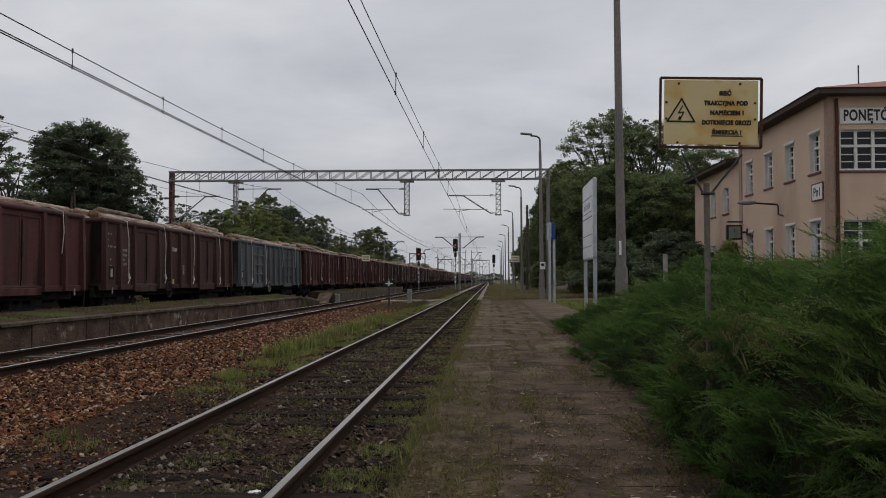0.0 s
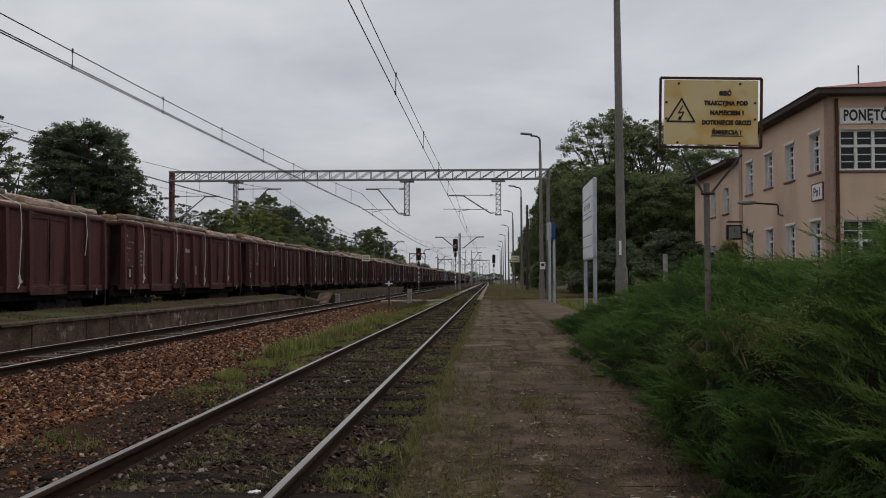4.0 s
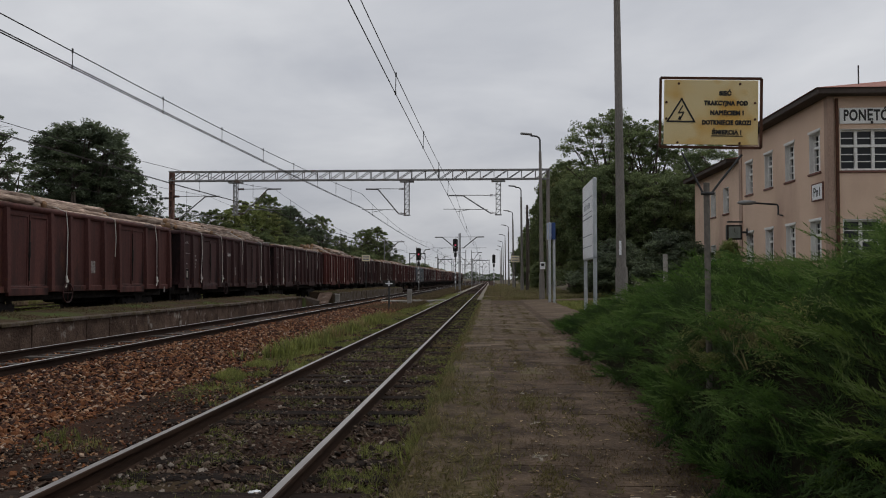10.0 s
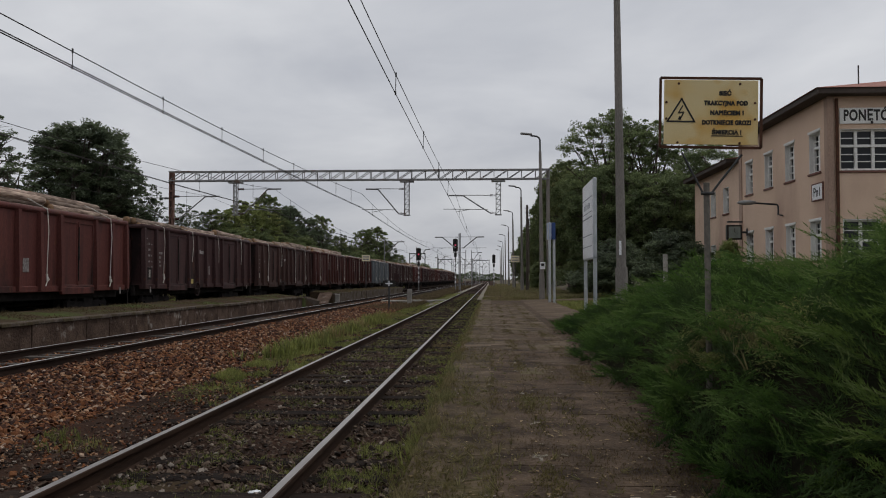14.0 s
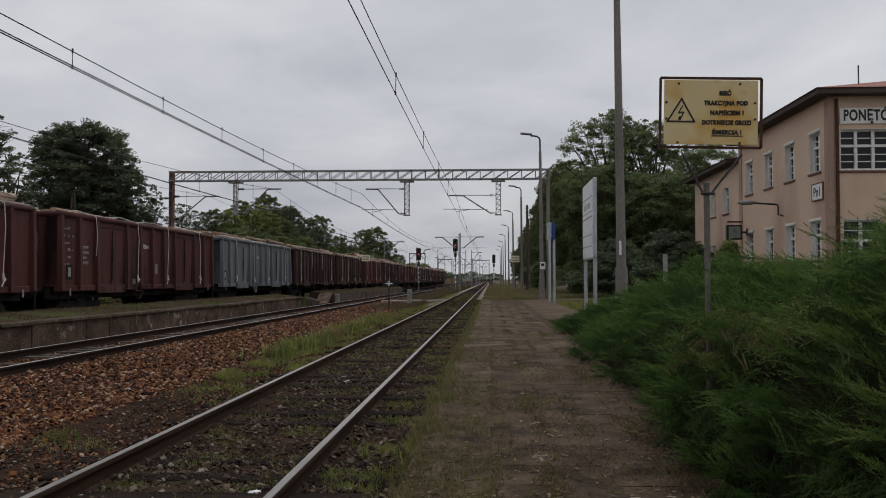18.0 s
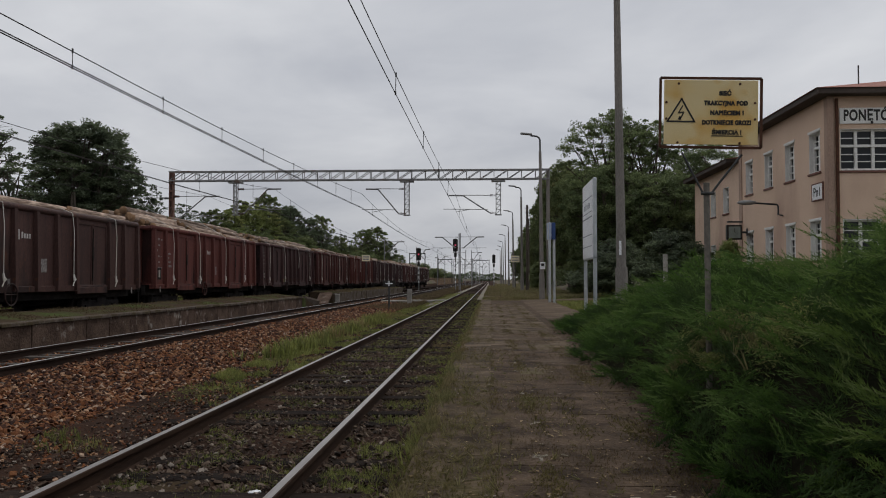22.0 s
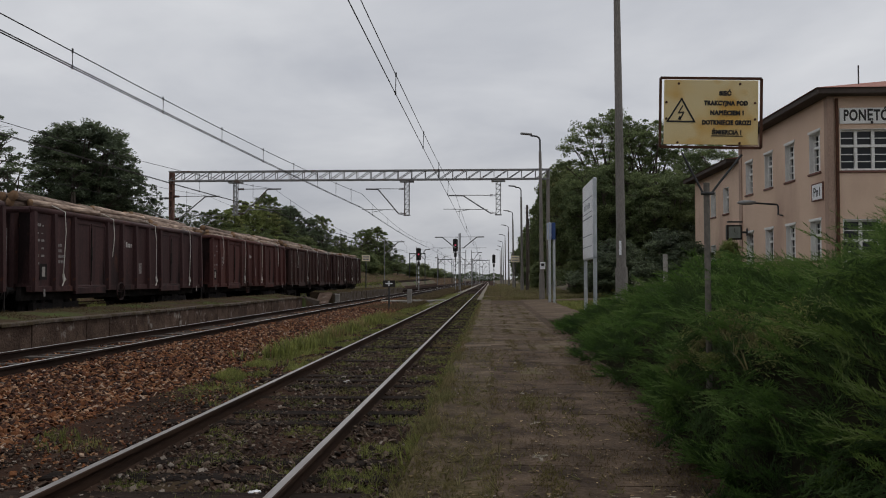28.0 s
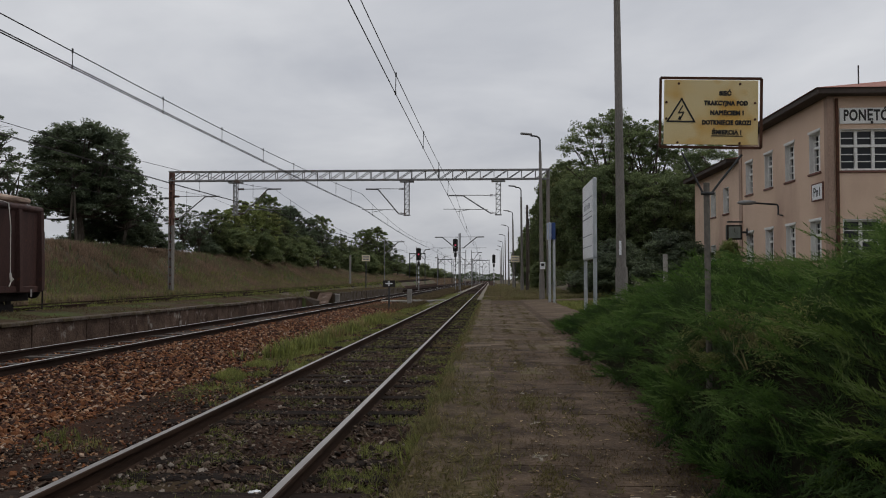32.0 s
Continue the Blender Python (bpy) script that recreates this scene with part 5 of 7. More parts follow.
def wagon(colour, seed, label, logo=True, rich=1.0):
    """A four-axle open wagon loaded with logs. Origin at rail level, middle of the wagon; y along the train."""
    mt = PAINTS[colour]
    rng = random.Random(seed)
    w = thing("open_goods_wagon", pose(0, 0, 0), label, "goods wagon", "wagons of the goods train")
    HX, HY, Z0, Z1 = 1.34, 6.4, 1.06, 3.16
    part("floor", box(bmesh.new(), -HX + 0.02, HX - 0.02, -HY + 0.03, HY - 0.03, Z0 + 0.1, Z0 + 0.18), mt, w)
    for s in (-1, 1):
        part("side_wall", box(bmesh.new(), HX * s - 0.02, HX * s + 0.02, -HY, HY, Z0 + 0.1, Z1), mt, w)
        part("end_wall", box(bmesh.new(), -HX + 0.02, HX - 0.02, (HY - 0.26) * s - 0.02, (HY - 0.26) * s + 0.02, Z0 + 0.1, Z1), mt, w)
    for s in (-1, 1):
        bm = bmesh.new()
        box(bm, HX * s - 0.08, HX * s + 0.08, -HY - 0.03, HY + 0.03, Z0 - 0.04, Z0 + 0.12, 0.012)
        part("sole_bar", bm, mt, w)
        bm = bmesh.new()
        tube(bm, (HX * s, -HY - 0.03, Z1 + 0.01), (HX * s, HY + 0.03, Z1 + 0.01), 0.09, seg=10)
        part("top_rail", bm, mt, w, smooth=True)
        bm = bmesh.new()
        tube(bm, (-HX, HY * s, Z1), (HX, HY * s, Z1), 0.08, seg=8)
        part("end_rail", bm, mt, w)
        for k in (-0.85, -0.28, 0.28, 0.85):
            part("end_post", bit(("end_post", colour), lambda: box(bmesh.new(), -0.06, 0.06, -0.12, 0.12, Z0, Z1, 0.015), mt), None, w, m=pose(k, (HY - 0.11) * s, 0))
        for y in POSTS + [0.06, 12.74]:
            part("side_post", bit(("side_post", colour), lambda: side_post(Z0, Z1), mt), None, w, m=pose(HX * s, y - HY, 0, 0, 0, 0 if s > 0 else 180))
        for a, b in DOORS:
            mid = pose(HX * s, (a + b) / 2 - HY, 0, 0, 0, 0 if s > 0 else 180)
            for e in (-1, 1):
                d = part("door", bit(("door", colour, e), lambda: door_leaf(Z0, Z1, e, colour == "blue"), mt), None, w, m=mid)
            part("door_sill", bit(("door_sill", colour), lambda: box(bmesh.new(), 0.0, 0.09, -0.95, 0.95, Z0 - 0.12, Z0 + 0.07, 0.01), mt), None, w, m=mid)
            part("latch", bit(("latch",), lambda: tube(box(bmesh.new(), 0.06, 0.1, -0.03, 0.03, Z0 + 0.85, Z0 + 1.25), (0.075, 0, Z0 + 0.25), (0.075, 0, Z1 - 0.3), 0.016, seg=8), M_UNDER), None, d)
    running_gear(w)
    # load: layers of logs in three bundles, uneven on top
    lift = 0.04 if colour in ("blue", "pale") else 0.0
    for k in range(3):
        mid = -4.15 + 4.15 * k
        heap = rich * rng.uniform(0.7, 1.25)
        for count, half, z, at in ((11, 1.18, 3.20, 0.0), (10, 1.06, 3.36, 0.28), (8, 0.84, 3.50, 0.62), (6, 0.58, 3.63, 0.95), (3, 0.28, 3.75, 1.2)):
            if heap < at:
                continue
            for i in range(count):
                if at and rng.random() < 0.12:
                    continue
                x = -half + 2 * half * i / (count - 1)
                part("log", rng.choice(LOGS), None, w, m=pose(x + rng.uniform(-.03, .03), mid + rng.uniform(-.28, .28), z + lift + rng.uniform(-.03, .05), rng.uniform(-1.0, 1.0), rng.uniform(0, 360), rng.uniform(-1.6, 1.6)))
    crown = 3.34 + lift + min(rich, 1.4) * 0.30
    # straps tied over the load
    for y in (1.75, 4.75, 8.0, 11.2):
        yy = y - HY + rng.uniform(-.35, .35)
        low = rng.choice((1.25, 1.35, 1.9, 1.3))
        bm = bmesh.new()
        sway = rng.uniform(-.12, .12)
        pts = [(0.45, yy + 0.5 * sway, crown), (0.95, yy - 0.2, 3.36 + 0.45 * (crown - 3.36)), (HX + 0.1, yy, Z1 + 0.06), (HX + 0.15, yy + 0.3 * sway, Z1 - 0.5), (HX + 0.13, yy + sway, low + 0.15)]
        sweep(bm, pts, 0.012, 5)
        if low < 1.5:
            sweep(bm, [(HX + 0.13, yy + sway, low + 0.15), (HX + 0.15, yy + sway + 0.1, low + 0.05), (HX + 0.14, yy + sway + 0.02, low), (HX + 0.15, yy + sway - 0.08, low - 0.12)], 0.017, 5)
            tube(bm, (HX + 0.13, yy + sway, low + 0.2), (HX + 0.15, yy + sway, low + 0.02), 0.032, seg=6)
        sweep(bm, [(0.45, yy + 0.5 * sway, crown), (-0.45, yy, crown), (-HX - 0.08, yy, Z1 + 0.05), (-HX - 0.13, yy, 1.5)], 0.011, 5)
        part("strap", bm, M_ROPE, w, "pale tie-down rope")
    # stencils, plates and the hand wheel on the side
    xs = HX + 0.026

    def plate(name, y, z, wd, h, material, out=0.0, label=""):
        bm = bmesh.new()
        box(bm, xs + out, xs + out + 0.006, y - HY - wd / 2, y - HY + wd / 2, z - h / 2, z + h / 2)
        return part(name, bm, material, w, label)

    bm = bmesh.new()
    for k in range(6):
        for j in range(rng.choice((2, 3))):
            y = 0.25 + 0.24 * j + rng.uniform(0, .04)
            if rng.random() < 0.75:
                box(bm, xs, xs + 0.003, y - HY, y - HY + rng.uniform(.08, .2), 2.75 - 0.2 * k, 2.75 - 0.2 * k + rng.uniform(.03, .08))
    for k in range(4):
        y = 1.25
        box(bm, xs, xs + 0.003, y - HY, y - HY + rng.uniform(.3, .55), 2.25 - 0.15 * k, 2.33 - 0.15 * k)
    tagged(part("stencil_patch", bm, M_MARK, w, "worn white stencil marks"), kind="stuff")
    if logo:
        bm = bmesh.new()
        y = 5.5 - HY
        box(bm, xs, xs + 0.004, y - 0.16, y + 0.16, 2.56, 2.62)
        box(bm, xs, xs + 0.004, y - 0.16, y - 0.08, 2.42, 2.56)
        box(bm, xs, xs + 0.004, y + 0.07, y + 0.16, 2.42, 2.56)
        box(bm, xs, xs + 0.004, y - 0.16, y + 0.16, 2.36, 2.42)
        for k in range(4):
            box(bm, xs, xs + 0.004, y + 0.24 + 0.12 * k, y + 0.32 + 0.12 * k, 2.40, 2.52 + (0.04 if k == 0 else 0))
        part("logo_shape", bm, M_EMBLEM, w, "white square emblem")
    plate("plate", 6.85, 1.72, 0.28, 0.36, M_MARK, -0.002)
    plate("plate", 5.0 + rng.uniform(-1, 1), 1.28, 0.24, 0.18, M_MARK2 if rng.random() < 0.5 else M_MARK)
    plate("plate_backing", 0.62, 1.56, 0.36, 0.42, M_UNDER, 0.0, "black square behind the plate")
    plate("plate", 0.62, 1.56, 0.14, 0.26, M_STONEPOST, 0.008)
    for y in (0.6, 12.3):
        plate("towing_hook", y, 1.0, 0.09, 0.2, M_MARK, 0.05, "white-painted tow hook")
    bm = bmesh.new()
    c = Vector((HX + 0.16, 5.1 - HY, 0.98))
    pts = [c + Vector((0, math.cos(a) * 0.27, math.sin(a) * 0.27)) for a in [2 * math.pi * i / 16 for i in range(17)]]
    sweep(bm, pts, 0.02, 6)
    for i in range(0, 16, 4):
        tube(bm, c, pts[i], 0.014, seg=5)
    tube(bm, c, c - Vector((0.25, 0, 0)), 0.02, seg=6)
    part("hand_wheel", bm, M_MARK if colour in ("blue", "pale") else mt, w, "spoked hand-brake wheel")
    bm = bmesh.new()
    sweep(bm, [(HX + 0.03, HY + 0.12, 1.5), (HX + 0.05, HY + 0.16, 1.5), (HX + 0.05, HY + 0.16, 2.6), (HX + 0.03, HY + 0.12, 2.6)], 0.014, 5)
    part("grab_rail", bm, M_MARK, w)
    bm = bmesh.new()
    box(bm, HX - 0.25, HX + 0.1, HY - 0.15, HY + 0.25, 0.52, 0.55)
    bar(bm, (HX + 0.08, HY + 0.05, 0.53), (HX + 0.08, HY + 0.05, 1.1), 0.03, 0.03)
    part("step", bm, M_UNDER, w)
    return w


def side_post(z0, z1):
    bm = bmesh.new()
    v = [bm.verts.new((x, y, z)) for z, o in ((z0, 0.16), (z0 + 0.5, 0.16), (z1 - 0.04, 0.11)) for x, y in ((0.0, -0.085), (o, -0.07), (o, 0.07), (0.0, 0.085))]
    for k in (0, 4):
        for i in range(3):
            bm.faces.new((v[k + i], v[k + i + 1], v[k + i + 5], v[k + i + 4]))
    bm.faces.new(v[8:12])
    bm.faces.new(v[0:4][::-1])
    bmesh.ops.recalc_face_normals(bm, faces=bm.faces)
    return bm


def door_leaf(z0, z1, side, ribbed=False):
    """One door leaf: a raised frame round a recessed field."""
    bm = bmesh.new()
    a, b = (0.02, 0.93) if side > 0 else (-0.93, -0.02)
    box(bm, 0.02, 0.060, a, b, z0 + 0.1, z1 - 0.16)
    front = max(bm.faces, key=lambda f: f.calc_center_median().x)
    bmesh.ops.inset_individual(bm, faces=[front], thickness=0.07, depth=-0.003)
    bmesh.ops.inset_individual(bm, faces=[front], thickness=0.012, depth=-0.022)
    if ribbed:
        for k in range(1, 4):
            z = z0 + 0.1 + (z1 - z0 - 0.22) * k / 4
            box(bm, 0.03, 0.10, a + 0.05, b - 0.05, z - 0.04, z + 0.04, 0.012)
        box(bm, 0.03, 0.11, 0.02 * side if side > 0 else -0.10, 0.10 if side > 0 else -0.02, z0 + 0.12, z1 - 0.14, 0.01)
    return bm


def build_train():
    for k in range(6):
        LOGS.append(log_mesh("log", (3.9, 4.1, 3.6, 4.0, 4.2, 3.8)[k], (0.095, 0.12, 0.08, 0.105, 0.135, 0.09)[k], 40 + k))
    # paint and height of the load of each wagon, from the tail of the train to its head
    kinds = [("brown", 0.35), ("brown", 0.95), ("red", 0.8), ("purple", 0.95), ("purple", 0.6), ("bright", 0.5), ("red", 0.5), ("purple", 1.2), ("bright", 1.4), ("brown", 0.5),
             ("purple", 0.3), ("pale", 0.4), ("red", 0.3), ("red", 0.9), ("brown", 0.5), ("purple", 0.35), ("bright", 1.25), ("purple", 0.35), ("purple", 1.25), ("red", 0.7),
             ("brown", 1.15), ("brown", 0.6), ("red", 0.65), ("red", 0.5), ("red", 1.1), ("blue", 0.4), ("brown", 0.65), ("red", 0.5), ("purple", 0.6), ("red", 0.8)]
    colours = {"brown": "dark brown", "red": "faded red-brown", "purple": "sooty maroon", "bright": "rusty red", "blue": "weathered blue-grey", "pale": "faded pale blue-grey"}
    fleet = []
    for k, (colour, heap) in enumerate(kinds):
        load = "heaped high with logs" if heap > 0.85 else "loaded with logs above its sides" if heap > 0.4 else "loaded with logs to its rim"
        fleet.append(wagon(colour, k + 1, f"{colours[colour]} open goods wagon {load}", k % 3 != 1, heap))
    return fleet


def motions():
    """The goods train runs past from the distance and out of view beside the camera, gathering speed."""
    for k, w in enumerate(FLEET):
        rows = []
        for t in [*range(0, 33)]:
            y = TAIL - (k + 0.5) * PITCH - run(t)
            a, b = float(goods_x(y - 4.45)), float(goods_x(y + 4.45))
            rows.append((t, pose((a + b) / 2, y, 0, 0, 0, math.degrees(math.atan2(-(b - a), 8.9)))))
        walk(w, rows)
    # wheels roll without slipping; alike axles share one set of keys
    keyed = {}
    for w in FLEET:
        for o in w.children_recursive:
            if not o.name.startswith("wheelset"):
                continue
            side = round(o.location.y, 2)
            if side not in keyed:
                walk(o, [(i / FPS, pose(0, side, 0.46, math.degrees(run(i / FPS) / 0.46), 0, 0)) for i in range(32 * FPS + 1)])
                keyed[side] = o.animation_data
            else:
                o.rotation_mode = "QUATERNION"
                o.animation_data_create()
                o.animation_data.action = keyed[side].action
                o.animation_data.action_slot = keyed[side].action_slot


# ---- plants ----
LEAF_V = np.array([(-0.5, 0, 0), (0.0, -0.28, 0.08), (0.5, 0, 0), (0.0, 0.28, 0.08)], float)
LEAF_F = np.array([(0, 1, 2, 3)])


def crown_points(rng, lobes, per, shell=0.75):
    """Leaf places on and in a set of lobes (centre, radii): mostly near the surface, in clumps, with gaps."""
    out, nrm = [], []
    for c, r in lobes:
        k = max(1, int(per * r[0] * r[2]))
        nclump = max(8, k // 60)
        d = rng.normal(size=(nclump, 3))
        d /= np.linalg.norm(d, axis=1)[:, None]
        d[:, 2] = np.where(d[:, 2] < -0.35, -d[:, 2] * 0.6, d[:, 2])
        rad = rng.uniform(shell, 1.06, nclump) ** 1.0
        cc = np.array(c) + d * np.array(r) * rad[:, None]
        pick = rng.integers(0, nclump, k)
        spread = 0.19 * np.mean(r) * rng.uniform(0.5, 1.3, nclump)
        p = cc[pick] + np.clip(rng.normal(size=(k, 3)), -1.5, 1.5) * spread[pick][:, None] * np.array([1, 1, 0.5])
        out.append(p)
    return np.concatenate(out)


def tree_meshes(seed, lobes, trunk_h, trunk_r, leaves, size, leaf_mat):
    rng = np.random.default_rng(seed)
    bm = bmesh.new()
    prev, pr = Vector((0, 0, -0.3)), trunk_r
    top = Vector((rng.uniform(-.3, .3), rng.uniform(-.3, .3), trunk_h))
    mid = top * 0.5 + Vector((rng.uniform(-.2, .2), rng.uniform(-.2, .2), 0))
    tube(bm, prev, mid, trunk_r * 1.15, trunk_r * 0.9, seg=9)
    tube(bm, mid, top, trunk_r * 0.9, trunk_r * 0.7, seg=9)
    for c, r in lobes:
        c = Vector(c)
        e = c + Vector((0, 0, -0.25 * r[2]))
        k = top.lerp(e, 0.5) + Vector((rng.uniform(-.4, .4), rng.uniform(-.4, .4), rng.uniform(-.2, .4)))
        tube(bm, top, k, trunk_r * 0.5, trunk_r * 0.3, seg=6)
        tube(bm, k, e, trunk_r * 0.3, trunk_r * 0.12, seg=6)
        for j in range(5):
            q = c + Vector((rng.uniform(-.8, .8) * r[0], rng.uniform(-.8, .8) * r[1], rng.uniform(-.3, .8) * r[2]))
            tube(bm, e, q, trunk_r * 0.12, trunk_r * 0.03, seg=5)
    trunk = mesh_of("trunk", bm, M_BARK)
    p = crown_points(rng, lobes, leaves)
    n = len(p)
    v, f = scattered(LEAF_V, LEAF_F, p, turns_of(rng, n, 0.9), size * rng.uniform(0.6, 1.4, n))
    return trunk, sheet("crown", v, f, leaf_mat)


def random_lobes(rng, width, height, base, count):
    lobes = []
    for k in range(count):
        u = (k + 0.5) / count
        z = base + (height - base) * (0.10 + 0.76 * u)
        spread = width * 0.5 * math.sin(math.pi * min(0.93, 0.30 + 0.56 * u)) * 0.74
        a = rng.uniform(0, 2 * math.pi)
        r = width * rng.uniform(0.18, 0.27)
        lobes.append(((math.cos(a) * spread * rng.uniform(.4, 1), math.sin(a) * spread * rng.uniform(.4, 1), z), (r, r, r * rng.uniform(0.65, 0.95))))
    return lobes


def dome_lobes(rng, width, height, base, count):
    """Lobes over the shell and through the inside of a broad dome, widest a little above its middle."""
    lobes, zc, rz = [], base + (height - base) * 0.52, (height - base) * 0.5
    for k in range(count):
        u = (k + 0.5) / count
        up = 1 - 1.75 * u
        a = k * 2.39996 + rng.uniform(-.3, .3)
        flat = max(0.0, 1 - abs(up) ** 2.6) ** 0.5
        r = width * rng.uniform(0.105, 0.175)
        reach = (width / 2 - r * 0.8) * flat * rng.uniform(0.72, 1.06)
        lobes.append(((math.cos(a) * reach, math.sin(a) * reach, zc + up * (rz - r * 0.6)), (r, r, r * rng.uniform(0.6, 0.85))))
    for k in range(max(2, count // 6)):
        r = width * 0.17
        lobes.append(((rng.uniform(-.15, .15) * width, rng.uniform(-.15, .15) * width, zc + rng.uniform(-.5, .4) * rz), (r, r, r * 0.8)))
    return lobes


TREES, SIZES = {}, {}


def tree_kind(key, width, height, base, count, leaves, size, leaf_mat, trunk_r, seed, lobes=random_lobes):
    rng = random.Random(seed)
    TREES[key] = tree_meshes(seed, lobes(rng, width, height, base, count), base + (height - base) * 0.22, trunk_r, leaves, size, leaf_mat)
    SIZES[key] = (width, height)


def plant_tree(key, x, y, z, s=1.0, turn=0.0, label="broad green tree", sz=None):
    t = thing("tree", Matrix.Translation((x, y, z)) @ pose(0, 0, 0, 0, 0, turn) @ Matrix.Diagonal((s, s, sz or s, 1)), label, "tree", "trees")
    a, b = TREES[key]
    part("trunk", a, None, t)
    part("crown", b, None, t)
    return t


def build_trees():
    tree_kind("oak", 9.0, 9.6, 0.0, 54, 1250, 0.17, M_LEAF_MID, 0.28, 21, dome_lobes)
    tree_kind("leafy", 9.0, 9.2, 0.0, 50, 1300, 0.18, M_LEAF, 0.24, 22, dome_lobes)
    tree_kind("light", 8.5, 8.8, 0.2, 17, 1450, 0.21, M_LEAF_LIGHT, 0.2, 23)
    tree_kind("airy", 9.0, 13.8, 4.0, 34, 620, 0.17, M_LEAF_MID, 0.26, 24, dome_lobes)
    tree_kind("shrub", 6.0, 4.2, 0.0, 12, 1300, 0.19, M_LEAF, 0.12, 25)
    tree_kind("thicket", 6.0, 4.2, 0.0, 12, 1200, 0.19, M_LEAF_DARK, 0.12, 26)
    rng = random.Random(9)
    tree_kind("dome", 8.0, 8.8, 0.7, 52, 1500, 0.17, M_LEAF_DARK, 0.26, 61, dome_lobes)
    tree_kind("small_dome", 4.0, 5.5, 0.6, 26, 2300, 0.14, M_LEAF_DARK, 0.14, 62, dome_lobes)
    tree_kind("green_dome", 5.0, 7.0, 0.5, 34, 1900, 0.16, M_LEAF, 0.18, 63, dome_lobes)
    tree_kind("light_dome", 5.0, 7.0, 0.3, 34, 1900, 0.16, M_LEAF_LIGHT, 0.18, 64, dome_lobes)
    tree_kind("open", 5.0, 7.5, 0.9, 24, 800, 0.16, M_LEAF_DARK, 0.15, 65, dome_lobes)
    # along the bank behind the goods track: kind, place, width of the crown, height of its top
    for key, x, y, width, top, label in (
            ("open", -29.4, 46.0, 6.2, 11.4, "roadside tree with an open ragged crown"),
            ("open", -28.2, 48.6, 4.0, 9.2, "roadside tree with an open ragged crown"),
            ("dome", -28.0, 57.0, 8.0, 12.0, "big dark broad-crowned tree on the grass bank"),
            ("small_dome", -26.6, 60.5, 4.6, 8.9, "dark tree on the bank with a ragged edge"),
            ("small_dome", -27.4, 63.4, 4.2, 6.8, "low dark growth beside the big tree"),
            ("small_dome", -28.8, 59.8, 3.2, 6.3, "low dark growth below the big tree"),
            ("open", -27.0, 66.4, 2.5, 8.9, "thin young tree on the bank"),
            ("small_dome", -27.6, 66.0, 2.6, 6.6, "low dark growth under a young tree"),
            ("open", -26.6, 72.2, 2.9, 7.9, "small open-crowned tree on the bank"),
            ("open", -26.3, 75.5, 2.6, 7.5, "small open-crowned tree on the bank"),
            ("green_dome", -26.4, 80.0, 3.4, 8.0, "small leafy tree on the bank"),
            ("light_dome", -26.6, 85.5, 3.6, 8.3, "yellowing green tree on the bank"),
            ("light_dome", -26.8, 91.5, 4.4, 9.7, "light green tree on the bank"),
            ("light_dome", -26.2, 97.0, 4.6, 9.6, "yellowing green tree on the bank"),
            ("green_dome", -27.0, 101.5, 4.2, 11.6, "tall leafy tree behind the lighter ones"),
            ("green_dome", -25.8, 104.5, 4.4, 8.8, "broad leafy tree on the bank"),
            ("dome", -28.0, 116.0, 5.6, 11.3, "dark tree in the row on the bank"),
            ("small_dome", -27.0, 124.0, 4.6, 10.3, "dark tree in the row on the bank"),
            ("green_dome", -27.5, 136.0, 4.8, 11.6, "leafy tree in the row on the bank"),
            ("small_dome", -25.0, 122.0, 5.2, 8.5, "round dark bush below the trees"),
            ("green_dome", -25.6, 142.0, 3.8, 8.6, "leafy tree in the row on the bank"),
            ("open", -26.2, 149.0, 3.6, 9.3, "thin tree before a gap in the row"),
            ("green_dome", -26.0, 158.0, 3.6, 7.6, "low leafy tree beyond a gap in the row"),
            ("green_dome", -26.6, 178.0, 6.4, 11.6, "leafy tree beyond a gap in the row"),
            ("green_dome", -25.8, 190.0, 7.0, 13.0, "broad leafy tree near the end of the row"),
            ("small_dome", -25.0, 203.0, 6.0, 10.4, "dark tree at the end of the row"),
            ("green_dome", -24.0, 218.0, 5.4, 7.8, "leafy tree at the end of the row")):
        ground = float(land(x, y)) - 0.15
        w0, h0 = SIZES[key]
        plant_tree(key, x, y, ground, width / w0, rng.uniform(0, 360), label, (top - ground) / h0)
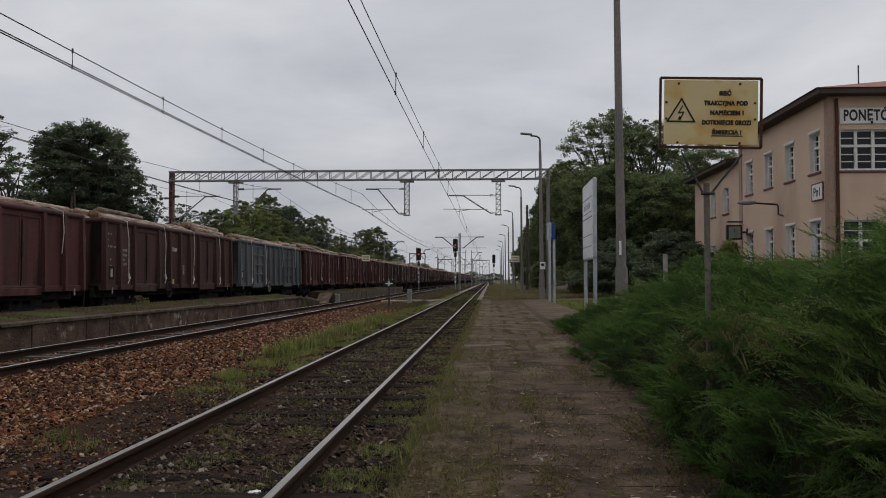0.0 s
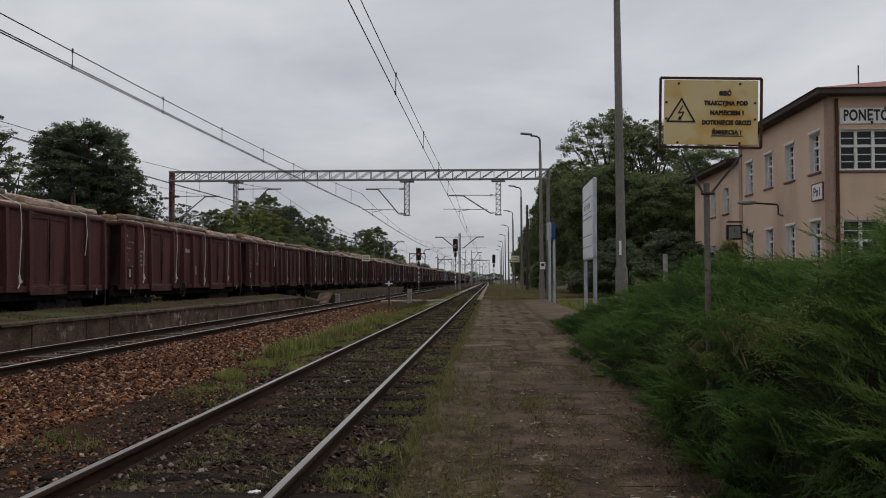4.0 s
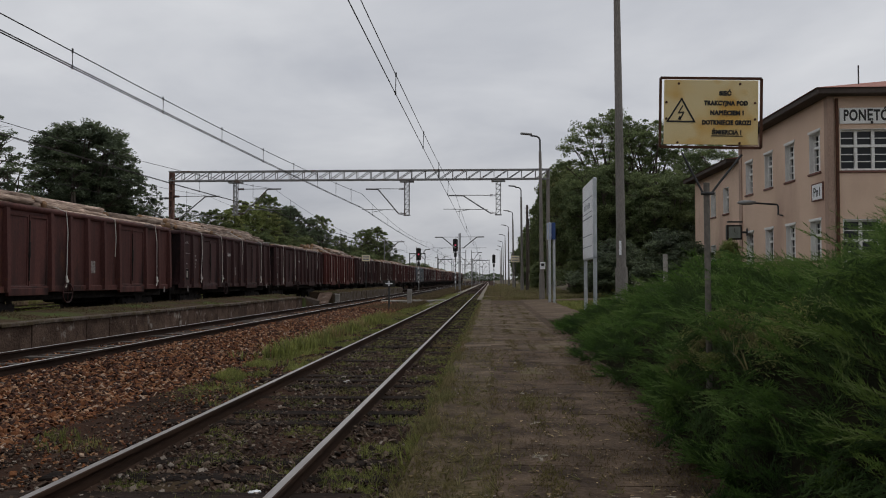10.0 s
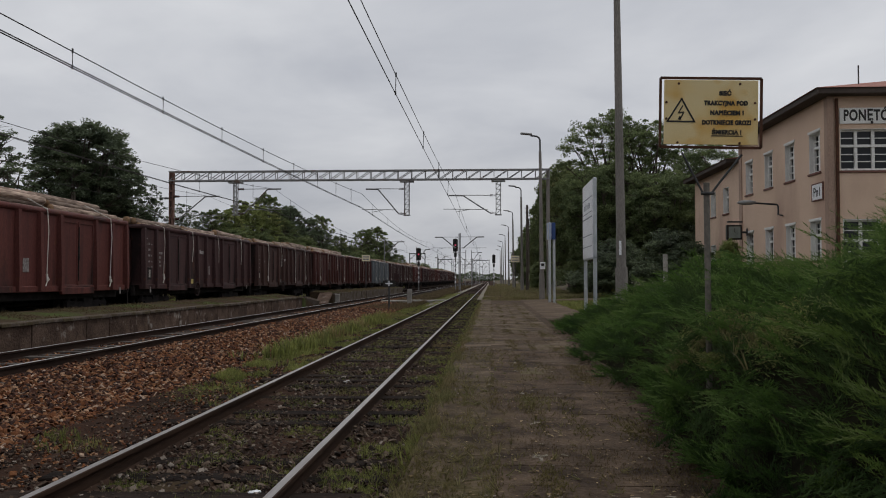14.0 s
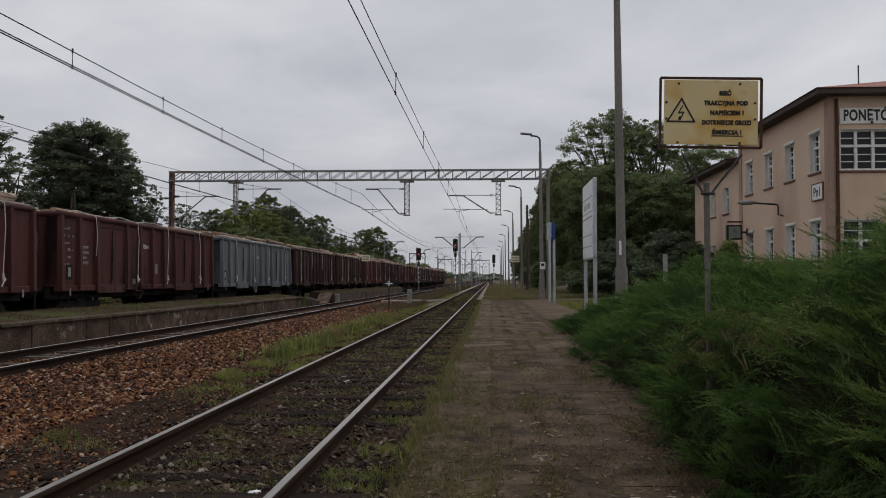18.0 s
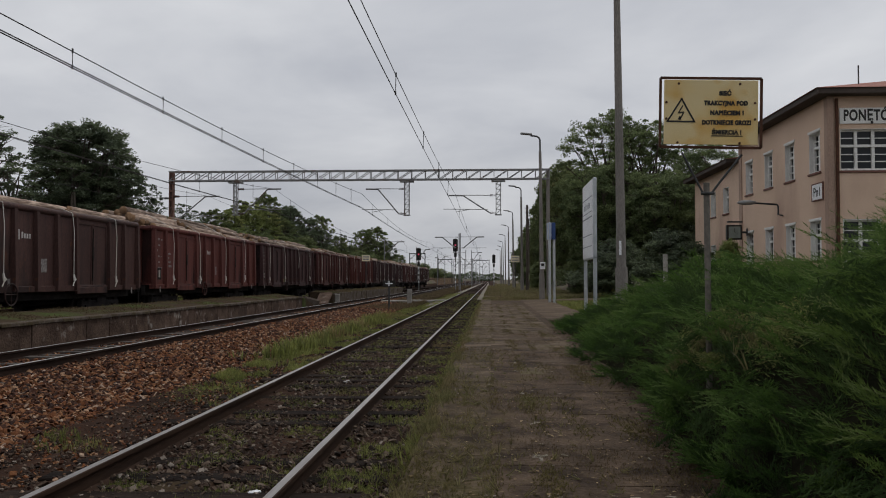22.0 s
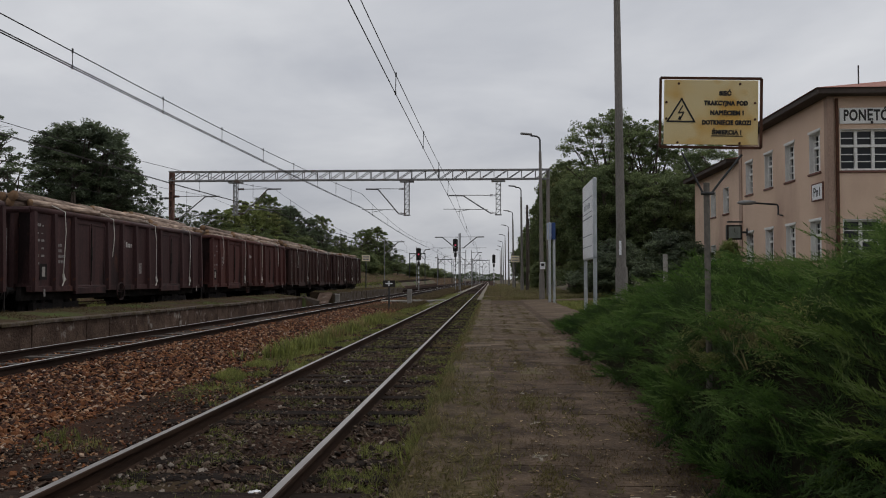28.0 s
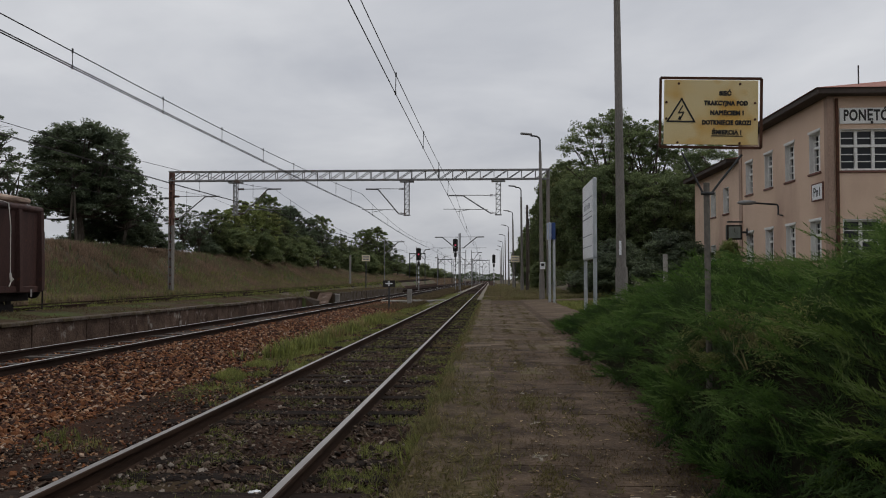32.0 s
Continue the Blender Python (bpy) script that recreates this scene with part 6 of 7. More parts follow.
    for key, x, y, s, sz, label in (
            ("shrub", -26.0, 83, 0.8, 0.7, "low bush on the bank"),
            ("shrub", -25.3, 92, 0.9, 0.8, "low bush on the bank"),
            ("shrub", -25.0, 100, 0.95, 0.85, "low bush on the bank"),
            ("shrub", -24.6, 109, 0.95, 0.8, "low bush on the bank"),
            ("shrub", -24.8, 132, 1.0, 0.95, "low bush on the bank"),
            ("shrub", -24.6, 150, 1.1, 0.95, "low bush on the bank"),
            ("shrub", -24.6, 168, 1.2, 1.0, "low bush on the bank"),
            ("shrub", -24.4, 188, 1.4, 1.1, "low bush on the bank"),
            ("shrub", -25.6, 115, 1.0, 1.0, "bushy growth between the trees"),
            ("shrub", -26.8, 88, 0.9, 0.9, "bushy growth between the trees"),
            ("shrub", -25.2, 159, 1.1, 1.1, "bushy growth between the trees"),
            ("thicket", -27.2, 77.5, 0.7, 0.6, "dark undergrowth between small trees"),
            ("thicket", -27.6, 69.5, 0.6, 0.5, "dark undergrowth between small trees"),
            ("thicket", -29.4, 60.5, 0.6, 0.6, "dark undergrowth below the big tree"),
            ("thicket", -27.6, 61.0, 0.6, 0.55, "dark undergrowth below the big tree"),
            ("thicket", -26.4, 62.5, 0.6, 0.5, "dark undergrowth below the big tree"),
            ("shrub", -24.4, 208, 1.4, 1.2, "bushy growth at the end of the row"),
            ("shrub", -23, 235, 1.2, 1.0, "low bush on the far bank"),
            ("shrub", -22, 262, 1.3, 0.9, "low bush on the far bank"),
            ("shrub", -25, 290, 1.6, 1.1, "low bush on the far bank"),
            ("shrub", -21, 325, 1.6, 1.0, "low bush on the far bank"),
            ("shrub", -22, 370, 2.0, 1.1, "low bush on the far bank")):
        plant_tree(key, x, y, float(land(x, y)) - 0.15, s, rng.uniform(0, 360), label, sz)
    # twin wooden pole under the big tree
    pole = thing("telegraph_pole", pose(-27.0, 53.8, float(land(-27.0, 53.8))), "dark wooden twin-legged telegraph pole on the bank", "pole")
    for s in (-1, 1):
        part("leg", tube(bmesh.new(), (0.24 * s, 0, -0.2), (0.07 * s, 0, 3.6), 0.09, 0.075, seg=8), M_BARK, pole)
    # beside the station and along the far platform
    for key, x, y, s, sz, label in (
            ("airy", 9.5, 68, 0.9, 1.0, "tall tree with a thin airy top behind the station"),
            ("airy", 12.2, 67, 0.95, 0.92, "tall airy tree behind the station"),
            ("airy", 16.0, 63, 0.8, 0.75, "tall airy tree behind the station"),
            ("oak", 8.6, 62, 0.8, 0.95, "dense dark tree beside the station"),
            ("oak", 12.0, 58.5, 0.75, 0.8, "dense dark tree beside the station"),
            ("oak", 16.5, 62, 0.9, 0.9, "dense dark tree beside the station"),
            ("leafy", 7.6, 74, 0.75, 1.1, "dense green tree beside the platform"),
            ("leafy", 8.0, 88, 0.8, 1.38, "dense green tree beside the platform"),
            ("oak", 8.2, 104, 0.75, 1.4, "dark tree beyond the platform"),
            ("leafy", 8.4, 122, 0.75, 1.3, "dense green tree beside the line"),
            ("leafy", 8.4, 145, 0.75, 1.2, "dense green tree beside the line"),
            ("oak", 8.8, 180, 0.8, 1.2, "dark tree far along the line"),
            ("leafy", 8.6, 230, 0.8, 1.0, "leafy tree far along the line"),
            ("shrub", 5.8, 60, 0.55, 0.6, "low rounded bush by the path"),
            ("thicket", 7.2, 52, 0.8, 0.75, "dark undergrowth beneath the trees"),
            ("thicket", 10.2, 50, 0.85, 0.75, "dark undergrowth beneath the trees"),
            ("thicket", 14.6, 60, 0.9, 0.9, "dark undergrowth beneath the trees"),
            ("thicket", 12.6, 57, 0.8, 0.9, "dark undergrowth beneath the trees"),
            ("shrub", 6.2, 92, 0.7, 0.7, "low bush beside the platform"),
            ("shrub", 5.9, 130, 0.7, 0.7, "low bush beside the line"),
            ("light", 10.8, 39.5, 0.15, 0.27, "leafy sapling in front of the station")):
        plant_tree(key, x, y, float(land(x, y)) - 0.1, s, rng.uniform(0, 360), label, sz)
    # distant woods on both sides of the line
    rg = np.random.default_rng(31)
    P = []
    for x0, x1, y, n, h in ((-70, -14, 420, 5200, 7), (10, 120, 420, 5000, 10), (-260, -60, 520, 4000, 8), (14, 60, 300, 3000, 10), (-40, 12, 800, 2600, 9)):
        x = rg.uniform(x0, x1, n)
        top = h * (0.75 + 0.25 * np.sin(x * 0.21 + y) * np.sin(x * 0.083))
        P.append(np.stack([x, y + rg.uniform(-6, 6, n), rg.uniform(0, 1, n) * top], -1))
    P = np.concatenate(P)
    v, f = scattered(LEAF_V, LEAF_F, P, turns_of(rg, len(P), 1.2), rg.uniform(0.9, 2.0, len(P)))
    tagged(new("distant_woods", sheet("distant_woods", v, f, M_LEAF_DARK)), "low dark line of distant woods", "woods", kind="stuff")


def spray_shape():
    """One juniper shoot: an arching stem with short needle sprays set round it in a spiral."""
    v, f = [], []
    for k in range(20):
        u = k / 19
        a = k * 2.4
        x, z = u, 0.30 * u - 0.26 * u * u
        ln = 0.135 * (1 - 0.5 * u) * (0.75 + 0.4 * (k % 3) / 2)
        c, s = math.cos(a), math.sin(a)
        b = len(v)
        v += [(x - 0.03, 0.012 * s, z - 0.012 * c), (x + 0.03, -0.012 * s, z + 0.012 * c), (x + 0.15, ln * c, z + ln * s * 0.8 + 0.02)]
        f.append((b, b + 1, b + 2))
    b = len(v)
    v += [(0.88, -0.022, 0.07), (0.88, 0.022, 0.07), (1.15, 0, 0.08)]
    f.append((b, b + 1, b + 2))
    return np.array(v, float), np.array(f)


def build_juniper():
    """Arching plumes on the bank, each a fan of feathery shoots from a darker root to a paler tip."""
    rng = np.random.default_rng(17)
    sv, sf = spray_shape()
    n, per = 4200, 30
    u = rng.uniform(0, 1, n)
    y = 2.2 + 25 * u ** 1.8
    x = 1.15 + rng.uniform(0, 1, n) ** 1.2 * np.clip(2.2 + 0.55 * y, 2.5, 8.5)
    top = bank_height(x, y)
    keep = (top > 0.26) & ~((np.abs(x - 1.64) < 0.12) & (y > 4.6) & (y < 5.7) & (rng.uniform(0, 1, n) < 0.3))
    x, y, top = x[keep], y[keep], top[keep]
    n = len(x)
    heave = 0.20 * np.sin(x * 2.1 + 1.3 * np.sin(y * 1.1)) * np.sin(y * 1.55 + 0.6 * x) + 0.10 * np.sin(x * 6.1 + 2.0 * np.sin(y * 3.1)) * np.sin(y * 5.3 + x * 1.7)
    z = top + (0.17 + heave + rng.uniform(-0.16, 0.12, n)) * smooth01((top - 0.2) / 0.8)
    ang = np.where(rng.uniform(0, 1, n) < 0.8, rng.normal(np.pi * 1.0, 0.85, n), rng.uniform(0, 2 * np.pi, n))
    length = rng.uniform(0.35, 0.85, n) * (0.45 + 0.55 * smooth01((top - 0.2) / 0.7))
    lift = rng.normal(0.68, 0.28, n)
    k = np.repeat(np.arange(n), per)
    q = np.tile((np.arange(per) + 0.5) / per, n) + rng.uniform(-0.03, 0.03, n * per)
    m = len(k)
    along = (q - 0.75) * length[k]
    arch = np.sin(lift[k]) * along - 0.5 * length[k] * np.clip(q - 0.5, 0, 1) ** 2
    side = rng.normal(0, 0.040, m) * (1.25 - q)
    ca, sa = np.cos(ang[k]), np.sin(ang[k])
    P = np.stack([x[k] + ca * along - sa * side, y[k] + sa * along + ca * side, z[k] + arch - np.abs(side) * 0.5], -1)
    turn = ang[k] + rng.normal(0, 0.42, m)
    tilt = -(lift[k] - 0.9 * np.clip(q - 0.5, 0, 1)) * 0.8 + rng.normal(0, 0.2, m)
    roll = rng.normal(0, 0.5, m)
    ca, sa, cb, sb, cc, sc = np.cos(turn), np.sin(turn), np.cos(tilt), np.sin(tilt), np.cos(roll), np.sin(roll)
    o, e = np.zeros(m), np.ones(m)
    rz = np.stack([ca, -sa, o, sa, ca, o, o, o, e], -1).reshape(m, 3, 3)
    ry = np.stack([cb, o, sb, o, e, o, -sb, o, cb], -1).reshape(m, 3, 3)
    rx = np.stack([e, o, o, o, cc, -sc, o, sc, cc], -1).reshape(m, 3, 3)
    size = rng.uniform(0.10, 0.20, m) * (1.1 - 0.35 * q) * (1 + 0.02 * np.clip(y[k] - 6, 0, 20))
    v, f = scattered(sv, sf, P, rz @ ry @ rx, size)
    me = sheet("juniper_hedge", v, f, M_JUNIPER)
    me.materials.append(M_JUNIPER_INNER)
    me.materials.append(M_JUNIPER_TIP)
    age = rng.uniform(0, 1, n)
    # darker colour on inner shoots, lighter one on the ends of some plumes
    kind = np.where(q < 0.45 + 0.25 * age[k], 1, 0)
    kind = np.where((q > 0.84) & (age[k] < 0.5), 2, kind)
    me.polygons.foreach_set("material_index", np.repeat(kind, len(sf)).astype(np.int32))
    tagged(new("juniper_hedge", me), "spreading green juniper covering the bank beside the platform", "juniper", kind="stuff")
    # earth beneath, coloured near black to stand for shade between the plumes
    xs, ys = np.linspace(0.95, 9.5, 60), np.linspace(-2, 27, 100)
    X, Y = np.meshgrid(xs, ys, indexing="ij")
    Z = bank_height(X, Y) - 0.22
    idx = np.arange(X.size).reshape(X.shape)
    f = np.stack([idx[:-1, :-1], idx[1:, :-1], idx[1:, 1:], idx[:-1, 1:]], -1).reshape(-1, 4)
    tagged(new("hedge_bank", sheet("hedge_bank", np.stack([X, Y, Z], -1).reshape(-1, 3), f, surface("shade_dark_needle_litter", (0.014, 0.015, 0.009), (0.028, 0.026, 0.016), 2, 1.0, bump=0.8, bump_dist=0.05, fine=15, spec=0.0), True)), "earth bank under the juniper, coloured dark as shade", "bank", kind="structure")


def blades(rng, n_per=5, curve=0.35):
    v, f = [], []
    for k in range(n_per):
        a = rng.uniform(0, 2 * np.pi)
        d = np.array([np.cos(a), np.sin(a), 0])
        s = np.array([-np.sin(a), np.cos(a), 0]) * 0.03
        h, lean = rng.uniform(0.6, 1.0), rng.uniform(0.1, 0.55)
        b = len(v)
        root = d * rng.uniform(0, 0.12)
        v += [root - s, root + s, root + d * lean * 0.35 + (0, 0, h * 0.62) + s * 0.6, root + d * lean * 0.35 + (0, 0, h * 0.62) - s * 0.6, root + d * lean + (0, 0, h * 0.92)]
        f += [(b, b + 1, b + 2), (b, b + 2, b + 3), (b + 3, b + 2, b + 4)]
    return np.array(v, float), np.array(f)


def tufts(name, label, material, x, y, z, size, seed, lean=0.12):
    rng = np.random.default_rng(seed)
    sv, sf = blades(rng, 6)
    n = len(x)
    v, f = scattered(sv, sf, np.stack([x, y, z], -1), turns_of(rng, n, lean), size)
    tagged(new(name, sheet(name, v, f, material)), label, "grass", kind="stuff")


def patchy(rng, n, region, scale=0.9, near=True, cut=0.0):
    """Places inside a region, kept where a slow noise is high, so that grass grows in patches."""
    x0, x1, y0, y1 = region
    u = rng.uniform(0, 1, n)
    y = y0 * (y1 / y0) ** u if near else y0 + (y1 - y0) * u
    x = rng.uniform(x0, x1, n)
    q = np.sin(x * 2.3 * scale + 1.7 * np.sin(y * 0.8 * scale)) + np.sin(y * 1.9 * scale + 1.3 * np.sin(x * 1.7 * scale)) + 0.6 * np.sin(x * 5.1 + y * 4.3)
    k = q > cut + rng.uniform(-0.7, 0.7, n)
    return x[k], y[k]


def build_grass():
    rng = np.random.default_rng(51)
    flat = lambda x, y: land(x, y)
    x, y = patchy(rng, 60000, (-2.8, -1.5, 2.8, 90), 2.9, cut=0.75)
    tufts("grass", "patchy grass between the siding rails", M_GRASS, x, y, np.full(len(x), -0.185), rng.uniform(.025, .085, len(x)), 1, 0.35)
    x, y = patchy(rng, 30000, (-1.3, -0.46, 2.8, 60), 2.6, cut=0.7)
    tufts("grass", "grass along the platform edge", M_GRASS, x, y, np.full(len(x), -0.2), rng.uniform(.03, .13, len(x)), 2, 0.35)
    x, y = patchy(rng, 40000, (-4.6, -3.05, 8, 90), 1.7, cut=0.35)
    tufts("grass", "green verge beside the siding", M_GRASS, x, y, flat(x, y), rng.uniform(.03, .13, len(x)) * (1 + 0.010 * y) * smooth01((y - 9.5) / 5), 3, 0.3)
    x, y = patchy(rng, 15000, (-2.75, -0.5, 12, 90), 1.5, cut=0.0)
    tufts("grass", "low green grass along the siding further off", M_GRASS, x, y, np.full(len(x), -0.17), rng.uniform(.03, .10, len(x)) * smooth01((y - 10) / 8), 46, 0.4)
    # weeds hanging over the worn platform edge
    n = 5200
    y = 2.8 * (40 / 2.8) ** rng.uniform(0, 1, n)
    k = np.sin(y * 2.1) + np.sin(y * 4.7 + 1) + 0.6 * np.sin(y * 0.9) + rng.normal(0, 0.7, n) > 0.0
    y = y[k]
    x = -0.50 + rng.normal(0, 0.045, len(y)) + 0.03 * np.sin(y * 3.3)
    tufts("grass", "ragged weeds along the platform edge", M_DRYGREEN, x, y, np.where(x < -0.5, 0.10, PLAT_Z - 0.01), rng.uniform(.03, .13, len(y)), 47, 0.55)
    k = rng.uniform(0, 1, len(y)) < 0.45
    tufts("grass", "green weeds along the platform edge", M_GRASS, x[k] - 0.06, y[k], np.full(k.sum(), 0.02), rng.uniform(.07, .20, k.sum()) * (0.7 + 0.5 * np.sin(y[k] * 1.3) ** 2), 48, 0.5)
    n = 500
    x, y = -4.5 + rng.normal(0, 0.28, n), rng.uniform(17, 36, n)
    tufts("grass", "tall weeds at the edge of the ballast", M_GRASS, x, y, land(x, y) - 0.02, rng.uniform(.2, .62, n), 31)
    x, y = patchy(rng, 3000, (-4.6, -3.0, 3.5, 12), cut=0.9)
    tufts("grass", "thin weeds beside the siding", M_GRASS, x, y, flat(x, y), rng.uniform(.05, .12, len(x)), 4)
    x, y = patchy(rng, 30000, (-0.45, 1.3, 3.0, 45), 1.3, cut=0.95)
    tufts("grass", "thin grass growing in the platform joints", M_STRAW, x, y, np.full(len(x), PLAT_Z), rng.uniform(.012, .03, len(x)), 5)
    x, y = patchy(rng, 16000, (-11.45, -10.15, 8, 45), cut=-0.4)
    tufts("grass", "dry grass on top of the island platform", M_STRAW, x, y, 0.41 + (-9.99 - x) * 0.10, rng.uniform(.035, .11, len(x)), 6)
    x, y = patchy(rng, 9000, (-11.45, -10.05, 54, 96), 0.6, cut=-0.8)
    tufts("grass", "dry grass on the far island platform", M_STRAW, x, y, 0.44 + (-10.0 - x) * 0.07, rng.uniform(.05, .16, len(x)), 49)
    x, y = patchy(rng, 70000, (-27, -18.6, 22, 240), 0.25, cut=-1.6)
    tufts("grass", "tall dry grass on the railway bank", M_BANKGRASS, x, y, land(x, y) - 0.02, rng.uniform(.18, .5, len(x)) * (1 + 0.005 * y), 7)
    x, y = patchy(rng, 30000, (-22.6, -18.7, 25, 220), 0.4, cut=-0.6)
    tufts("grass", "green weeds at the foot of the bank", M_GRASS, x, y, land(x, y), rng.uniform(.2, .5, len(x)) * (1 + 0.004 * y), 8)
    x, y = patchy(rng, 26000, (-18.8, -14.9, 18, 150), 0.7, cut=-0.9)
    tufts("grass", "green grass grown over the loop track", M_GRASS, x, y, land(x, y) - 0.01, rng.uniform(.08, .22, len(x)) * (1 + 0.004 * y), 44)
    x, y = patchy(rng, 9000, (-26.5, -20, 30, 200), 0.33, cut=1.0)
    tufts("grass", "dark green clumps scattered over the bank", M_LEAF, x, y, land(x, y) - 0.02, rng.uniform(.3, .7, len(x)) * (1 + 0.004 * y), 41)
    x, y = patchy(rng, 20000, (0.9, 6.5, 50, 180), 0.4, cut=-1.2)
    tufts("grass", "rough dry grass at the far end of the platform", M_DRYGREEN, x, y, np.maximum(land(x, y), 0.1), rng.uniform(.12, .34, len(x)) * (1 + 0.003 * y), 9)
    x, y = patchy(rng, 7000, (-0.5, 1.6, 47, 150), 0.5, cut=-0.2)
    tufts("grass", "dry grass growing over the unpaved platform end", M_DRYGREEN, x, y, np.full(len(x), 0.15), rng.uniform(.05, .2, len(x)) * (1 + 0.003 * y), 37)
    x, y = patchy(rng, 26000, (-40, -14, 240, 480), 0.1, cut=-2.2)
    tufts("grass", "brown grass on the far bank", M_BANKGRASS, x, y, land(x, y) - 0.05, rng.uniform(.5, 1.1, len(x)), 38)
    # moss in the slab joints, litter and pale chips on the slabs
    n = 34000
    y = 2.6 * (40 / 2.6) ** rng.uniform(0, 1, n)
    x = rng.choice([-0.47, -0.40, -0.25, 0.0, 0.34, 0.36, 0.68, 1.02, 1.08, 1.2], n) + rng.normal(0, 0.055, n)
    k = np.sin(y * 1.7 + x * 3) + 0.7 * np.sin(y * 4.1) + rng.normal(0, 0.5, n) > 0.1
    tufts("moss", "moss and thin grass in the slab joints", M_MOSS, x[k], y[k], np.full(k.sum(), PLAT_Z - 0.006), rng.uniform(.015, .04, k.sum()), 21, 0.9)
    n = 4500
    y = 2.6 * (40 / 2.6) ** rng.uniform(0, 1, n)
    x = rng.uniform(-0.5, 1.6, n)
    v, f = scattered(LEAF_V, LEAF_F, np.stack([x, y, np.full(n, PLAT_Z + 0.004)], -1), turns_of(rng, n, 0.2), rng.uniform(.012, .04, n) * np.where(rng.uniform(0, 1, n) < .05, 1.6, 1))
    tagged(new("leaf_litter", sheet("leaf_litter", v, f, M_LITTER)), "dead leaves and grit scattered on the platform", "litter", kind="stuff")
    n = 170
    y = 2.8 * (34 / 2.8) ** rng.uniform(0, 1, n)
    y = np.where(rng.uniform(0, 1, n) < 0.7, np.round(y) - 0.5 + rng.normal(0, 0.03, n), y)
    x = rng.choice([-0.3, 0.0, 0.33, 0.35, 0.36, 0.68, 1.0], n) + rng.normal(0, 0.05, n)
    v, f = scattered(STONE_V, STONE_F, np.stack([x, y, np.full(n, PLAT_Z + 0.002)], -1), turns_of(rng, n, 0.15), rng.uniform(.004, .016, (n, 1)) * np.array([[2.4, .9, .14]]))
    tagged(new("pale_chips", sheet("pale_chips", v, f, M_SAND)), "pale mortar chips lying on the platform", "gravel", kind="stuff")
    n = 420
    y = 2.9 * (14 / 2.9) ** rng.uniform(0, 1, n)
    x = np.where(rng.uniform(0, 1, n) < 0.75, rng.normal(-0.22, 0.22, n), rng.uniform(-0.4, 1.2, n))
    tufts("dry_stalks", "dry grass stalks lying on the platform edge", M_DRYGREEN, x, y, np.full(n, PLAT_Z + 0.002), rng.uniform(.04, .12, n), 33, 1.5)
    n = 800
    c = np.array([(-0.2, 4.1), (-0.1, 5.3), (-0.35, 3.5), (-0.3, 6.6), (-0.4, 8.4), (0.95, 3.6), (0.4, 7.8)])[rng.integers(0, 7, n)]
    x, y = c[:, 0] + rng.normal(0, 0.13, n), c[:, 1] + rng.normal(0, 0.26, n)
    tufts("grass", "small grass tufts rooted between the slabs", M_DRYGREEN, x, y, np.full(n, PLAT_Z - 0.005), rng.uniform(.02, .07, n), 34, 0.5)
    # dead brown stems under the edge of the juniper
    n = 1500
    y = 3.0 * (22 / 3.0) ** rng.uniform(0, 1, n)
    x = 1.10 + 0.022 * np.clip(y - 5, 0, 30) + 0.10 * np.sin(y * 0.9) + rng.normal(0.16, 0.09, n)
    tufts("dead_stems", "dead brown stems under the edge of the juniper", M_DEAD, x, y, np.full(n, PLAT_Z - 0.01), rng.uniform(.02, .07, n), 22, 0.9)
    n = 2600
    y = 2.6 * (24 / 2.6) ** rng.uniform(0, 1, n)
    x = 1.02 + 0.022 * np.clip(y - 5, 0, 30) + 0.10 * np.sin(y * 0.9) + rng.normal(0.1, 0.11, n)
    v, f = scattered(LEAF_V * np.array([1, 0.5, 1]), LEAF_F, np.stack([x, y, np.full(n, PLAT_Z + 0.006)], -1), turns_of(rng, n, 0.35), rng.uniform(.012, .034, n))
    tagged(new("dead_needles", sheet("dead_needles", v, f, M_DEAD)), "reddish dead needles dropped along the hedge", "litter", kind="stuff")
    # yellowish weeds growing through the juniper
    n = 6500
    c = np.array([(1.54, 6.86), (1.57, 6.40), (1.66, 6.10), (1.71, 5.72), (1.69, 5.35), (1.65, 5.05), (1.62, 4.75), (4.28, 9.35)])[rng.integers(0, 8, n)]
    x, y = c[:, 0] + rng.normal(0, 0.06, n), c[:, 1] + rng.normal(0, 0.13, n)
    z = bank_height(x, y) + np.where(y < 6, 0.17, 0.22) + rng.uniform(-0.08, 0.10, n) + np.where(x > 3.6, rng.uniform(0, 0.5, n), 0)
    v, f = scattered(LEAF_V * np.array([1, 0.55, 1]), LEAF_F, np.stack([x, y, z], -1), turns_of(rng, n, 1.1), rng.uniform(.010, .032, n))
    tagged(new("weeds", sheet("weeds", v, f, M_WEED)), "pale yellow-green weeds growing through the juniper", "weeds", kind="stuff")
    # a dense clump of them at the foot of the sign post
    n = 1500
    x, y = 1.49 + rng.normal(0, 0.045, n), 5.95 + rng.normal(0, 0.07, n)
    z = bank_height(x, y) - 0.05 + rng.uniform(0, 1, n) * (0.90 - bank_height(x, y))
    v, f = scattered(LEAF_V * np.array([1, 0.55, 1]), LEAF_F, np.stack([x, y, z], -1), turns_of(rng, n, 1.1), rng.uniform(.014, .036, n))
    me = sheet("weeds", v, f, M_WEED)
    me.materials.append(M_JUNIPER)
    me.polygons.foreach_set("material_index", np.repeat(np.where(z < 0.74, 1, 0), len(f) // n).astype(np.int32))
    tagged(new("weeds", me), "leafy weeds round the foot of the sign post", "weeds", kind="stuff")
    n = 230
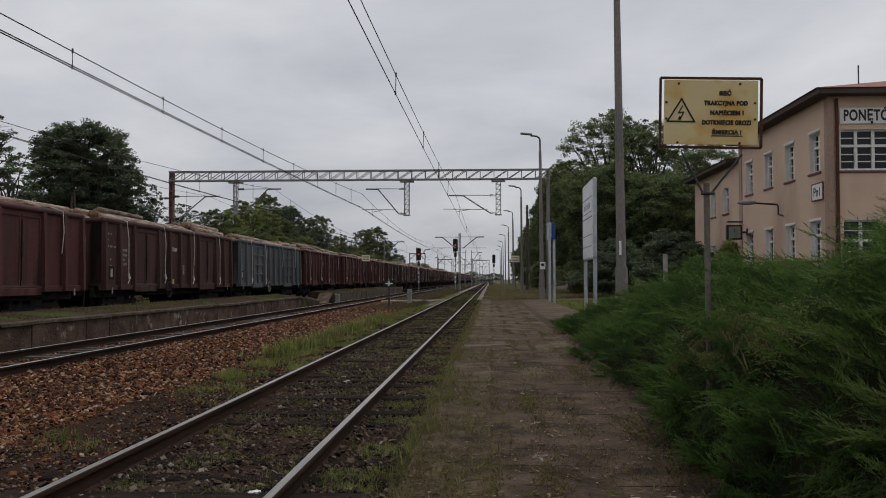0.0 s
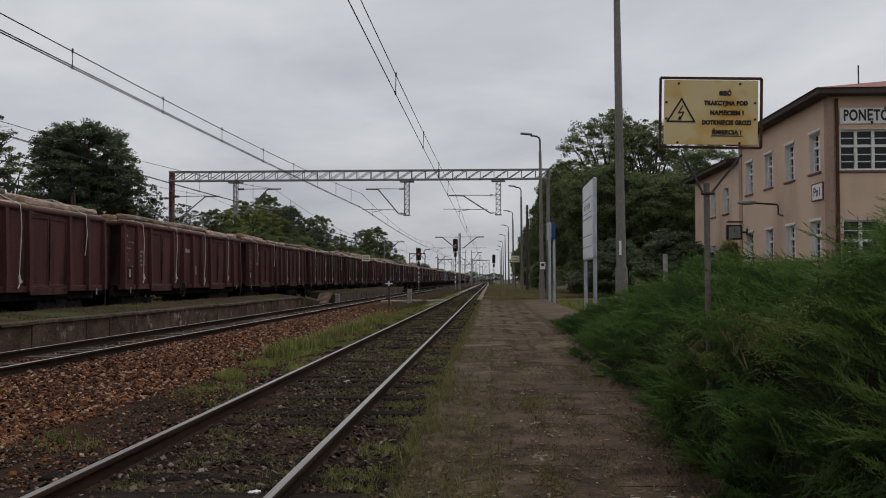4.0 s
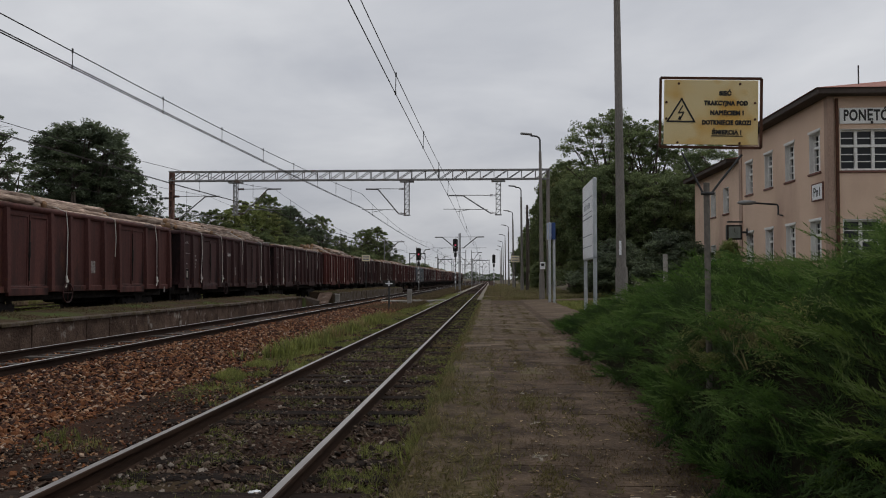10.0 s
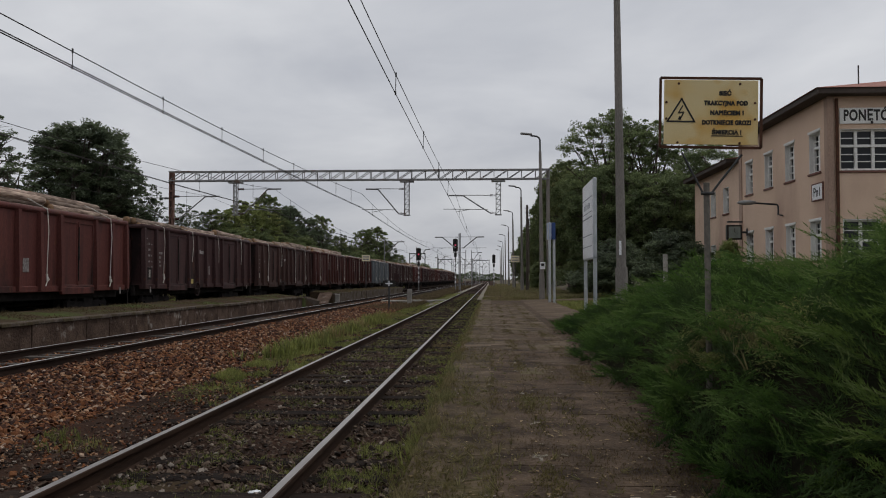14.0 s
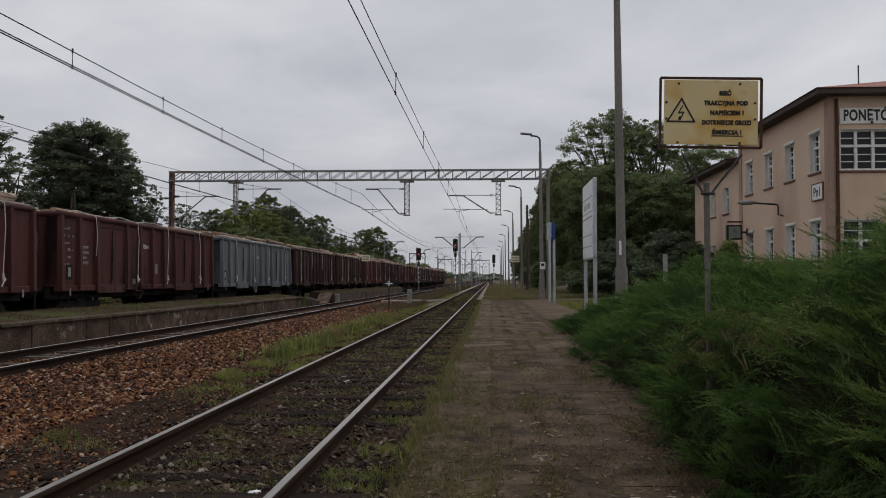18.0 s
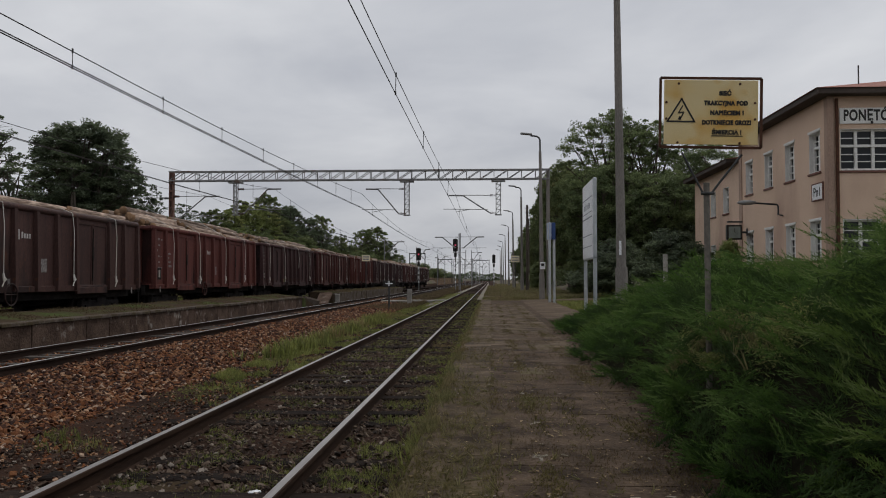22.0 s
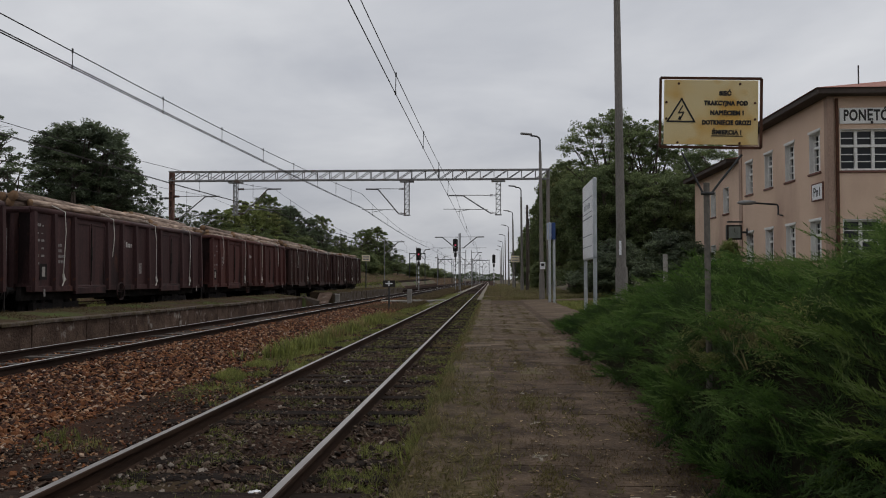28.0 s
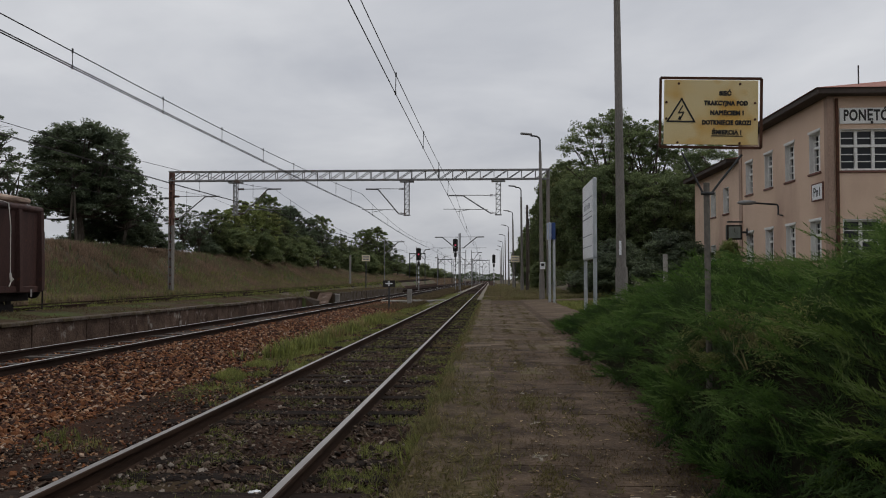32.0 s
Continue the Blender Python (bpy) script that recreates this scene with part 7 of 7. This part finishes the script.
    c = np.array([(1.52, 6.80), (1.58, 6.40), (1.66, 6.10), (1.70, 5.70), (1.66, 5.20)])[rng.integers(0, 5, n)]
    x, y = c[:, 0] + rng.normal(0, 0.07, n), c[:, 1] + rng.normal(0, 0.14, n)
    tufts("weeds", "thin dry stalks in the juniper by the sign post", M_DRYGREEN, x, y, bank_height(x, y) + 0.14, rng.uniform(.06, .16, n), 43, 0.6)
    x, y = patchy(rng, 12000, (3.3, 9.0, 27, 60), 0.4, cut=-0.9, near=False)
    k = (y < 44.5) | (y > 49)
    x, y = x[k], y[k]
    tufts("grass", "green grass in the station yard", M_GRASS, x, y, land(x, y), rng.uniform(.12, .25, len(x)), 10)
    x, y = patchy(rng, 9000, (-7, -4.2, 45, 200), 0.4, cut=-0.9)
    tufts("grass", "weeds between the far tracks", M_STRAW, x, y, land(x, y) + 0.05, rng.uniform(.15, .3, len(x)) * (1 + 0.004 * y), 11)


# ---- build everything ----
build_land()
build_tracks()
build_ballast()
build_cess()
build_island()
build_gantry()
build_wires()
for lx, ly in ((3.34, 22.0), (2.98, 50.0), (2.86, 78), (2.82, 106), (2.85, 134), (2.8, 162), (2.8, 190), (2.8, 218), (2.8, 246)):
    platform_lamp(lx, ly)
for mx_, my_, mh, mr in ((-15.6, 125, 7.4, 2.7), (-4.3, 116, 7.6, -3.0), (-4.15, 116.3, 7.65, 3.0), (-14.2, 163, 7.6, 2.4), (-5.3, 182, 7.6, -2.6), (-4.1, 182.3, 7.6, 2.0), (-13.1, 210, 7.6, 2.4), (-12.1, 225, 7.6, -2.4), (-3.2, 249, 7.6, -2.6), (-5.4, 249.3, 7.6, -2.4), (-11.7, 270, 7.6, 2.4), (-8.5, 278, 7.6, 2.4), (-5.6, 310, 7.6, -2.5), (-3.9, 310.3, 7.6, 2.0), (-10.8, 330, 7.6, 2.4), (-6.4, 378, 7.6, 2.5), (-3.6, 378.3, 7.6, 2.0), (-4.6, 556, 7.6, 2.4), (-9.2, 440, 7.6, 2.4)):
    mast(mx_, my_, mh, mr)
small_portal(-19.0, -15.4, 200)
small_portal(-16.0, -11.8, 260)
small_portal(-5.6, -0.5, 270)
signal(-5.2, 125.8, 6.4, True, "signal with a black head and a red light")
signal(-11.0, 130.2, 5.2, True, "second signal with a red light")
signal(0.69, 190, 5.9, False, "dark signal beside the siding")
telegraph_pole(3.4, 80, 8.3)
telegraph_pole(4.3, 98, 8.3)
build_station()
build_signs()
for rx_, ry_, rz_ in ((-1.66, 5.95, -0.14), (-2.12, 12.5, -0.15)):
    rag = thing("paper_scrap", pose(rx_, ry_, rz_, 0, 0, 30), "crumpled pale paper scrap lying beside the rail", "litter")
    rb = bmesh.new()
    bmesh.ops.create_icosphere(rb, subdivisions=2, radius=0.032)
    rr = random.Random(4)
    for rv in rb.verts:
        rv.co = Vector((rv.co.x * 1.5, rv.co.y, abs(rv.co.z) * 0.6)) * rr.uniform(0.7, 1.3)
    part("scrap", rb, M_WHITE, rag)
FLEET = build_train()
build_trees()
build_juniper()
build_grass()
build_platform()
motions()
